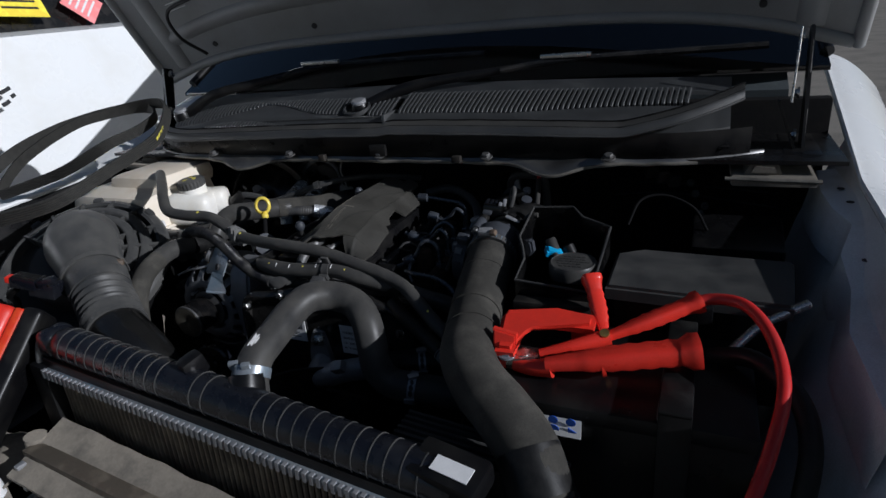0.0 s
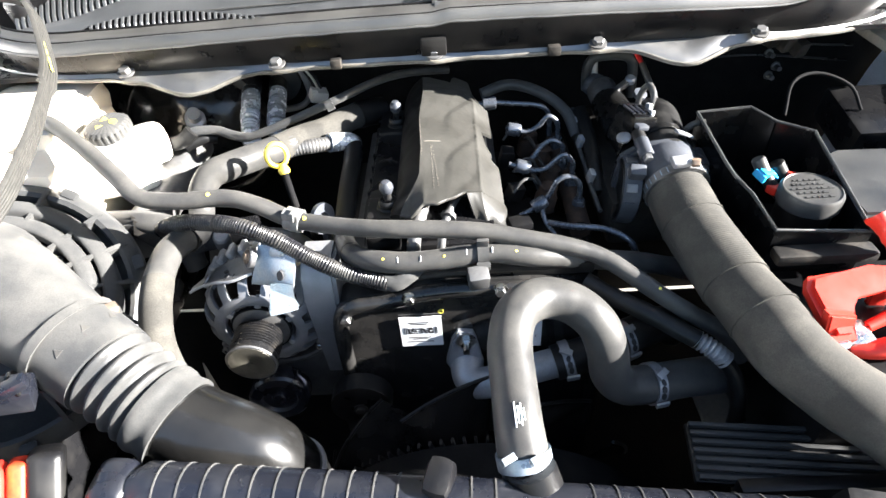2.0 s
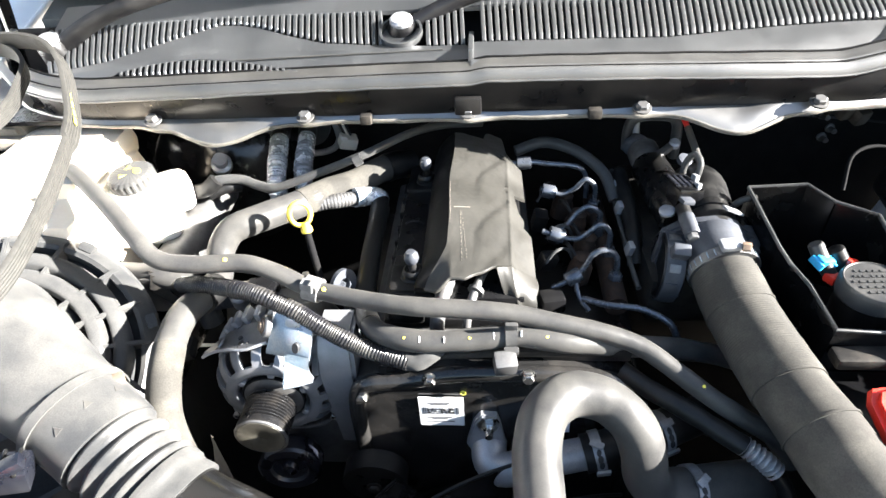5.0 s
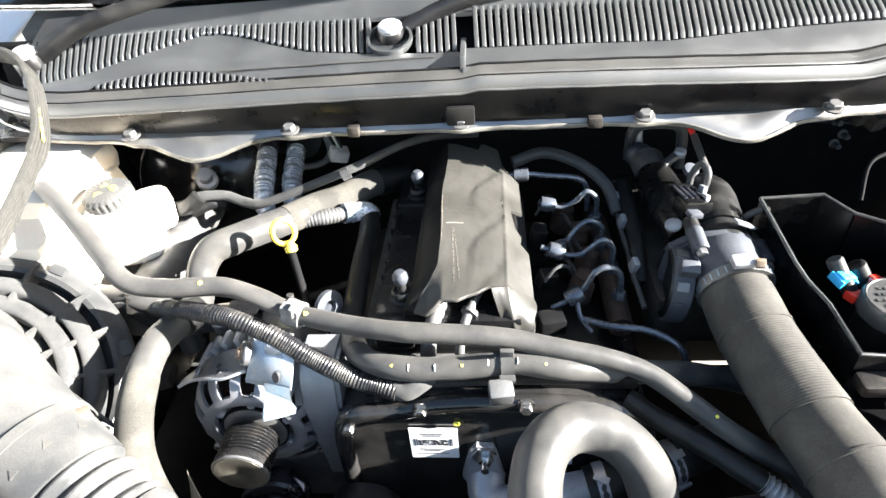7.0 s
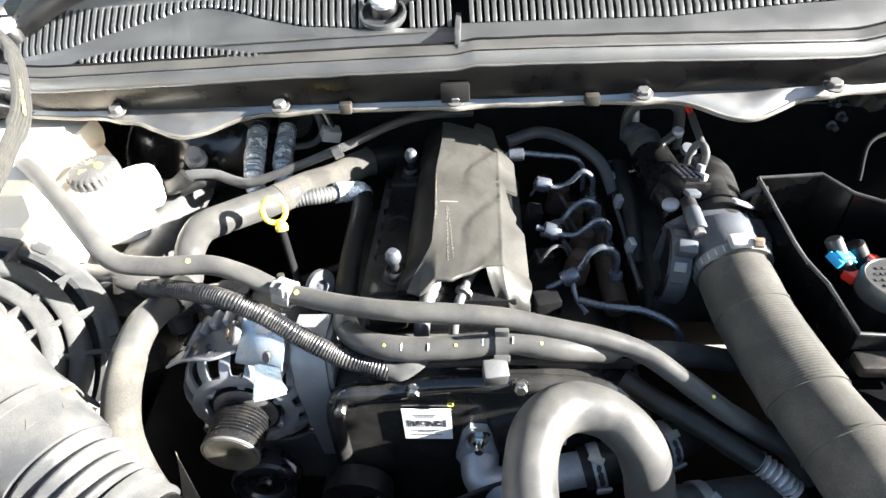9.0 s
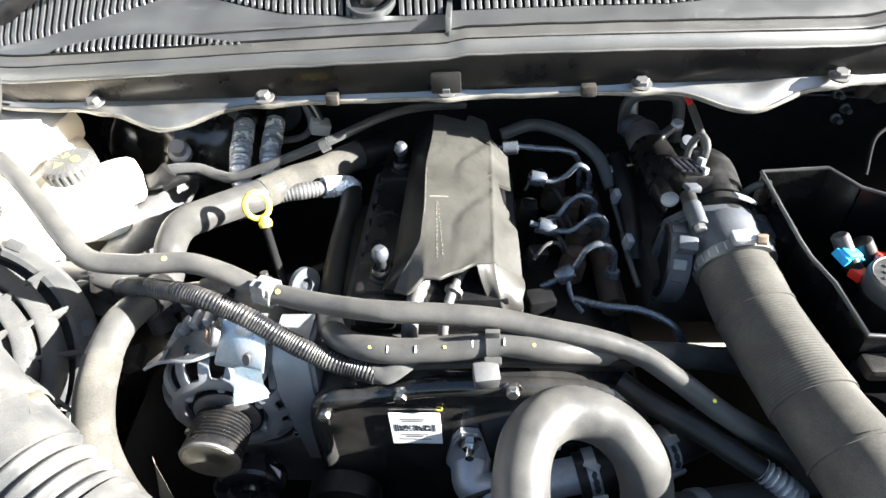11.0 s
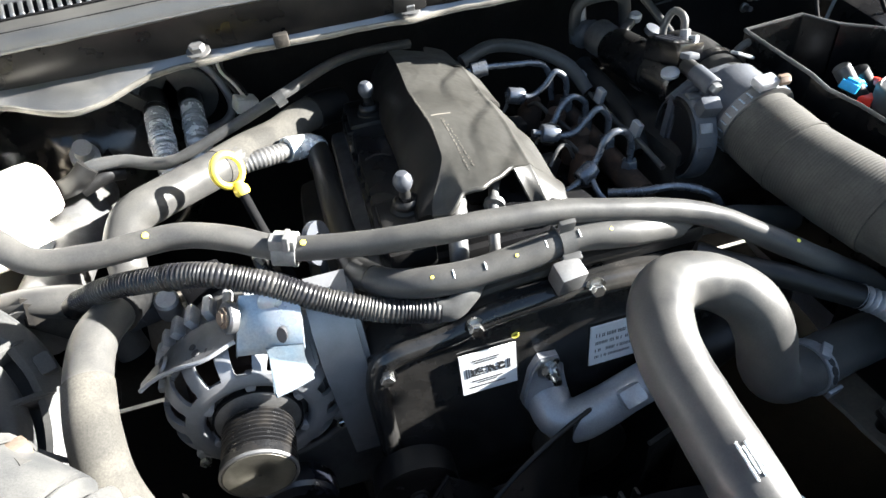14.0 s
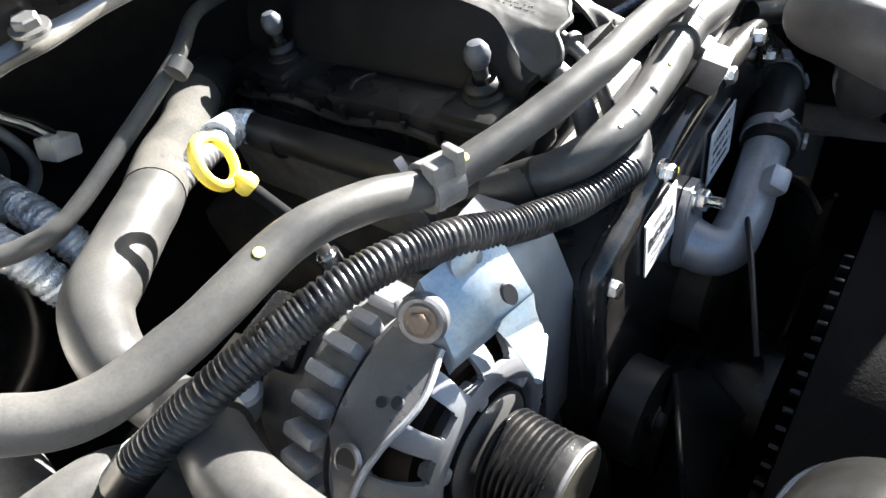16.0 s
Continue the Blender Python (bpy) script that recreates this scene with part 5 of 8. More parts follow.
def dot_on(pts, near, r, out, size, material, parent, label=""):
    """A small paint dot on a hose of radius r, on the side that looks along out."""
    q, t = on_path(pts, near)
    n = Vector(out)
    n = (n - t * n.dot(t)).normalized()
    return part("paint_dot", lathe([(size, -0.0004), (size, 0.0005), (0, 0.0007)], axis_pose(q + n * r, n), 12), material, parent, label)


def spring_clamp(at, direction, r, parent):
    """A pale flat spring clamp with its slotted window and bent tail."""
    c = part("clamp", band(at, direction, r, 0.010, 0.0014), M_ALU, parent, "pale slotted spring clamp")
    at, d = Vector(at), Vector(direction).normalized()
    for w, size in ((0.30, 0.0030), (0.62, 0.0030), (0.94, 0.0026)):
        n = Vector((0, -math.cos(w), math.sin(w)))
        n = (n - d * n.dot(d)).normalized()
        part("clamp_slot", lathe([(size, 0), (size, 0.0008), (0, 0.0008)], axis_pose(at + n * (r + 0.0012), n) @ Matrix.Diagonal((0.9, 1.4, 1, 1)), 12), M_INK, c)
    for w in (-0.10, 1.30):
        n = Vector((0, -math.cos(w), math.sin(w)))
        n = (n - d * n.dot(d)).normalized()
        part("clamp_ear", box((0.014, 0.003, 0.007), axis_pose(at + n * (r + 0.004), n) @ pose(0, 0, 0, 90, 0, 0), 0.0008), M_ALU, c)
    return c


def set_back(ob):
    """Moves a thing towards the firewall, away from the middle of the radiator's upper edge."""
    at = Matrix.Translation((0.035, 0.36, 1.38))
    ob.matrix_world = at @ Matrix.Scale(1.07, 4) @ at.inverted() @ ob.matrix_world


def make_hoses():
    h1 = thing("heater_hose", "dusty black heater hose crossing the whole engine bay", "hose", (-0.15, 0.747, 1.0))
    p1 = [(-0.496, 0.907, 1.053), (-0.463, 0.880, 1.069), (-0.394, 0.820, 1.067), (-0.340, 0.770, 1.059), (-0.312, 0.750, 1.044), (-0.275, 0.747, 1.039), (-0.222, 0.749, 1.038), (-0.187, 0.743, 1.030), (-0.152, 0.736, 1.015), (-0.094, 0.720, 1.014), (-0.047, 0.709, 1.017), (-0.007, 0.708, 1.015), (0.043, 0.709, 1.008), (0.092, 0.706, 0.997), (0.133, 0.703, 0.987), (0.167, 0.697, 0.975), (0.197, 0.679, 0.962), (0.226, 0.662, 0.947), (0.253, 0.653, 0.931), (0.287, 0.646, 0.908), (0.312, 0.642, 0.872)]
    part("rubber", tube(p1, 0.0092, 20, wob=0.03), M_RUBBER, h1)
    q, t = on_path(p1, (-0.152, 0.736, 1.015))
    cl = part("clip", band(q, t, 0.0096, 0.016, 0.0030), M_CLIP, h1, "grey plastic hose clip")
    for side in (-1, 1):
        part("clip_tooth", box((0.018, 0.009, 0.010), axis_pose(q + Vector((0, -0.55, 0.84)) * (side * 0.0125), t) @ pose(0, 0, 0, 0, 90, 0), 0.0015), M_CLIP, cl)
        part("clip_tooth", box((0.004, 0.012, 0.012), axis_pose(q + Vector((0, -0.55, 0.84)) * (side * 0.0170) + t * 0.004, t) @ pose(0, 0, 0, 0, 90, 0), 0.001), M_CLIP, cl)
    for x, z in ((-0.236, 1.038), (-0.134, 1.015)):
        dot_on(p1, (x, 0.745, z), 0.0092, (0, -0.45, 0.9), 0.0022, M_YELLOWPAINT, h1, "yellow paint mark")
    dot_on(p1, (0.215, 0.668, 0.95), 0.0092, (0, -0.3, 0.9), 0.0016, M_YELLOWPAINT, h1)

    h2 = thing("corrugated_conduit", "dusty corrugated wiring conduit taped at its end", "conduit", (-0.15, 0.71, 0.99))
    p2 = [(-0.315, 0.775, 0.985), (-0.290, 0.760, 1.000), (-0.263, 0.747, 1.010), (-0.212, 0.729, 1.016), (-0.172, 0.719, 1.003), (-0.136, 0.708, 0.984), (-0.098, 0.696, 0.971), (-0.056, 0.687, 0.963)]
    part("ribbed_sleeve", tube(p2, lambda d, L: 0.0083 + 0.0010 * (0.5 + 0.5 * math.cos(2 * math.pi * (d + 0.0010 * math.sin(d * 210)) / 0.0029)) ** 0.6, 18, 0.00045, wob=0.05), M_CONDUIT, h2)
    part("tape_end", tube([(-0.060, 0.688, 0.964), (-0.048, 0.687, 0.962), (-0.036, 0.692, 0.966), (-0.024, 0.702, 0.970)], lambda d, L: 0.0092 + 0.001 * math.sin(3 * d / L), 14, 0.004, squash=0.75, wob=0.12), M_PLASTIC_DUSTY, h2, "wrapped tape end")
    part("tape_wrap", tube([(-0.236, 0.7375, 1.0140), (-0.229, 0.735, 1.0150)], lambda d, L: 0.0097 + 0.0004 * math.sin(d * 900), 18, 0.001, wob=0.05), M_PLASTIC, h2, "black tape wrap")
    part("tape_end", tube([(-0.325, 0.782, 0.975), (-0.312, 0.774, 0.986)], 0.0100, 14, 0.004), M_PLASTIC, h2)

    h3 = thing("coolant_hose", "black coolant hose with painted marks above timing cover", "hose", (0.05, 0.71, 0.97))
    p3 = [(-0.121, 0.962, 0.975), (-0.118, 0.931, 0.971), (-0.116, 0.854, 0.971), (-0.113, 0.794, 0.969), (-0.108, 0.751, 0.969), (-0.096, 0.720, 0.979), (-0.076, 0.703, 0.983), (-0.044, 0.696, 0.983), (-0.003, 0.697, 0.983), (0.048, 0.700, 0.987), (0.097, 0.698, 0.981), (0.148, 0.708, 0.965), (0.205, 0.725, 0.942), (0.251, 0.734, 0.924), (0.289, 0.740, 0.906)]
    part("rubber", tube(p3, lambda d, L: 0.0112 + 0.0003 * math.sin(d * 90), 20, wob=0.03), M_RUBBER, h3)
    part("foil_pipe", tube([(-0.235, 0.915, 0.985), (-0.181, 0.927, 0.989), (-0.155, 0.938, 0.986), (-0.135, 0.952, 0.980), (-0.124, 0.958, 0.976), (-0.119, 0.948, 0.973)], lambda d, L: 0.0092 + 0.0003 * math.cos(d * 1500), 18, 0.001, wob=0.10), M_ALU_DARK, h3, "dark ribbed pipe")
    part("foil_elbow", tube([(-0.150, 0.941, 0.986), (-0.136, 0.951, 0.981), (-0.125, 0.958, 0.977), (-0.119, 0.950, 0.973)], 0.0122, 18, 0.002, wob=0.12), M_FOIL, h3, "crinkled foil elbow")
    part("upright_hose", tube(p3[:6], 0.0116, 20), M_RUBBER_CLEAN, h3, "clean black upright hose")
    part("hose_joint", tube([(-0.119, 0.942, 0.9695), (-0.118, 0.915, 0.9685)], 0.0126, 18), M_RUBBER_CLEAN, h3)
    for x in (-0.042, -0.022, 0.028, 0.050):
        q, t = on_path(p3, (x, 0.70, 0.984))
        part("chalk_mark", tube([q + Vector((0.001, 0.0112 * math.sin(w), 0.0114 * math.cos(w))) for w in (-0.35, -0.6, -0.85)], 0.0006, 6, 0.002), M_LABEL, h3, "white chalk tick")
    for x in (-0.058, 0.004, 0.078):
        dot_on(p3, (x, 0.70, 0.984), 0.0112, (0, -0.55, 0.83), 0.0013, M_YELLOWPAINT, h3, "yellow paint dot")
    q, t = on_path(p3, (0.045, 0.70, 0.985))
    cl = part("clip", band(q, t, 0.0114, 0.011, 0.0016), M_PLASTIC_DUSTY, h3, "grey retaining clip")
    part("clip_tab", box((0.012, 0.004, 0.014), pose(q.x, q.y - 0.004, q.z + 0.016, 20, 0, 0), 0.001), M_PLASTIC_DUSTY, cl)
    part("clip_tab", box((0.014, 0.006, 0.010), pose(q.x, q.y - 0.014, q.z - 0.006, 30, 0, 0), 0.001), M_PLASTIC_DUSTY, cl)

    h4 = thing("intake_air_hose", "thick dusty grey hose with woven sleeve beside the alternator", "hose", (-0.28, 0.80, 0.9))
    p4 = [(-0.085, 1.037, 0.980), (-0.107, 1.021, 0.986), (-0.131, 0.997, 0.990), (-0.156, 0.972, 0.989), (-0.186, 0.948, 0.992), (-0.213, 0.912, 0.998), (-0.239, 0.890, 1.000), (-0.263, 0.867, 1.003), (-0.282, 0.854, 1.000), (-0.293, 0.838, 0.985), (-0.293, 0.819, 0.967), (-0.290, 0.798, 0.965), (-0.290, 0.769, 0.975), (-0.297, 0.731, 0.982), (-0.296, 0.691, 0.978), (-0.290, 0.656, 0.968), (-0.284, 0.628, 0.944), (-0.269, 0.606, 0.908), (-0.250, 0.593, 0.866), (-0.220, 0.588, 0.803)]
    part("rubber", tube(p4, lambda d, L: 0.0172 - 0.0020 * min(1, max(0, (d - 0.26) / 0.06)), 24, wob=0.02), M_RUBBER, h4)
    part("woven_sleeve", tube([p4[k] for k in (14, 15, 16, 17, 18)], 0.0160, 24), M_FOAMTUBE, h4, "woven grey sleeve")
    part("woven_sleeve", tube([p4[k] for k in (1, 2, 3, 4, 5)], 0.0178, 24), M_FOAMTUBE, h4)
    part("collar", tube(near_path(p4, (-0.290, 0.776, 0.972), 0.016), 0.0178, 24, smooth_path=False), M_RUBBER_CLEAN, h4, "black rubber collar")
    part("black_end", tube([p4[0], p4[1], tuple((Vector(p4[1]) + Vector(p4[2])) / 2)], 0.0195, 20), M_RUBBER_CLEAN, h4)

    def torn(u, v):
        return Vector((-0.262 + 0.030 * u * (0.3 + 0.7 * v), 0.646 - 0.026 * v - 0.010 * u, 0.898 - 0.058 * v + 0.010 * u)) + Vector((0.6, -0.6, 0.4)) * (0.004 * math.sin(5 * u + 6 * v) + 0.002 * noise.noise(Vector((u * 5, v * 7, 2))))
    part("torn_sleeve", sheet(torn, 14, 20, 0.002), M_DIRT, h4, "torn pale end of the sleeve")

    t6 = thing("vacuum_pipe", "thin dusty vacuum pipe with grey clip along firewall", "pipe", (-0.19, 0.945, 1.02))
    p6 = [(-0.357, 0.952, 0.991), (-0.339, 0.959, 1.004), (-0.308, 0.968, 1.000), (-0.281, 0.961, 0.994), (-0.254, 0.952, 0.997), (-0.194, 0.959, 1.015), (-0.134, 0.972, 1.033), (-0.083, 1.028, 1.031), (-0.041, 1.070, 1.021), (0.015, 1.090, 1.013)]
    part("pipe", tube(p6, lambda d, L: 0.0055 if d > 0.11 else 0.0065, 14, wob=0.03), M_PLASTIC_DUSTY, t6)
    part("clip", band((-0.142, 0.955, 1.034), (0.9, 0.25, 0.3), 0.0058, 0.010, 0.0016), M_PLASTIC_DUSTY, t6)
    part("elbow", tube([(-0.372, 0.958, 0.988), (-0.350, 0.950, 0.997), (-0.335, 0.955, 1.008)], 0.010, 14), M_RUBBER_CLEAN, t6)

    for k, pts in enumerate(([(-0.283, 1.112, 1.016), (-0.278, 1.070, 1.010), (-0.273, 1.037, 1.004), (-0.267, 1.002, 0.997), (-0.263, 0.977, 0.984), (-0.259, 0.967, 0.955)],
                             [(-0.246, 1.112, 1.008), (-0.243, 1.087, 1.003), (-0.240, 1.060, 0.997), (-0.237, 1.030, 0.991), (-0.234, 1.005, 0.980), (-0.232, 0.99, 0.955)])):
        f = thing("heater_pipe", "heater pipe wrapped in crinkled silver foil", "pipe", pts[2], group="heater pipes")
        part("foil_wrap", tube(pts[1:], lambda d, L: 0.0128 + 0.0007 * math.sin(d * 1100 + 1.5 * math.sin(d * 300)), 18, 0.0012, wob=0.10, seed=k), M_FOIL, f)
        part("rubber_end", tube(pts[:2] + [tuple(Vector(pts[1]) * 0.75 + Vector(pts[2]) * 0.25)], 0.0138, 16), M_RUBBER_CLEAN, f)
        part("grommet", lathe([(0.034, 0), (0.034, 0.006), (0.028, 0.008), (0.014, 0.008)], axis_pose(Vector(pts[0]) + Vector((0, -0.003, 0)), (0, -1, 0)), 28), M_RUBBER, f)
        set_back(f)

    gk = thing("firewall_gasket", "pale rubber gasket round the heater pipes", "gasket", (-0.265, 1.105, 1.0))
    part("lip", tube([(-0.305, 1.104, 0.983), (-0.303, 1.104, 1.013), (-0.291, 1.104, 1.035), (-0.261, 1.104, 1.052), (-0.236, 1.104, 1.051), (-0.216, 1.104, 1.037), (-0.204, 1.104, 1.010), (-0.203, 1.104, 0.980), (-0.227, 1.104, 0.963), (-0.282, 1.104, 0.963), (-0.305, 1.104, 0.983)], 0.0048, 12, 0.004), M_ALU, gk)
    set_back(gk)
    pc = thing("loose_connector", "cream plastic wiring plug hanging at the firewall", "connector", (-0.183, 1.082, 0.998))
    part("plug", box((0.026, 0.020, 0.018), pose(-0.183, 1.082, 0.992, 10, 20, 25), 0.003), M_RESERVOIR, pc)
    part("latch", box((0.010, 0.008, 0.006), pose(-0.186, 1.074, 1.003, 10, 20, 25), 0.001), M_RESERVOIR, pc)
    for k in range(3):
        part("wire", tube([(-0.186 + 0.004 * k, 1.085, 1.0), (-0.194 + 0.005 * k, 1.09, 1.015), (-0.205 + 0.004 * k, 1.10, 1.035), (-0.20 + 0.01 * k, 1.11, 1.07)], 0.0018, 8), M_RESERVOIR if k == 1 else M_PLASTIC, pc)
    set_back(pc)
    h9 = thing("radiator_hose", "thick arched upper radiator hose with spring clamps", "hose", (0.06, 0.5, 0.95))
    p9 = [(0.070, 0.479, 0.922), (0.065, 0.490, 0.946), (0.062, 0.510, 0.961), (0.061, 0.549, 0.971), (0.061, 0.583, 0.980), (0.070, 0.613, 0.988), (0.094, 0.636, 0.982), (0.124, 0.637, 0.973), (0.147, 0.623, 0.959), (0.158, 0.612, 0.933), (0.164, 0.606, 0.902), (0.179, 0.607, 0.881), (0.204, 0.611, 0.874), (0.250, 0.622, 0.867), (0.290, 0.630, 0.860)]
    part("rubber", tube(p9, lambda d, L: 0.0200 + 0.0012 * math.exp(-((d - 0.03) / 0.015) ** 2), 28, wob=0.015), M_RUBBER, h9)
    q, t = on_path(p9, (0.0645, 0.493, 0.949))
    c1 = part("clamp", band(q, t, 0.0212, 0.012, 0.0014), M_ZINC, h9, "bright spring clamp")
    part("ear", box((0.012, 0.006, 0.012), pose(q.x - 0.014, q.y - 0.010, q.z + 0.014, 20, 0, 30), 0.001), M_ZINC, c1)
    part("ear", box((0.010, 0.006, 0.010), pose(q.x + 0.007, q.y - 0.013, q.z + 0.018, 20, 0, 30), 0.001), M_ZINC, c1)
    q, t = on_path(p9, (0.213, 0.613, 0.873))
    spring_clamp(q, t, 0.0206, h9)
    q, t = on_path(p9, (0.062, 0.516, 0.963))
    for k, (w, ln) in enumerate(((-0.16, 0.020), (-0.04, 0.014), (0.08, 0.018), (0.20, 0.010))):
        n = Vector((w, -0.45, 0.9))
        n = (n - t * n.dot(t)).normalized()
        part("print_bar", tube([q + n * 0.0203 - t * (ln / 2), q + n * 0.0203 + t * (ln / 2)], 0.0007, 6, 0.01), M_LABEL, h9, "pale printed mark")

    th = thing("thermostat_housing", "grey cast thermostat elbow bolted to timing cover", "thermostat housing", (0.02, 0.68, 0.85))
    part("flange", plate([(-0.016, -0.046), (0.012, -0.050), (0.020, -0.03), (0.014, 0.006), (0.010, 0.020), (-0.006, 0.022), (-0.014, 0.008), (-0.022, -0.03)], 0.008, pose(0.020, 0.6815, 0.872, 90, 0, 0), 0.002), M_ALU, th)
    part("elbow", tube([(0.022, 0.682, 0.838), (0.023, 0.662, 0.832), (0.035, 0.652, 0.832), (0.060, 0.650, 0.842), (0.085, 0.652, 0.851), (0.130, 0.657, 0.861)], lambda d, L: 0.0195 - 0.003 * min(1, d / (0.6 * L)), 24), M_ALU, th)
    part("boss", box((0.020, 0.016, 0.022), pose(0.078, 0.640, 0.862, 35, -18, 5), 0.004), M_ALU, th, "square cast boss")
    part("bolt", hexnut((0.022, 0.673, 0.881), (0, -1, 0.1), 0.0078, 0.007, True, None, 0.010), M_STEEL, th)
    part("bolt", hexnut((0.034, 0.673, 0.812), (0, -1, 0.1), 0.0075, 0.007), M_STEEL, th)

    h11 = thing("bypass_hose", "black coolant hose from thermostat with printed clamps", "hose", (0.15, 0.66, 0.86))
    part("rubber", tube([(0.118, 0.655, 0.859), (0.150, 0.660, 0.865), (0.180, 0.668, 0.870), (0.215, 0.685, 0.870), (0.25, 0.705, 0.86), (0.27, 0.72, 0.83)], 0.0198, 24), M_RUBBER_CLEAN, h11)
    spring_clamp((0.132, 0.657, 0.8615), (1, 0.14, 0.2), 0.0202, h11)
    spring_clamp((0.196, 0.675, 0.870), (1, 0.45, 0.0), 0.0202, h11)

    h12 = thing("wiring_harness", "taped wiring harness with pale grey corrugated end", "harness", (0.23, 0.65, 0.92))
    part("taped_loom", tube([(0.150, 0.690, 0.950), (0.175, 0.672, 0.943), (0.205, 0.655, 0.936), (0.235, 0.635, 0.928), (0.252, 0.624, 0.924)], 0.0095, 14, wob=0.08), M_RUBBER_CLEAN, h12)
    part("ribbed_end", tube([(0.250, 0.625, 0.925), (0.264, 0.616, 0.919), (0.276, 0.609, 0.910)], lambda d, L: 0.0085 + 0.0016 * math.cos(2 * math.pi * d / 0.0048), 16, 0.0008), M_ALU, h12, "pale grey ribbed sleeve")
    part("loom_tail", tube([(0.274, 0.610, 0.911), (0.287, 0.600, 0.89), (0.295, 0.59, 0.85), (0.30, 0.59, 0.78)], 0.008, 12), M_RUBBER_CLEAN, h12)

    h10 = thing("turbo_hose", "very thick grey sleeved intake hose running to throttle body", "hose", (0.27, 0.67, 0.95))
    p10 = [(0.264, 0.802, 0.995), (0.267, 0.779, 0.986), (0.272, 0.740, 0.977), (0.280, 0.697, 0.971), (0.288, 0.655, 0.967), (0.299, 0.614, 0.964), (0.310, 0.573, 0.960), (0.335, 0.540, 0.952), (0.367, 0.517, 0.940), (0.399, 0.493, 0.920), (0.421, 0.465, 0.889), (0.431, 0.434, 0.843)]
    part("sleeve", tube(p10, lambda d, L: 0.0322 + 0.0008 * math.sin(d * 40) - 0.003 * max(0.0, d / L - 0.6), 40, wob=0.02), M_FOAMTUBE, h10)
    part("sleeve_overlap", tube(p10[1:5], lambda d, L: 0.0334 + 0.00022 * math.cos(2 * math.pi * d / 0.0026), 40, 0.0007, wob=0.012), M_FOAMTUBE, h10, "ribbed outer sleeve")
    part("cuff", tube([p10[9], tuple((Vector(p10[9]) + Vector(p10[10])) / 2), p10[10]], 0.0332, 36, 0.004), M_RUBBER_CLEAN, h10, "black rubber end cuff")
    part("cuff_ring", band(Vector(p10[10]), (0.35, -0.6, -1.0), 0.0330, 0.004, 0.0022), M_PIPE, h10)
    cc, cd = Vector((0.266, 0.790, 0.991)), Vector((-0.10, 0.97, 0.22)).normalized()
    cl = part("clamp", band(cc, cd, 0.0344, 0.011, 0.0014), M_ALU_DARK, h10, "worm-drive hose clamp")
    part("clamp_housing", box((0.020, 0.013, 0.008), pose(0.262, 0.782, 1.0300, 14, 0, 6), 0.002), M_ALU, cl)
    part("clamp_screw", hexnut((0.272, 0.778, 1.031), (0.9, -0.25, 0.1), 0.0048, 0.008, False), M_BRONZE, cl, "copper-coloured clamp screw")
    for k in range(30):
        n = axis_pose((0, 0, 0), cd) @ pose(0, 0, 0, 0, 0, 12 * k) @ Vector((1, 0, 0))
        part("clamp_slot", box((0.0007, 0.0013, 0.0070), axis_pose(cc + n * 0.0360, cd) @ pose(0, 0, 0, 0, 0, 12 * k), 0), M_ZINC, cl)
    for k in (2, 5):
        q, t = on_path(p10, p10[k])
        part("sleeve_edge", band(q, t, 0.0332, 0.0022, 0.0012), M_FOAMTUBE, h10)


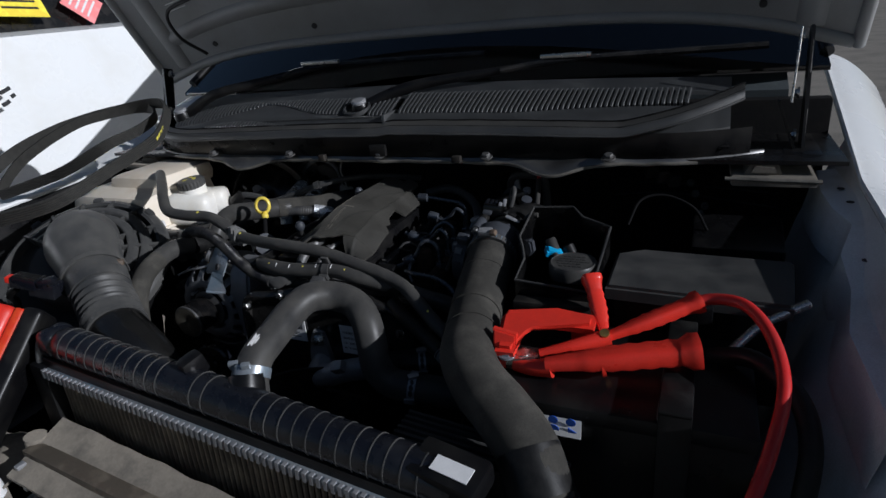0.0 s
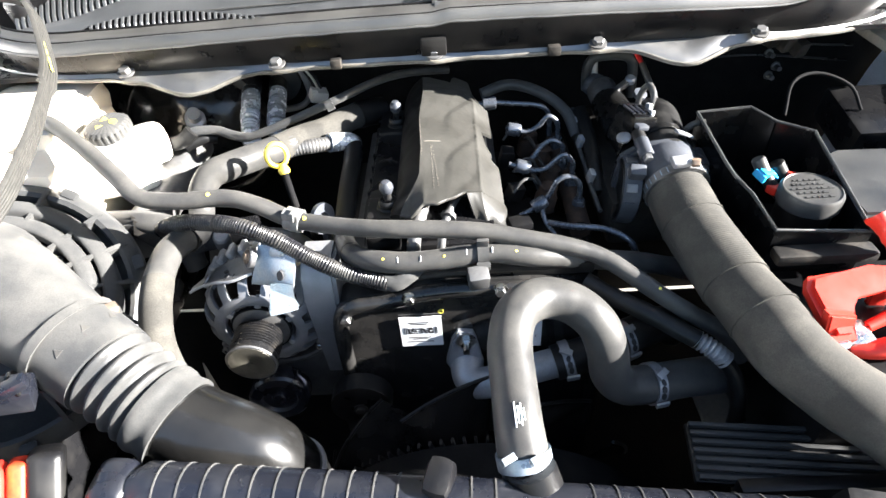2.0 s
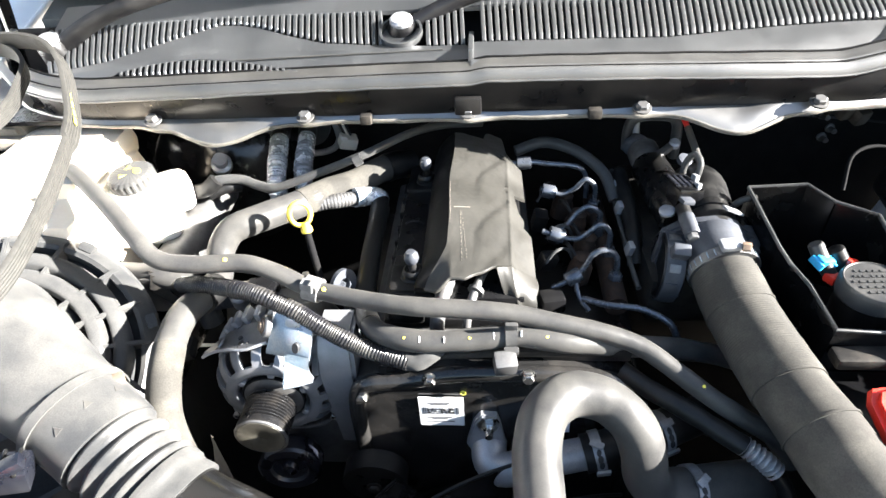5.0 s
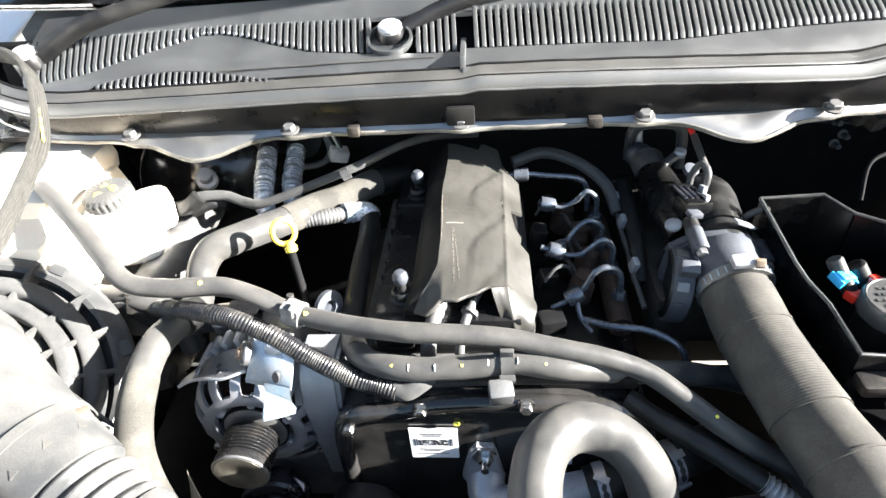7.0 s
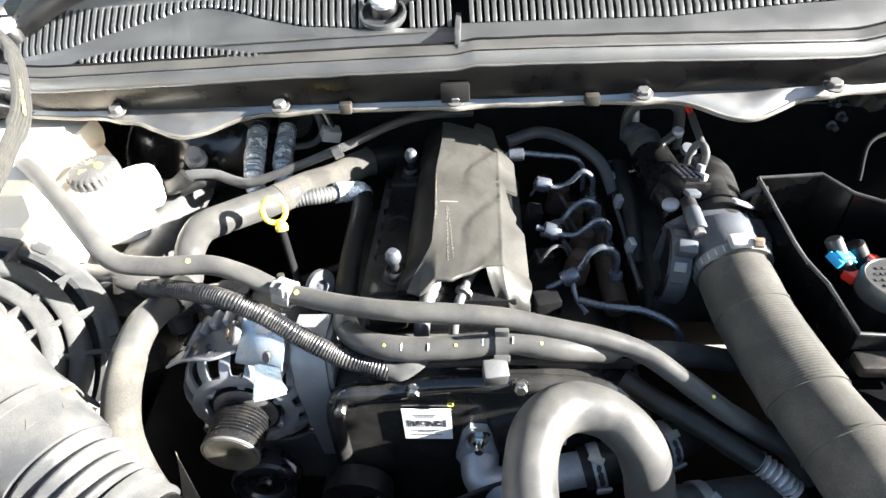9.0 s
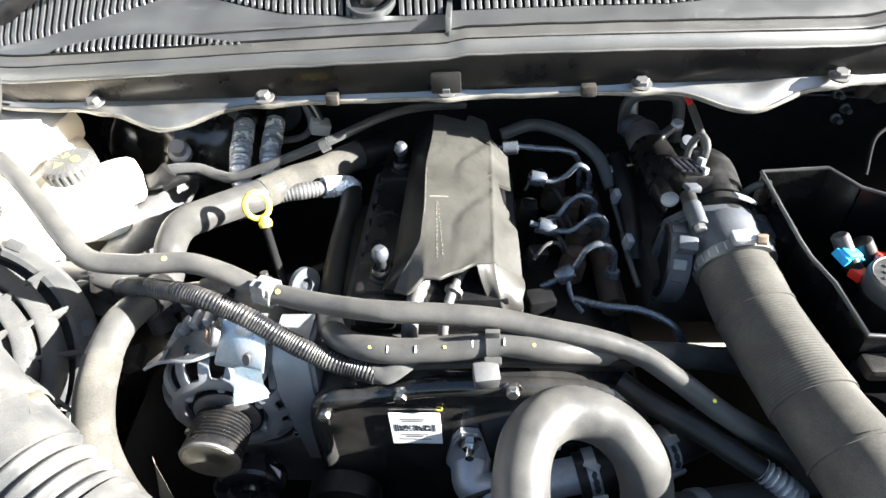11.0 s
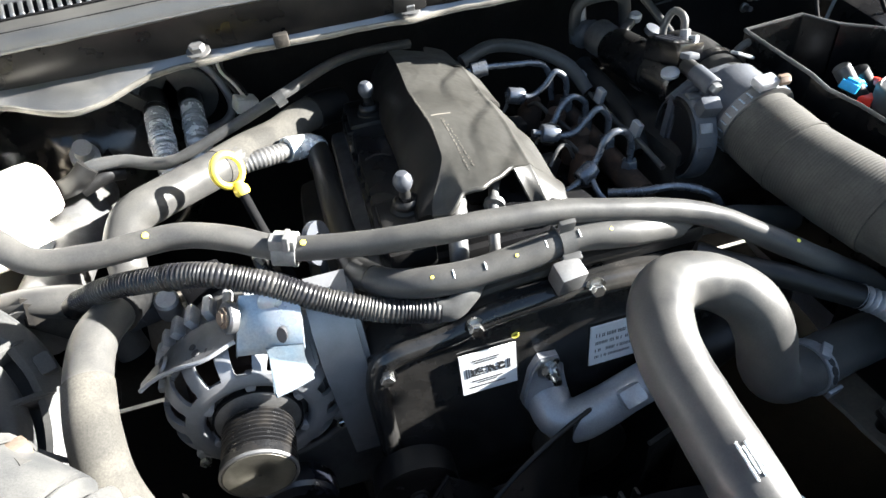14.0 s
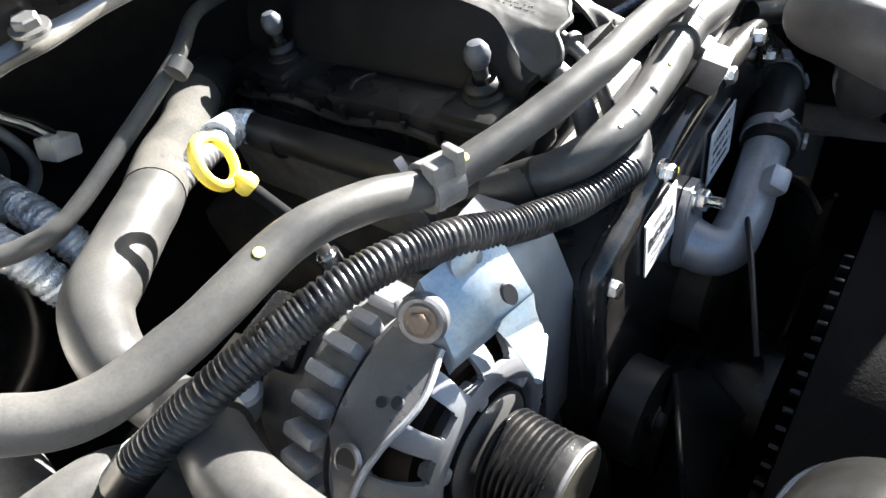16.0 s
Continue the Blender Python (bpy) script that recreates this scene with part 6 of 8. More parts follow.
def make_throttle():
    t = thing("throttle_body", "cast throttle body with black actuator motor and bolts", "throttle body", (0.24, 0.84, 0.97))
    part("bore", lathe([(0.032, -0.010), (0.0335, -0.006), (0.0335, 0.008), (0.0345, 0.012), (0.0355, 0.024), (0.033, 0.029), (0, 0.029)], axis_pose((0.264, 0.802, 0.993), (-0.1, 1, 0.12)), 44), M_CASTGREY, t, "grey cast bore")
    part("flange", plate([(-0.046, -0.026), (-0.030, -0.036), (0.036, -0.034), (0.046, -0.014), (0.056, 0.000), (0.054, 0.012), (0.040, 0.016), (0.026, 0.028), (0.006, 0.032), (-0.022, 0.028), (-0.040, 0.016)], 0.012, pose(0.258, 0.838, 0.986, 90, 0, -5) @ Matrix.Diagonal((1.12, 1.25, 1, 1)), 0.003), M_CASTGREY, t)
    for (x, y, z) in ((0.236, 0.822, 1.020), (0.304, 0.826, 0.998)):
        d = Vector((0.02, -0.95, -0.12)).normalized()
        m = axis_pose(Vector((x, y, z)) - d * 0.018, d)
        part("bolt_sleeve", lathe([(0.0, 0), (0.0085, 0), (0.0085, 0.026), (0.0075, 0.028), (0.0, 0.028)], m, 20), M_CASTGREY, t)
        part("bolt", hexnut(m @ Vector((0, 0, 0.028)), d, 0.0058, 0.006, False), M_ALU_DARK, t, "dull bolt head")
        part("bolt_root", lathe([(0.0, -0.016), (0.0075, -0.016), (0.0075, 0.0), (0, 0.0)], m, 16), M_BLACKMETAL, t)
    # round gear housing facing the injectors
    mc = axis_pose((0.231, 0.818, 0.970), (-0.985, 0.10, 0.10)) @ Matrix.Diagonal((1.15, 1.15, 1.0, 1))
    g = part("gear_cap", lathe([(0, 0), (0.031, 0), (0.0325, 0.002), (0.0325, 0.020), (0.030, 0.0235), (0.026, 0.0235), (0.024, 0.021), (0, 0.020)], mc, 40), M_PLASTIC, t, "dark round gear cap")
    part("cap_ring", lathe([(0.0326, 0.003), (0.0345, 0.003), (0.0350, 0.006), (0.0350, 0.019), (0.0335, 0.022), (0.0326, 0.022), (0.0326, 0.003)], mc, 48), M_CASTGREY, g, "pale segmented rim")
    for k in range(7):
        part("cap_clip", box((0.0022, 0.008 if k % 2 else 0.003, 0.012), mc @ pose(0, 0, 0, 0, 0, 10 + 26 * k) @ pose(0.0352, 0, 0.014), 0.0008), M_ALU_DARK if k % 2 else M_CASTGREY, g)
    part("cap_lug", box((0.016, 0.012, 0.018), mc @ pose(0, 0, 0, 0, 0, 60) @ pose(0.038, 0, 0.011), 0.003), M_CASTGREY, g)
    part("actuator", lathe([(0, 0), (0.021, 0), (0.023, 0.004), (0.023, 0.120), (0.019, 0.128), (0, 0.130)], axis_pose((0.240, 0.860, 0.999), (-0.08, 1, 0.0)), 32), M_TRAY, t, "black actuator barrel")
    part("actuator_ring", lathe([(0.0, 0), (0.0245, 0), (0.0245, 0.014), (0, 0.014)], axis_pose((0.236, 0.905, 0.999), (-0.08, 1, 0.0)), 28), M_BLACKMETAL, t)
    part("screw_head", lathe([(0.0085, 0), (0.0085, 0.003), (0.006, 0.0045), (0, 0.005)], axis_pose((0.220, 0.856, 1.018), (-0.2, -0.2, 1)), 20), M_ALU, t, "pale capped screw")
    c = part("connector", box((0.030, 0.048, 0.022), pose(0.240, 0.886, 1.027, -6, 10, 10), 0.003), M_TRAY, t, "black plug connector")
    for k in range(4):
        part("connector_rib", box((0.0045, 0.030, 0.003), pose(0.230 + 0.0068 * k, 0.886 + 0.001 * k, 1.0395 - 0.0012 * k, -6, 10, 10), 0.001), M_TANKBLACK, c)
    part("connector_lock", box((0.014, 0.022, 0.006), pose(0.238, 0.862, 1.031, -6, 10, 12), 0.002), M_CASTGREY, c, "grey lock plate")
    for k, (x, y, z) in enumerate(((0.254, 0.876, 1.036), (0.256, 0.893, 1.036))):
        part("prong", box((0.005, 0.010, 0.012), pose(x, y, z, -15, 10, 10), 0.0015), M_ALU, c)
    part("cable_loop", tube([(0.262, 0.905, 1.025), (0.266, 0.912, 1.045), (0.262, 0.925, 1.050), (0.256, 0.930, 1.036), (0.254, 0.928, 1.020)], 0.0038, 10), M_PLASTIC_DUSTY, t)
    part("lever", box((0.060, 0.010, 0.008), pose(0.243, 0.985, 1.017, 0, -8, 42), 0.003), M_ALU_DARK, t, "dark linkage lever")
    part("lever_end", lathe([(0.0, 0), (0.007, 0), (0.007, 0.006), (0.005, 0.008), (0, 0.008)], axis_pose((0.262, 1.000, 1.020), (0, -0.4, 1)), 18), M_ALU, t, "pale lever end")
    part("lever_end", lathe([(0.0, 0), (0.009, 0), (0.009, 0.006), (0, 0.008)], axis_pose((0.268, 0.972, 1.012), (0.3, -0.4, 1)), 18), M_CASTGREY, t)
    part("valve", lathe([(0, 0), (0.018, 0), (0.020, 0.006), (0.020, 0.030), (0.014, 0.036), (0, 0.036)], axis_pose((0.231, 0.990, 0.999), (-0.05, 1, 0.05)), 24), M_ALU_DARK, t)
    part("spring_end", tube([(0.229, 1.020, 1.000), (0.226, 1.035, 1.000), (0.224, 1.055, 0.992)], lambda d, L: 0.014 + 0.002 * math.cos(2 * math.pi * d / 0.007), 18, 0.0012), M_CASTGREY, t, "ribbed metal sleeve")
    part("pale_plug", lathe([(0.006, -0.016), (0.0075, -0.012), (0.0075, 0.016), (0.005, 0.019), (0, 0.019)], axis_pose((0.2245, 1.062, 1.012), (-0.1, 0, 1)), 16), M_ALU, t, "pale grey plug")
    part("air_pipe", tube([(0.266, 0.832, 0.997), (0.270, 0.862, 1.000), (0.276, 0.900, 1.000), (0.284, 0.94, 0.992), (0.288, 0.98, 0.97), (0.29, 1.01, 0.93)], 0.028, 24, 0.006), M_RUBBER_CLEAN, t, "black rubber air pipe")
    part("pipe_ring", band((0.270, 0.862, 1.000), (0.12, 1, 0.02), 0.0285, 0.010, 0.0018), M_GLOSS, t)
    part("pale_tab", box((0.022, 0.010, 0.003), pose(0.284, 0.842, 1.0285, -8, 25, 5), 0.001), M_ALU, t, "pale metal tab")
    part("egr_pipe", tube([(0.216, 1.055, 0.985), (0.215, 1.056, 1.012), (0.219, 1.056, 1.027), (0.231, 1.056, 1.034), (0.262, 1.056, 1.034), (0.276, 1.056, 1.027), (0.281, 1.056, 1.012), (0.283, 1.056, 0.97)], 0.0072, 14), M_PLASTIC_DUSTY, t, "arched grey pipe")
    part("wire_tip", tube([(0.276, 1.03, 1.045), (0.2795, 1.015, 1.0375)], 0.0036, 10), M_REDRUBBER, t, "red sheathed wire")
    part("wire", tube([(0.2795, 1.015, 1.0375), (0.288, 0.965, 1.01), (0.29, 0.94, 0.99)], 0.0044, 10), M_RUBBER, t)
    part("support", span((0.20, 0.80, 0.90), (0.30, 1.05, 0.965), 0.01), M_GRIME, t)
    part("side_hose", tube([(0.195, 0.99, 0.985), (0.198, 0.93, 0.975), (0.196, 0.88, 0.965), (0.196, 0.85, 0.945)], 0.010, 14), M_RUBBER_CLEAN, t)
    part("back_hose", tube([(0.06, 1.02, 1.005), (0.10, 1.03, 1.012), (0.14, 1.015, 1.006), (0.172, 0.985, 0.992), (0.185, 0.95, 0.97)], 0.0075, 12), M_PLASTIC_DUSTY, t)


def make_dipstick():
    d = thing("dipstick", "yellow ring-handled oil dipstick in its steel tube", "dipstick", (-0.17, 0.82, 0.95))
    c = Vector((-0.193, 0.852, 1.0245))
    n = Vector((0.42, -0.87, 0.24)).normalized()
    m = axis_pose(c, n)
    ring = bmesh.new()
    pts = [m @ Vector((0.0120 * math.cos(a), 0.0138 * math.sin(a), 0)) for a in np.linspace(0, 2 * math.pi, 33)]
    tube(pts, 0.0030, 10, 0.003, ring, squash=1.2)
    part("ring_handle", ring, M_YELLOW, d, "yellow plastic ring handle")
    low = Vector((-0.188, 0.848, 1.010))
    part("stem", lathe([(0.0055, 0.0), (0.0068, 0.002), (0.0068, 0.006), (0.005, 0.009), (0.0045, 0.012), (0, 0.012)], axis_pose(Vector((-0.186, 0.844, 1.003)), low - Vector((-0.180, 0.832, 0.982))), 16), M_YELLOW, d)
    part("guide_tube", tube([(-0.187, 0.845, 1.005), (-0.178, 0.826, 0.972), (-0.168, 0.808, 0.94), (-0.155, 0.79, 0.90)], 0.0042, 12), M_INSULATION, d)
    b = thing("lifting_eye", "steel lifting eye plate standing beside the engine", "bracket", (-0.13, 0.775, 0.96))
    part("eye_ring", lathe([(0.008, -0.0025), (0.018, -0.0025), (0.018, 0.0025), (0.008, 0.0025), (0.008, -0.0025)], axis_pose((-0.134, 0.775, 0.985), (0.85, -0.50, 0.15)), 28), M_CASTGREY, b)
    part("shank", span((-0.137, 0.768, 0.90), (-0.131, 0.784, 0.972), 0.001), M_CASTGREY, b)


make_alternator()
make_hoses()
make_throttle()
make_dipstick()


# ---- left of the bay ----
def make_brake_reservoir():
    r = thing("brake_fluid_reservoir", "milky white brake fluid reservoir with black screw cap", "reservoir", (-0.39, 0.90, 0.96))
    part("body", box((0.092, 0.090, 0.066), pose(-0.418, 0.905, 0.996, 0, 6, 22), 0.024, segs=4), M_RESERVOIR, r)
    part("side_lobe", box((0.052, 0.052, 0.050), pose(-0.392, 0.940, 1.000, 0, 0, 30), 0.020, segs=3), M_RESERVOIR, r)
    part("neck", lathe([(0.026, 0.0), (0.026, 0.020), (0.0, 0.020)], axis_pose((-0.410, 0.905, 1.022), (-0.06, -0.10, 1)), 32), M_RESERVOIR, r)
    m = axis_pose((-0.4105, 0.903, 1.038), (-0.06, -0.10, 1))
    bm = lathe([(0.0255, 0.0), (0.0262, 0.002), (0.0262, 0.013), (0.0235, 0.0165), (0, 0.017)], m, 96)
    inv = m.inverted()
    for v in bm.verts:
        q = inv @ v.co
        if 0.001 < q.z < 0.0135 and math.hypot(q.x, q.y) > 0.026 and round(math.degrees(math.atan2(q.y, q.x)) / 3.75) % 4 < 2:
            v.co = m @ Vector((q.x * 1.07, q.y * 1.07, q.z))
    cap = part("cap", bm, M_PLASTIC_DUSTY, r, "grey-black ribbed screw cap")
    for x, y, w, h, rot, sg in ((-0.009, 0.006, 0.011, 0.011, 20, 3), (0.007, 0.007, 0.014, 0.009, -10, 14), (-0.002, -0.009, 0.012, 0.009, 50, 3)):
        part("print_patch", lathe([(0.5, 0), (0.5, 0.0005), (0, 0.0006)], m @ pose(x, y, 0.0168, 0, 0, rot) @ Matrix.Diagonal((w, h, 1, 1)), sg), M_YELLOWPAINT, cap, "yellow warning print")
    part("master_cylinder", tube([(-0.375, 0.80, 0.945), (-0.372, 0.90, 0.945), (-0.370, 1.02, 0.95)], 0.026, 24, 0.01), M_ALU_DARK, r, "cast master cylinder")
    part("outlet", tube([(-0.352, 0.955, 0.985), (-0.33, 0.965, 0.99), (-0.315, 0.975, 0.985)], 0.008, 12), M_RUBBER_CLEAN, r)


def make_booster():
    b = thing("brake_booster", "round black vacuum brake booster on firewall", "brake booster", (-0.375, 1.06, 0.95))
    part("shell", lathe([(0, 0), (0.10, 0.0), (0.115, 0.012), (0.118, 0.03), (0.110, 0.036), (0.100, 0.055), (0.060, 0.075), (0.03, 0.085), (0, 0.086)], axis_pose((-0.375, 1.10, 0.945), (0, -1, 0)), 48), M_GLOSS, b)
    part("rim", lathe([(0.110, 0.026), (0.122, 0.027), (0.122, 0.033), (0.110, 0.036)], axis_pose((-0.375, 1.10, 0.945), (0, -1, 0)), 48), M_BLACKMETAL, b)
    part("check_valve", lathe([(0.014, 0), (0.014, 0.012), (0.009, 0.014), (0.009, 0.03), (0, 0.03)], axis_pose((-0.345, 1.005, 1.00), (0.3, -0.6, 0.7)), 18), M_ALU, b, "grey valve fitting")
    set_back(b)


def make_expansion_tank():
    t = thing("coolant_tank", "beige white coolant expansion tank beside the fender", "coolant tank", (-0.56, 0.85, 0.92))
    def rounded(lo, hi, bev):
        return span(lo, hi, bev)
    part("tank", rounded((-0.66, 0.805, 0.90), (-0.44, 1.00, 1.045), 0.03), M_TANK, t)
    part("upper_tank", rounded((-0.60, 0.86, 1.02), (-0.455, 1.02, 1.068), 0.022), M_TANK, t)
    part("seam", rounded((-0.668, 0.797, 0.968), (-0.432, 1.008, 0.974), 0.002), M_TANK, t)
    part("nipple", tube([(-0.50, 0.900, 1.040), (-0.50, 0.905, 1.055), (-0.475, 0.886, 1.064)], 0.0085, 14), M_TANK, t)
    part("clip_tab", box((0.016, 0.010, 0.014), pose(-0.430, 0.822, 0.985, 20, 0, 25), 0.003), M_LABEL, t, "pale spring clip tab")
    part("lower_hose", tube([(-0.445, 0.83, 0.955), (-0.40, 0.82, 0.962), (-0.36, 0.812, 0.965), (-0.325, 0.81, 0.95), (-0.315, 0.80, 0.90)], 0.014, 18), M_RUBBER, t, "short grey outlet hose")
    part("spring_clip", band((-0.428, 0.826, 0.958), (1, -0.15, 0.1), 0.0146, 0.010, 0.0014), M_STEEL, t)
    part("bracket", plate([(0, 0), (0.10, 0.0), (0.13, 0.03), (0.05, 0.05), (0, 0.03)], 0.003, pose(-0.60, 1.015, 1.05, 20, 0, -10)), M_BROWNPAINT, t, "rusty brown bracket")


def make_airbox():
    a = thing("air_cleaner", "round black air cleaner with slotted lid and duct dome", "air cleaner", (-0.44, 0.66, 0.9))
    n = Vector((0.2907, -0.5757, 1)).normalized()
    c = Vector((-0.4772, 0.6730, 0.9611))
    u = (Vector((1, 0, 0)) - n * n.x).normalized()
    v = n.cross(u)
    m = Matrix(((u.x, v.x, n.x, c.x), (u.y, v.y, n.y, c.y), (u.z, v.z, n.z, c.z), (0, 0, 0, 1)))
    part("bowl", lathe([(0, -0.18), (0.115, -0.18), (0.142, -0.03), (0.153, -0.026), (0.153, -0.016), (0.138, -0.016), (0.136, -0.034), (0.0, -0.034)], m, 64), M_PLASTIC, a)
    part("rim", lathe([(0.134, -0.016), (0.154, -0.020), (0.1555, -0.014), (0.152, -0.006), (0.141, 0.002), (0.136, 0.000), (0.134, -0.016)], m, 80), M_PLASTIC_DUSTY, a, "pale worn outer rim")
    for k in range(8):
        part("rim_tooth", box((0.012, 0.018, 0.012), m @ pose(0, 0, 0, 0, 0, 24 + 45 * k) @ pose(0.150, 0, -0.004), 0.004), M_PLASTIC_DUSTY, a)
    tips = [15.5, 34.0, 52.5, 77.5, 101, 124, 147, 170, -6, -28, -50]
    for an in tips:
        part("spoke", plate([(0.060, -0.016), (0.136, -0.016), (0.149, -0.002), (0.145, 0.003), (0.085, 0.019), (0.060, 0.023)], 0.0045, m @ pose(0, 0, 0, 0, 0, an) @ pose(0, 0.002, 0, 90, 0, 0), 0.0012), M_PLASTIC_DUSTY, a)
    # two thick arc slats between each pair of spokes
    order = sorted(tips)
    for a0, a1 in zip(order, order[1:]):
        for r, h in ((0.0990, 0.012), (0.1195, 0.006)):
            def slat(p, q, r=r, h=h):
                w, t = radians(a0 + (a1 - a0) * p), 2 * q - 1
                return m @ Vector(((r + 0.0082 * t) * math.cos(w), (r + 0.0082 * t) * math.sin(w), h + 0.004 - 0.0035 * t - 0.0035 * t ** 4))
            part("arc_slat", sheet(slat, 8, 8, 0.009), M_PLASTIC_DUSTY, a)
    part("inner_cone", lathe([(0, 0.02), (0.075, 0.02), (0.086, 0.004), (0.087, -0.016), (0, -0.016)], m, 48), M_PLASTIC_DUSTY, a)
    duct = [(-0.482, 0.712, 0.965), (-0.474, 0.696, 0.995), (-0.450, 0.672, 1.003), (-0.410, 0.648, 0.995), (-0.372, 0.626, 0.984), (-0.343, 0.608, 0.972)]
    part("duct_dome", tube(duct, lambda d, L: 0.028 + 0.029 * min(1, d / 0.035) ** 0.5 - 0.013 * max(0, (d / L - 0.45)) / 0.55, 36, 0.004), M_PLASTIC_DUSTY, a, "dusty moulded duct dome")
    for k in range(3):
        q = Vector((-0.36 + 0.012 * k, 0.63 - 0.05 * (k - 1), 0.985))
        part("gusset", plate([(0, 0), (0.05, 0), (0, 0.022)], 0.003, Matrix.Translation((-0.352 + 0.004 * k, 0.672 - 0.022 * k, 0.958)) @ pose(0, 0, 0, 90, 0, -25)), M_PLASTIC_DUSTY, a)
    s = thing("air_mass_sensor", "black sensor plug with red lock tab on duct", "sensor", (-0.38, 0.53, 0.98))
    part("housing", box((0.040, 0.026, 0.024), pose(-0.372, 0.548, 0.986, 0, 15, 20), 0.003), M_TANKBLACK, s)
    part("plug", box((0.040, 0.020, 0.018), pose(-0.393, 0.535, 1.000, 0, 15, 20), 0.003), M_TANKBLACK, s)
    for k in range(4):
        part("plug_rib", box((0.034, 0.0022, 0.004), pose(-0.393, 0.535, 1.000, 0, 15, 20) @ pose(0.002, -0.0075 + 0.005 * k, 0.010), 0.0008), M_GLOSS, s)
    for k in range(3):
        part("housing_rib", box((0.003, 0.027, 0.004), pose(-0.372, 0.548, 0.986, 0, 15, 20) @ pose(-0.010 + 0.011 * k, 0, 0.0125), 0.001), M_GLOSS, s)
    part("plug", box((0.026, 0.014, 0.010), pose(-0.360, 0.545, 1.000, 0, -10, 30), 0.003), M_TANKBLACK, s)
    part("lock_tab", box((0.010, 0.014, 0.010), pose(-0.412, 0.526, 1.008, 0, 15, 20), 0.002), M_RED, s, "red lock tab")
    part("cable", tube([(-0.41, 0.53, 0.992), (-0.44, 0.53, 0.975), (-0.47, 0.55, 0.95), (-0.50, 0.56, 0.90)], 0.006, 10), M_RUBBER_CLEAN, s)
    d = thing("intake_duct", "rubber bellows joined to shiny black intake elbow", "intake duct", (-0.25, 0.555, 0.9))
    bel = [(-0.345, 0.610, 0.973), (-0.315, 0.592, 0.962), (-0.285, 0.575, 0.949), (-0.256, 0.558, 0.936)]
    part("collar", tube([(-0.356, 0.616, 0.977), (-0.330, 0.601, 0.968), (-0.312, 0.590, 0.9605)], lambda d_, L: 0.0470 - 0.002 * d_ / L + 0.0018 * math.exp(-((d_ - 0.006) / 0.004) ** 2), 36, 0.002), M_PLASTIC_DUSTY, d)
    for w in (48, 84, 120):
        part("raised_arrow", lathe([(0.0052, 0), (0.0046, 0.0012), (0, 0.0012)], axis_pose((-0.332, 0.602, 0.9685), (0.85, -0.5, -0.36)) @ pose(0, 0, 0, 0, 0, w) @ pose(0.0452, 0, 0, 0, 90, 0), 3), M_RUBBER, d)
    part("clamp", band((-0.350, 0.6125, 0.975), (0.85, -0.5, -0.36), 0.0490, 0.009, 0.0015), M_PLASTIC_DUSTY, d)
    part("clamp_screw", box((0.024, 0.012, 0.010), pose(-0.320, 0.633, 0.996, 0, 10, 40), 0.003), M_BRONZE, d, "rusty clamp screw")
    part("bellows", tube(bel, lambda d_, L: 0.0405 + 0.0034 * math.cos(2 * math.pi * d_ / 0.0150), 40, 0.0014), M_PLASTIC_DUSTY, d, "dusty ribbed bellows")
    part("cuff", tube([(-0.266, 0.563, 0.941), (-0.243, 0.551, 0.930)], lambda d_, L: 0.0432 + 0.001 * math.sin(d_ * 300), 36, 0.003), M_PLASTIC_DUSTY, d)
    part("mouth_ring", lathe([(0.036, -0.003), (0.0395, -0.003), (0.0400, 0.0), (0.0395, 0.003), (0.036, 0.003), (0.036, -0.003)], axis_pose((-0.1545, 0.529, 0.866), (0.30, 0.0, -1)) @ Matrix.Diagonal((1.04, 1.04, 1, 1)), 40), M_ALU, d, "bright clamp ring")
    part("elbow", tube([(-0.248, 0.553, 0.932), (-0.222, 0.543, 0.926), (-0.194, 0.535, 0.918), (-0.168, 0.530, 0.899), (-0.153, 0.529, 0.862), (-0.150, 0.53, 0.80)], lambda d_, L: 0.0400 - 0.003 * d_ / L, 36, 0.004), M_ELBOW, d, "glossy black plastic elbow")
    part("end_clamp", band((-0.1575, 0.529, 0.825), (0.1, 0.02, -1), 0.0385, 0.012, 0.0015), M_STEEL, d)


def strip(pts, width, thick, m_side):
    """A flat belt along pts; m_side gives its width's direction."""
    bm = bmesh.new()
    path = spline(pts, 0.008)
    rows = []
    ribs = 6
    prof = [(-1.0, -1.0), (1.0, -1.0)]
    for k in range(ribs):
        x = 1.0 - 2.0 * k / ribs
        prof += [(x, 0.2), (x - 0.5 / ribs, 1.0), (x - 1.5 / ribs, 1.0)]
    prof.append((-1.0, 0.2))
    for i, q in enumerate(path):
        t = (path[min(i + 1, len(path) - 1)] - path[max(i - 1, 0)]).normalized()
        w = m_side(i / (len(path) - 1))
        w = (w - t * w.dot(t)).normalized()
        n = t.cross(w)
        rows.append([bm.verts.new(q + w * sx * width / 2 + n * sn * thick / 2) for sx, sn in prof])
    m = len(prof)
    for a, b in zip(rows, rows[1:]):
        for k in range(m):
            bm.faces.new((a[k], a[(k + 1) % m], b[(k + 1) % m], b[k]))
    bm.faces.new(rows[0][::-1])
    bm.faces.new(rows[-1])
    return bm


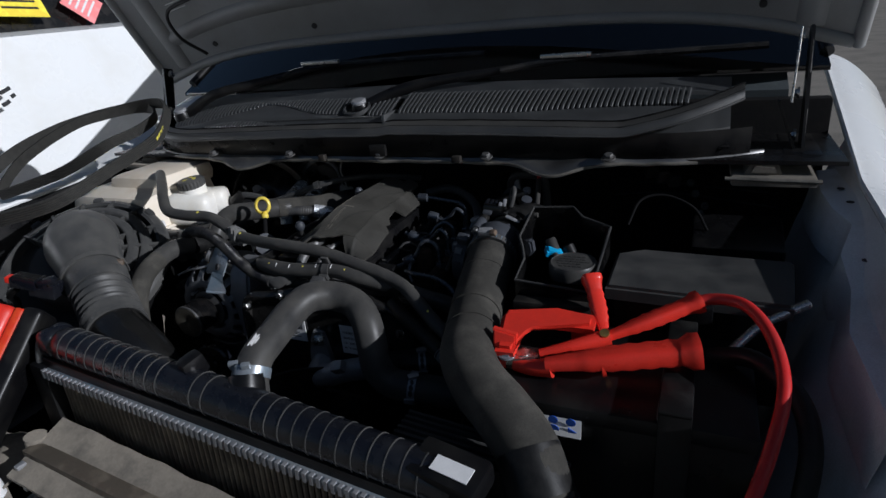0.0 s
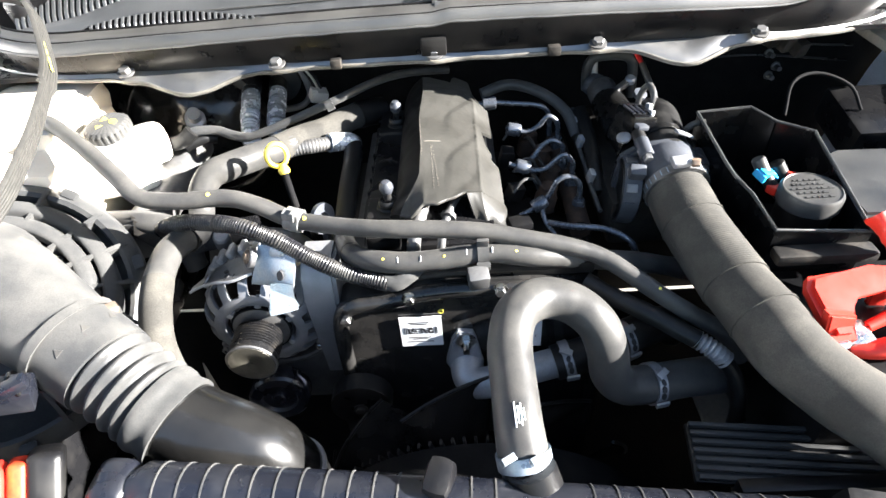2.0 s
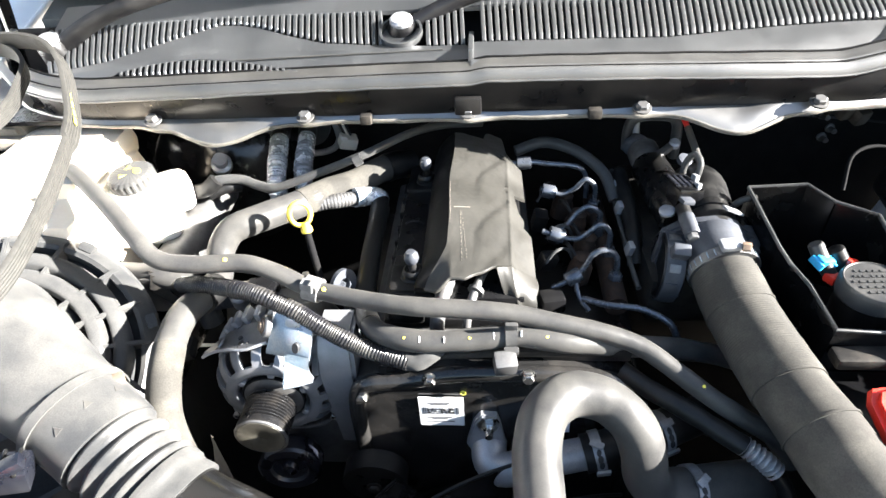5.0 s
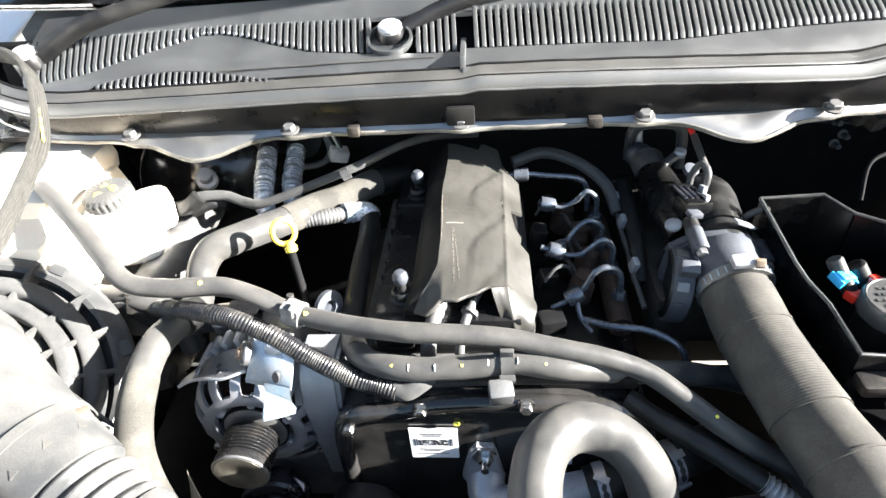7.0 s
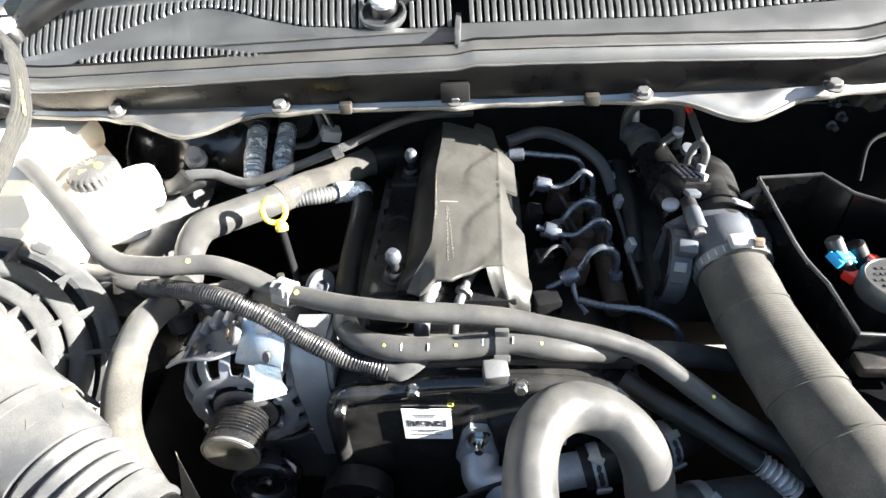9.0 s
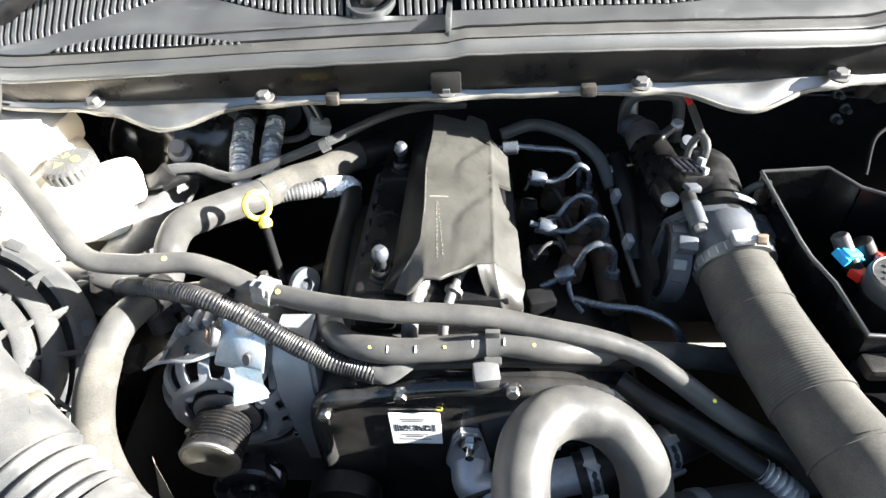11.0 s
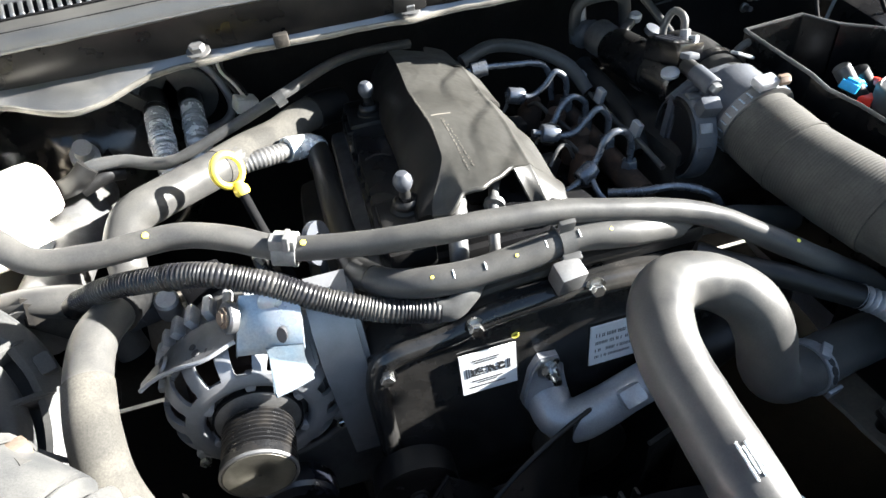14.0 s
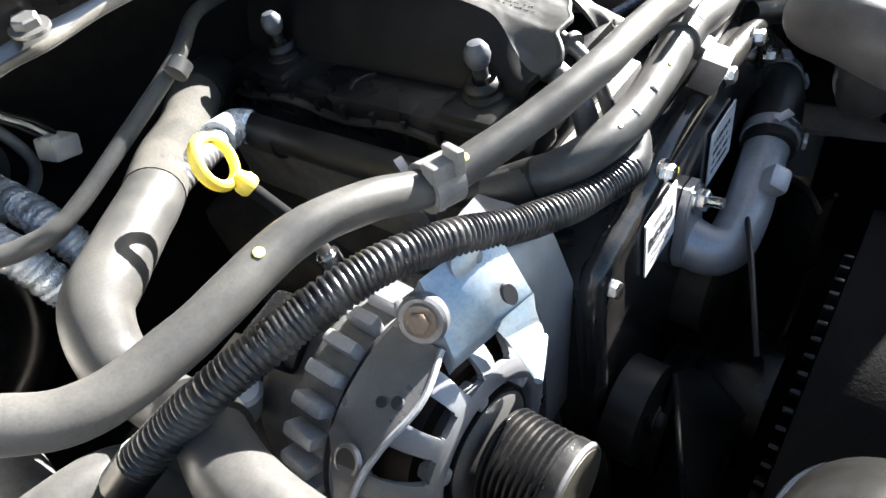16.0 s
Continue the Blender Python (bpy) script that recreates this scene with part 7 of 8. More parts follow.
def make_belt():
    b = thing("drive_belt", "loose ribbed drive belt hung over hood hinge", "drive belt", (-0.58, 1.05, 1.14))
    up = lambda t: Vector((0.25, -0.2, 1))
    outer = [(-0.74, 0.42, 1.062), (-0.62, 0.49, 1.068), (-0.52, 0.545, 1.076), (-0.44, 0.575, 1.088), (-0.385, 0.605, 1.100), (-0.363, 0.645, 1.114), (-0.366, 0.705, 1.128), (-0.381, 0.768, 1.137), (-0.403, 0.840, 1.148), (-0.424, 0.885, 1.164), (-0.440, 0.915, 1.184),
             (-0.468, 0.940, 1.197), (-0.530, 0.962, 1.198), (-0.600, 0.950, 1.190), (-0.655, 0.905, 1.180), (-0.700, 0.845, 1.163), (-0.745, 0.775, 1.130), (-0.775, 0.70, 1.075)]
    part("band", strip(outer, 0.023, 0.0045, lambda t: Vector((0.30, -0.25, 1)) if t < 0.5 else Vector((0.0, -0.5, 1))), M_CORD, b)
    inner = [(-0.745, 0.73, 1.060), (-0.645, 0.765, 1.086), (-0.590, 0.778, 1.103), (-0.540, 0.792, 1.124), (-0.497, 0.815, 1.146), (-0.487, 0.865, 1.156), (-0.497, 0.905, 1.162), (-0.510, 0.945, 1.172), (-0.535, 0.965, 1.184), (-0.575, 0.962, 1.189), (-0.625, 0.93, 1.184), (-0.67, 0.87, 1.17), (-0.73, 0.79, 1.12), (-0.755, 0.73, 1.06)]
    part("band", strip(inner, 0.021, 0.0045, lambda t: Vector((0.3, -0.3, 1))), M_CORD, b)
    for k in range(4):
        q = Vector((-0.404 - 0.006 * k, 0.846 + 0.011 * k, 1.151 + 0.004 * k))
        part("print_bar", box((0.008, 0.001, 0.004), pose(q.x + 0.003, q.y - 0.0015, q.z, 0, -25, 115), 0), M_YELLOWPAINT, b)


def make_tail_lamp():
    c = thing("tail_lamp", "loose red tail lamp unit with grey plastic rim", "tail lamp", (-0.42, 0.46, 0.72))
    right = Vector((0.048, 0.023, -0.022)).normalized()
    up = Vector((-0.023, 0.115, 0.120))
    up = (up - right * up.dot(right)).normalized()
    out = right.cross(up)
    m = Matrix(((right.x, up.x, out.x, -0.295), (right.y, up.y, out.y, 0.493), (right.z, up.z, out.z, 0.987), (0, 0, 0, 1)))
    part("housing", box((0.196, 0.200, 0.040), m @ pose(-0.104, -0.108, -0.045), 0.010, segs=3), M_PLASTIC, c, "black rear housing")
    part("red_lens", box((0.172, 0.205, 0.045), m @ pose(-0.122, -0.106, -0.020), 0.012, segs=3), M_REDLENS, c, "glossy red lens")
    # orange strip paints sunlight on the red lens, no separate indicator
    part("sunlit_lens", box((0.014, 0.203, 0.043), m @ pose(-0.0300, -0.106, -0.020), 0.005, segs=3), M_SUNLIT_RED, c, "strip of red lens coloured as sunlit")
    part("rim", box((0.026, 0.214, 0.060), m @ pose(-0.012, -0.107, -0.026), 0.008, segs=3), M_PLASTIC, c, "scuffed grey-black rim")
    part("clip", box((0.016, 0.010, 0.012), m @ pose(-0.010, -0.150, 0.006), 0.003), M_STEEL, c)
    part("mounting_leg", tube([m @ Vector((-0.10, -0.16, -0.06)), (-0.37, 0.37, 0.76), (-0.38, 0.36, 0.60)], 0.012, 12, 0.02), M_PLASTIC, c)


# ---- front ----
def make_radiator():
    r = thing("radiator", "radiator with ribbed black top tank and crimped edge", "radiator", (0.05, 0.46, 0.6))
    x0, x1 = -0.265, 0.35
    def tz(x):
        return 0.942 - 0.02 * max(0, x)
    part("top_tank", tube([(x, 0.462, tz(x)) for x in np.linspace(x0 + 0.01, x1, 30)], lambda d, L: 0.0235 - (0.006 if d < 0.012 else 0), 24, 0.01, squash=1.0), M_TANKBLACK, r, "blue-black plastic tank")
    x = x0 + 0.045
    while x < x1 - 0.02:
        if not 0.045 < x < 0.105 and not -0.02 < x < 0.012:
            # ribs in a paler plastic than the tank: their highlights put into colour
            part("rib", band((x, 0.462, tz(x)), (1, 0, 0), 0.0232, 0.0013, 0.0010), M_PLASTIC_DUSTY, r)
        x += 0.0185
    part("tank_base", span((x0, 0.438, 0.904), (x1, 0.486, 0.926), 0.004), M_PLASTIC, r)
    part("crimp_strip", span((x0 + 0.008, 0.432, 0.903), (x1, 0.440, 0.913), 0.002), M_ZINC, r, "bright crimped edge")
    bm = bmesh.new()
    me = None
    for k in range(72):
        xx = x0 + 0.012 + k * 0.009
        box((0.0045, 0.006, 0.0125), pose(xx, 0.4315, 0.908), 0, bm)
    part("crimp_teeth", bm, M_ALU, r)
    part("core", span((x0 + 0.015, 0.447, 0.50), (x1, 0.478, 0.905), 0.0), M_INSULATION, r)
    for k in range(74):
        xx = x0 + 0.022 + k * 0.0088
        part("core_tube", tube([(xx, 0.4455, 0.906), (xx, 0.4455, 0.52)], 0.0028, 6, 0.2, smooth_path=False), M_CORE, r)
    part("side_bracket", span((x0 - 0.022, 0.430, 0.60), (x0 + 0.012, 0.480, 0.915), 0.005), M_PLASTIC, r, "black side bracket")
    part("pipe", tube([(x0 + 0.03, 0.452, 0.945), (x0 + 0.0, 0.452, 0.948), (x0 - 0.012, 0.448, 0.935), (x0 - 0.010, 0.440, 0.90), (x0 - 0.002, 0.437, 0.86)], 0.006, 12), M_ALU_DARK, r)
    part("end_cap", box((0.034, 0.044, 0.040), pose(x0 + 0.007, 0.462, 0.942), 0.015, segs=4), M_TANKBLACK, r)
    part("filler_stub", box((0.022, 0.030, 0.034), pose(-0.004, 0.474, 0.962, 15, 0, -15), 0.008), M_PLASTIC, r)
    part("outlet", tube([(0.078, 0.462, 0.935), (0.076, 0.470, 0.935), (0.070, 0.481, 0.952), (0.066, 0.487, 0.962)], lambda d, L: 0.024 - 0.004 * d / L, 24, 0.004), M_PLASTIC, r, "moulded outlet neck")
    part("label", box((0.040, 0.017, 0.0012), pose(x1 - 0.004, 0.456, 0.9595, 10, 0, -6), 0), M_LABEL, r, "white sticker")
    part("end_block", box((0.075, 0.044, 0.030), pose(x1 - 0.010, 0.464, 0.944, 10, 0, -6), 0.006), M_PLASTIC, r)
    c = thing("condenser", "dusty air conditioning condenser with bent dirty top plate", "condenser", (0.05, 0.38, 0.55))
    part("top_plate", sheet(lambda u, v: Vector((-0.245 + 0.62 * u, 0.345 + 0.085 * v, 0.838 - 0.020 * u - 0.030 * (1 - v) + 0.004 * noise.noise(Vector((u * 14, v * 5, 1))))), 50, 8, 0.004), M_DIRT, c, "dirt-covered top plate")
    part("core", span((-0.25, 0.372, 0.45), (0.38, 0.395, 0.825), 0.002), M_CORE, c)
    part("end_tube", tube([(-0.255, 0.395, 0.83), (-0.258, 0.385, 0.70), (-0.258, 0.385, 0.46)], 0.014, 14, 0.02), M_DIRT, c)
    for k in range(14):
        part("end_tooth", box((0.008, 0.012, 0.006), pose(-0.236, 0.36, 0.815 - 0.018 * k), 0.001), M_ALU, c)
    pivot = Matrix.Translation((-0.05, 0.466, 0.944))
    lean = pivot @ pose(0, 0, 0, 0, 3.6, -3.4) @ pivot.inverted()
    for ob in (r, c):
        ob.matrix_world = lean @ ob.matrix_world
    b = thing("bumper_support", "dusty bent bumper support and brackets under headlamp opening", "bracket", (-0.36, 0.36, 0.6))
    part("beam", span((-0.62, 0.22, 0.58), (0.62, 0.29, 0.68), 0.01), M_BLACKMETAL, b)
    part("plate", sheet(lambda u, v: Vector((-0.44 + 0.17 * u, 0.30 + 0.13 * v, 0.80 + 0.02 * u - 0.03 * (1 - v) + 0.012 * noise.noise(Vector((u * 4, v * 4, 5))))), 12, 10, 0.004), M_DIRT, b)
    part("post", span((-0.30, 0.33, 0.60), (-0.275, 0.36, 0.80), 0.004), M_DIRT, b)
    part("cylinder", lathe([(0, 0), (0.016, 0), (0.018, 0.03), (0.012, 0.05), (0, 0.05)], axis_pose((-0.285, 0.345, 0.79), (0.1, -0.2, 1)), 20), M_LABEL, b, "pale plastic fitting")
    part("lamp_stub", lathe([(0, 0), (0.03, 0), (0.04, 0.03), (0.03, 0.07), (0, 0.075)], axis_pose((-0.40, 0.36, 0.77), (-0.2, -0.5, 0.7)), 24), M_DIRT, b)
    part("post_support", span((-0.45, 0.29, 0.44), (-0.28, 0.44, 0.62), 0.01), M_BLACKMETAL, b)


def make_fan():
    s = thing("fan_shroud", "black fan shroud with ribbed louvre panel", "fan shroud", (0.1, 0.52, 0.7))
    c = Vector((0.03, 0.545, 0.66))
    part("ring", lathe([(0.195, -0.03), (0.205, -0.03), (0.205, 0.03), (0.195, 0.03), (0.195, -0.03)], axis_pose(c - Vector((0, 0, 0.03)), (0, -1, 0)), 64), M_INSULATION, s)
    for k in range(26):
        an = radians(84 + 3.4 * k)
        part("ring_rib", box((0.016, 0.0030, 0.006), Matrix.Translation((0.03 + 0.200 * math.cos(an), 0.579, 0.63 + 0.200 * math.sin(an))) @ pose(0, 0, 0, 90, 0, 0) @ pose(0, 0, 0, 0, 0, math.degrees(an)), 0.0008), M_PLASTIC, s)
    m = Matrix.Translation((0.330, 0.526, 0.868)) @ pose(0, 0, 0, 6, 0, -6)
    part("louvre_panel", box((0.21, 0.058, 0.008), m, 0.003), M_PLASTIC, s)
    for k in range(7):
        # slats paler than their panel, light on the ribs painted in
        part("louvre", box((0.205, 0.0042, 0.007), m @ pose(0, -0.0255 + 0.0085 * k, 0.006), 0.001), M_PLASTIC_DUSTY, s)
    part("frame", span((-0.25, 0.486, 0.50), (-0.19, 0.50, 0.90), 0.004), M_PLASTIC, s)
    part("frame", span((0.25, 0.486, 0.50), (0.40, 0.50, 0.89), 0.004), M_PLASTIC, s)
    c = Vector((0.03, 0.595, 0.665))
    f = thing("cooling_fan", "black plastic cooling fan in front of the engine", "fan", c)
    part("hub", lathe([(0, 0), (0.05, 0.0), (0.055, 0.02), (0.055, 0.05), (0, 0.055)], axis_pose(c + Vector((0, 0.05, 0)), (0, -1, 0)), 36), M_BLACKMETAL, f)
    part("shaft", tube([c + Vector((0, 0.04, 0)), c + Vector((0.0, 0.16, 0.0))], 0.02, 16, 0.02), M_GRIME, f)
    for k in range(9):
        a = 2 * math.pi * k / 9 + 0.2
        def blade(u, v, a=a):
            r = 0.05 + 0.138 * u
            an = a + 0.16 * u + (v - 0.5) * (0.42 + 0.12 * u)
            return c + Vector((r * math.cos(an), 0.04 - 0.04 * v + 0.01, r * math.sin(an)))
        part("blade", sheet(blade, 10, 6, 0.003), M_GLOSS, f)
        part("blade_edge", tube([blade(1.0, w) for w in np.linspace(0, 1, 6)], 0.0020, 8, 0.01), M_PLASTIC, f)


# ---- right of the bay ----
def make_filter_box():
    b = thing("fuel_filter_box", "open black plastic tray around the fuel filter", "filter tray", (0.37, 0.78, 0.93))
    pts = [(0.308, 0.874, 1.037), (0.311, 0.785, 1.025), (0.319, 0.771, 1.015), (0.328, 0.745, 1.010), (0.331, 0.692, 1.004), (0.425, 0.690, 0.998), (0.427, 0.832, 1.028), (0.387, 0.845, 1.036), (0.368, 0.872, 1.041)]
    n = len(pts)
    for k in range(n):
        bm = bmesh.new()
        a, b2 = Vector(pts[k]), Vector(pts[(k + 1) % n])
        t = (b2 - a).normalized()
        inn = Vector((-t.y, t.x, 0)) * 0.003
        q = [a, b2, Vector((b2.x, b2.y, 0.92)), Vector((a.x, a.y, 0.92))]
        o = [bm.verts.new(v) for v in q]
        i = [bm.verts.new(v + inn) for v in q]
        bm.faces.new(o)
        bm.faces.new(i[::-1])
        for j in range(4):
            bm.faces.new((o[j], i[j], i[(j + 1) % 4], o[(j + 1) % 4]))
        part("wall", bm, M_TRAY, b)
    part("lip", tube([Vector(p) + Vector((0, 0, 0.0)) for p in pts + pts[:1]], 0.0018, 8, 0.02, smooth_path=False), M_PLASTIC_DUSTY, b)
    part("floor", span((0.315, 0.70, 0.915), (0.425, 0.86, 0.925), 0.003), M_PLASTIC, b)
    part("front_ledge", span((0.332, 0.672, 0.972), (0.43, 0.692, 0.985), 0.004), M_GRIME, b)
    f = thing("fuel_filter", "black round fuel filter with blue and red clips", "fuel filter", (0.392, 0.750, 0.93))
    part("canister", lathe([(0.026, 0.925), (0.028, 0.97), (0.028, 0.996), (0, 0.996)], pose(0.391, 0.750, 0), 40), M_PLASTIC, f)
    cap = part("cap", lathe([(0.0345, 0.984), (0.0370, 0.986), (0.0372, 1.000), (0.0350, 1.0035), (0.0335, 1.0040), (0.0325, 1.0030), (0.0, 1.0030)], pose(0.392, 0.750, 0.006) @ Matrix.Diagonal((0.84, 0.84, 1, 1)), 48), M_RUBBER, f, "dusty moulded cap")
    rnd = random.Random(3)
    for k in range(5):
        x = -0.022 + 0.004 * abs(k - 2)
        while x < 0.018 - 0.004 * abs(k - 2):
            w = 0.002 + 0.004 * rnd.random()
            part("raised_bar", box((w, 0.0032, 0.0012), pose(0.392 + x + w / 2, 0.750 + 0.0080 * (2 - k) * 0.95, 1.0094, 0, 0, 0), 0), M_RUBBER, cap)
            x += w + 0.0022
    m = pose(0.3595, 0.784, 1.006, 12, 18, 25)
    part("blue_clip", box((0.020, 0.012, 0.010), m, 0.003), M_BLUE, f, "bright blue quick clip")
    for sx in (-1, 1):
        part("clip_tab", box((0.004, 0.016, 0.008), m @ pose(sx * 0.010, 0, -0.002), 0.0015), M_BLUE, f)
    part("stub", lathe([(0.0075, 0), (0.0075, 0.020), (0.006, 0.022), (0, 0.022)], axis_pose((0.361, 0.788, 1.002), (-0.45, 0.35, 0.8)), 18), M_RUBBER, f)
    part("elbow", tube([(0.359, 0.783, 1.004), (0.366, 0.778, 0.994), (0.376, 0.770, 0.985)], 0.007, 12), M_RUBBER_CLEAN, f)
    part("red_clip", box((0.012, 0.012, 0.010), pose(0.366, 0.773, 0.994, 0, 0, 30), 0.002), M_RED, f, "red quick clip")
    part("stub", lathe([(0.0085, 0), (0.0085, 0.022), (0.006, 0.024), (0, 0.024)], axis_pose((0.386, 0.792, 0.992), (-0.5, 0.3, 0.8)), 18), M_RUBBER_CLEAN, f)
    part("red_clip", box((0.014, 0.008, 0.007), pose(0.390, 0.789, 1.000, 0, 20, 20), 0.002), M_RED, f)
    part("line", tube([(0.288, 0.87, 0.99), (0.292, 0.868, 1.012), (0.303, 0.866, 1.026), (0.316, 0.866, 1.028)], 0.0038, 10), M_RUBBER, f)


def make_fuse_box():
    b = thing("fuse_box", "closed fuse box with flat dusty black lid", "fuse box", (0.54, 0.78, 0.9))
    part("body", span((0.445, 0.735, 0.84), (0.64, 0.845, 0.975), 0.008), M_PLASTIC, b)
    part("lid", plate([(0.437, 0.722), (0.64, 0.712), (0.652, 0.84), (0.47, 0.848), (0.437, 0.828)], 0.018, pose(0, 0, 0.975), 0.004), M_PLASTIC_DUSTY, b, "flat grey-black lid")
    part("latch", span((0.53, 0.704, 0.962), (0.56, 0.716, 0.985), 0.003), M_PLASTIC, b)
    c = thing("control_module", "dark control module with plugs near the fender", "module", (0.58, 0.95, 0.95))
    part("case", box((0.12, 0.10, 0.05), pose(0.59, 0.95, 0.965, 10, 0, 0), 0.006), M_BLACKMETAL, c)
    for k in range(3):
        part("plug", box((0.018, 0.02, 0.02), pose(0.46 + 0.018 * k, 1.04 - 0.004 * k, 1.052 - 0.006 * k, 15, 0, 20), 0.003), M_GRIME, c)
    part("cable", tube([(0.44, 0.92, 1.00), (0.455, 0.95, 1.03), (0.49, 0.96, 1.035), (0.53, 0.95, 1.02), (0.55, 0.94, 0.99)], 0.0022, 10), M_INSULATION, c)


def make_battery():
    b = thing("battery", "black car battery with warning sticker and red terminal cover", "battery", (0.48, 0.61, 0.76))
    part("case", span((0.335, 0.535, 0.76), (0.60, 0.70, 0.945), 0.006), M_PLASTIC, b)
    part("top_rim", span((0.333, 0.533, 0.930), (0.602, 0.702, 0.948), 0.004), M_PLASTIC, b)
    st = part("sticker", box((0.056, 0.0012, 0.026), pose(0.416, 0.5325, 0.926, -8, 0, 0), 0), M_LABEL, b, "blue and yellow warning sticker")
    for k, mt in enumerate((M_YELLOWPAINT, M_INKBLUE, M_LABEL)):
        part("symbol", lathe([(0.006, 0), (0.006, 0.0008), (0, 0.0008)], axis_pose((0.398 + 0.018 * k, 0.5315, 0.920), (0, -1, -0.13)), 3 if k != 1 else 16), M_YELLOWPAINT if k == 0 else M_INKBLUE, st)
        part("symbol", lathe([(0.005, 0), (0.005, 0.0008), (0, 0.0008)], axis_pose((0.398 + 0.018 * k, 0.531, 0.932), (0, -1, -0.13)), 16), M_INKBLUE, st)
    part("post", lathe([(0.009, 0), (0.008, 0.02), (0, 0.02)], pose(0.368, 0.592, 0.946), 20), M_STEEL, b, "lead post")
    part("terminal_clamp", box((0.034, 0.030, 0.016), pose(0.368, 0.594, 0.957), 0.004), M_STEEL, b)
    part("terminal_nut", hexnut((0.352, 0.585, 0.964), (0, 0, 1), 0.007, 0.008), M_ZINC, b)
    part("terminal_cover", plate([(0.004, 0.0), (0.060, 0.004), (0.100, 0.002), (0.104, -0.006), (0.102, -0.020), (0.060, -0.018), (0.034, -0.022), (0.025, -0.032), (0.021, -0.064), (0.0, -0.064), (-0.002, -0.012)], 0.013, pose(0.336, 0.640, 0.984, 18, 0, 4), 0.005), M_RED, b, "red hinged terminal cover")
    part("cover_leg", plate([(0.0, 0.0), (0.026, 0.0), (0.026, 0.040), (0.0, 0.046)], 0.010, pose(0.336, 0.588, 0.947, 78, 0, 6), 0.002), M_RED, b)
    part("cover_hinge", span((0.412, 0.638, 0.944), (0.430, 0.646, 0.984), 0.003), M_RED, b)
    part("strap", span((0.515, 0.528, 0.62), (0.545, 0.535, 0.965), 0.002), M_RUBBER_CLEAN, b, "black hold-down strap")
    part("strap_top", span((0.515, 0.528, 0.960), (0.545, 0.71, 0.966), 0.002), M_RUBBER_CLEAN, b)
    tr = thing("battery_tray", "dirty metal battery tray below the battery", "tray", (0.48, 0.6, 0.74))
    part("shelf", sheet(lambda u, v: Vector((0.30 + 0.40 * u, 0.40 + 0.30 * v, 0.752 + 0.05 * (1 - v) * 0.4 + 0.008 * noise.noise(Vector((u * 8, v * 8, 9))))), 30, 16, 0.006), M_DIRT, tr)
    part("support", span((0.50, 0.42, 0.46), (0.60, 0.66, 0.748), 0.01), M_BLACKMETAL, tr)


def handle(m, length, parent):
    """One insulated clamp handle along local x, open at its end."""
    bm = bmesh.new()
    n = 16
    rings = []
    for i in range(n + 1):
        t = i / n
        w = 0.005 + 0.0036 * min(1, t * 2.2) + (0.0034 if t > 0.92 else 0) + (0.0012 if 0.3 < t < 0.9 and i % 2 else 0)
        h = 0.0045 + 0.0030 * min(1, t * 2.0) + (0.0034 if t > 0.92 else 0) + (0.0006 if 0.3 < t < 0.9 and i % 2 else 0)
        rings.append([bm.verts.new(m @ Vector((length * t, w * math.copysign(abs(math.cos(a)) ** 0.6, math.cos(a)), h * math.copysign(abs(math.sin(a)) ** 0.6, math.sin(a))))) for a in np.linspace(0, 2 * math.pi, 17)[:-1]])
    for a, b in zip(rings, rings[1:]):
        for k in range(16):
            bm.faces.new((a[k], a[(k + 1) % 16], b[(k + 1) % 16], b[k]))
    inner = [bm.verts.new(m @ (m.inverted() @ v.co * 1.0 + Vector((-0.02, 0, 0)))) for v in rings[-1]]
    cen = m @ Vector((length - 0.02, 0, 0))
    for v in inner:
        v.co = v.co.lerp(cen, 0.3)
    for k in range(16):
        bm.faces.new((rings[-1][k], rings[-1][(k + 1) % 16], inner[(k + 1) % 16], inner[k]))
    bm.faces.new(inner)
    bm.faces.new(rings[0][::-1])
    return part("handle", bm, M_RED, parent, "red insulated handle")


def along(a, b, roll=0):
    a, b = Vector(a), Vector(b)
    return Matrix.Translation(a) @ (b - a).to_track_quat("X", "Z").to_matrix().to_4x4() @ pose(0, 0, 0, roll), (b - a).length


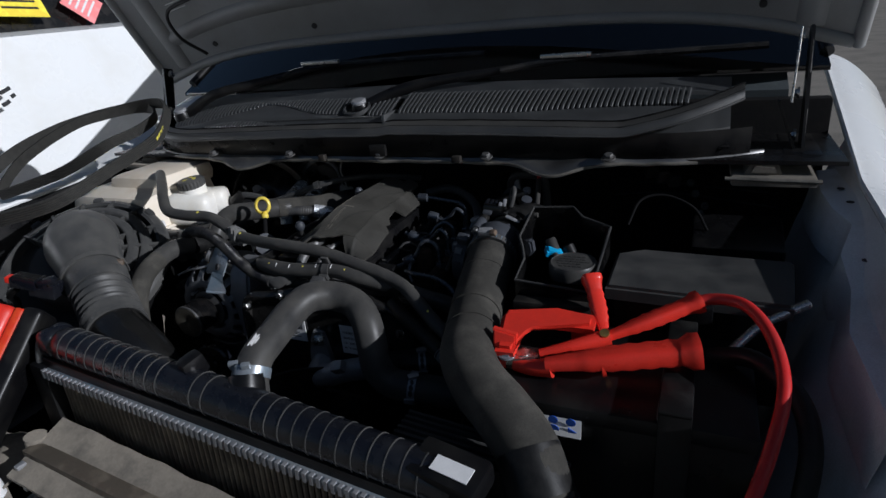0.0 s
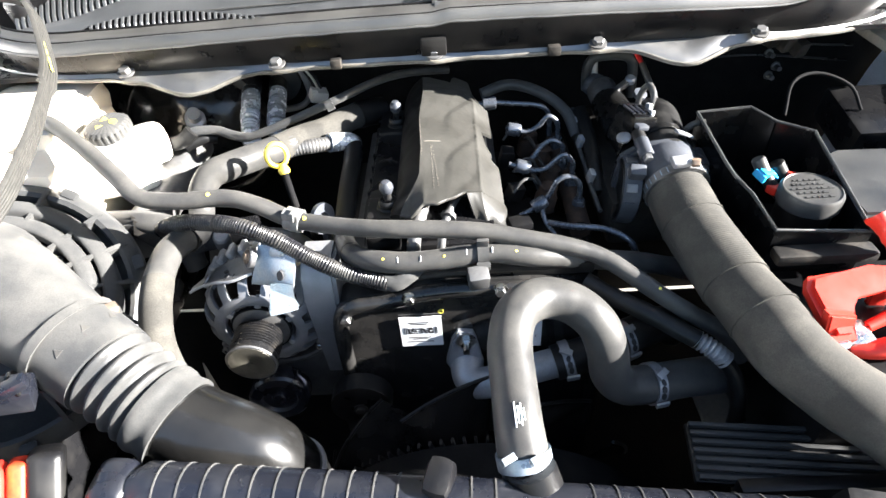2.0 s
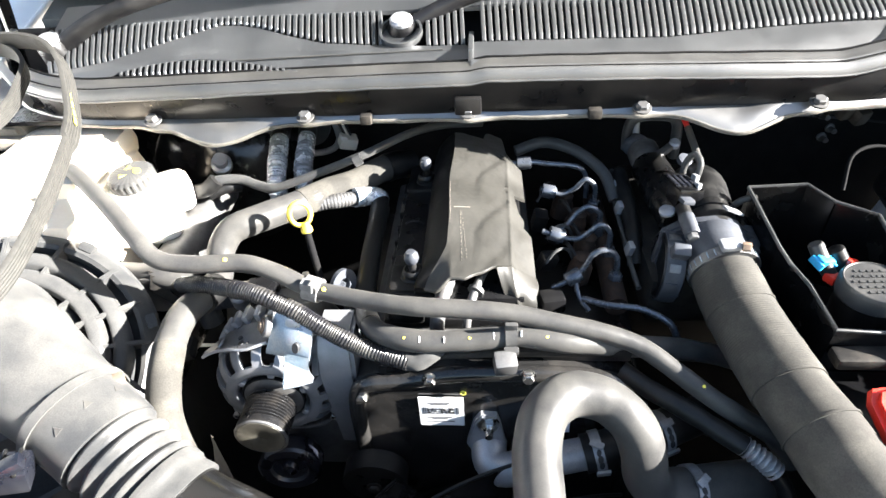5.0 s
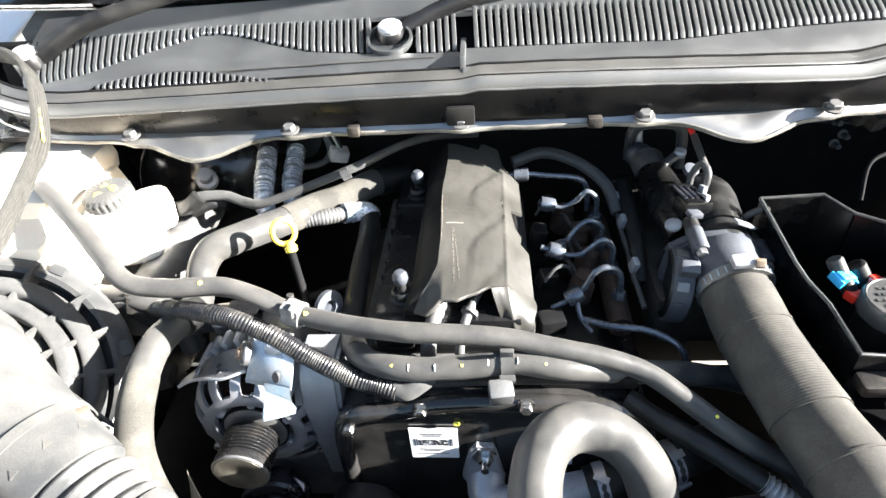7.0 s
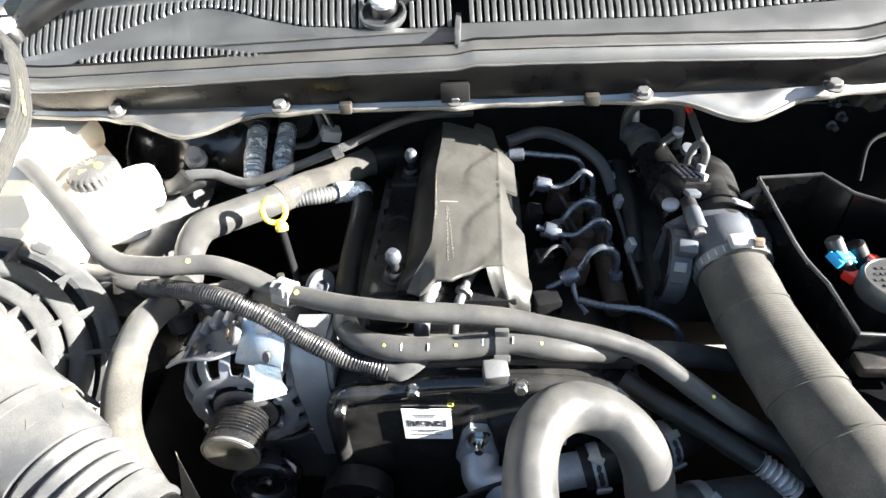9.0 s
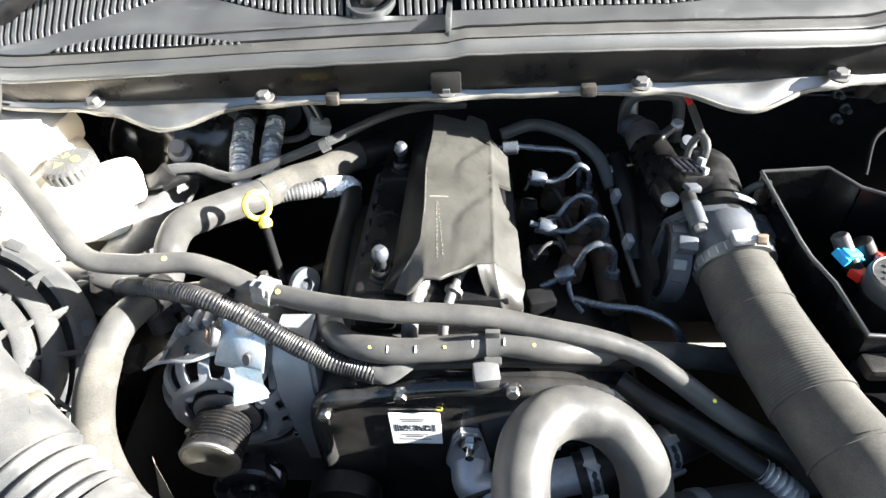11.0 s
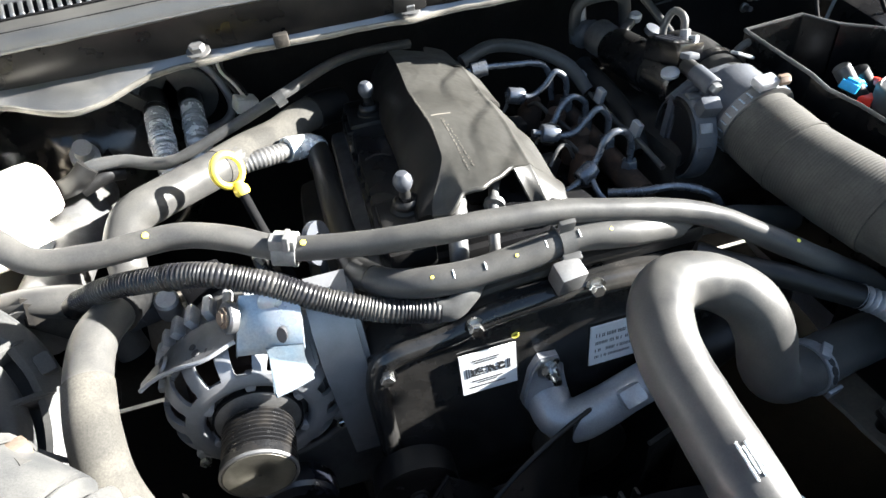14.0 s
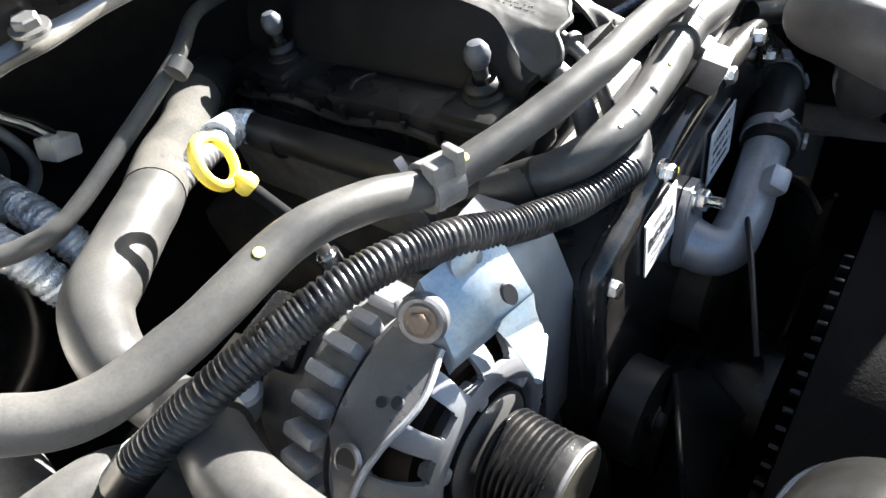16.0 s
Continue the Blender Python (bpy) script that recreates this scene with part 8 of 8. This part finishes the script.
def make_clamps():
    c = thing("jump_clamp", "red insulated jump lead clamp gripping the battery terminal", "jump lead clamp", (0.40, 0.61, 0.96), group="jump lead clamps")
    m, L = along((0.452, 0.628, 0.976), (0.545, 0.676, 1.008))
    handle(m, L, c)
    m, L = along((0.452, 0.632, 0.972), (0.425, 0.694, 1.016))
    handle(m, L, c)
    part("pivot", lathe([(0.0055, -0.010), (0.0055, 0.010), (0, 0.010)], axis_pose((0.452, 0.628, 0.976), (0, -0.5, 1)), 16), M_BRASS, c, "brass pivot spring")
    part("jaw", tube([(0.456, 0.630, 0.976), (0.42, 0.612, 0.970), (0.385, 0.600, 0.962)], lambda d, L: 0.010 - 0.005 * d / L, 12), M_RED, c)
    d = thing("jump_clamp", "red insulated jump lead clamp lying along battery top", "jump lead clamp", (0.42, 0.59, 0.955), group="jump lead clamps")
    m, L = along((0.398, 0.575, 0.966), (0.548, 0.607, 0.988))
    handle(m @ Matrix.Diagonal((1, 1.45, 1.5, 1)), L, d)
    part("jaw", tube([(0.405, 0.578, 0.961), (0.38, 0.578, 0.957), (0.362, 0.582, 0.955)], lambda d_, L_: 0.011 - 0.004 * d_ / L_, 12), M_RED, d)
    part("collar", band((0.455, 0.591, 0.969), (1, 0.28, 0.12), 0.0135, 0.004, 0.002), M_RED, d)
    r = thing("jump_cable", "thick red jump lead cable curving out of the bay", "cable", (0.6, 0.6, 0.95))
    part("jacket", tube([(0.535, 0.671, 1.006), (0.558, 0.676, 1.012), (0.588, 0.660, 1.016), (0.610, 0.618, 1.006), (0.618, 0.565, 0.985), (0.606, 0.510, 0.955), (0.585, 0.455, 0.915), (0.565, 0.40, 0.86), (0.55, 0.36, 0.80)], 0.0062, 14), M_REDRUBBER, r)
    k = thing("earth_cable", "black battery cable looping beside the battery", "cable", (0.6, 0.6, 0.9))
    part("jacket", tube([(0.56, 0.66, 0.95), (0.60, 0.64, 0.965), (0.635, 0.60, 0.955), (0.645, 0.56, 0.93), (0.64, 0.53, 0.88), (0.64, 0.52, 0.80), (0.64, 0.50, 0.70)], 0.010, 12), M_RUBBER_CLEAN, k)
    part("eyelet", tube([(0.58, 0.67, 0.955), (0.61, 0.70, 0.975), (0.655, 0.73, 0.99)], 0.0055, 10), M_STEEL, k, "grey metal rod")
    part("yellow_block", span((0.585, 0.50, 0.852), (0.64, 0.53, 0.878), 0.004), M_YELLOW, k, "yellow plastic connector")


make_brake_reservoir()
make_booster()
make_expansion_tank()
make_airbox()
make_belt()
make_tail_lamp()
make_radiator()
make_fan()
make_filter_box()
make_fuse_box()
make_battery()
make_clamps()
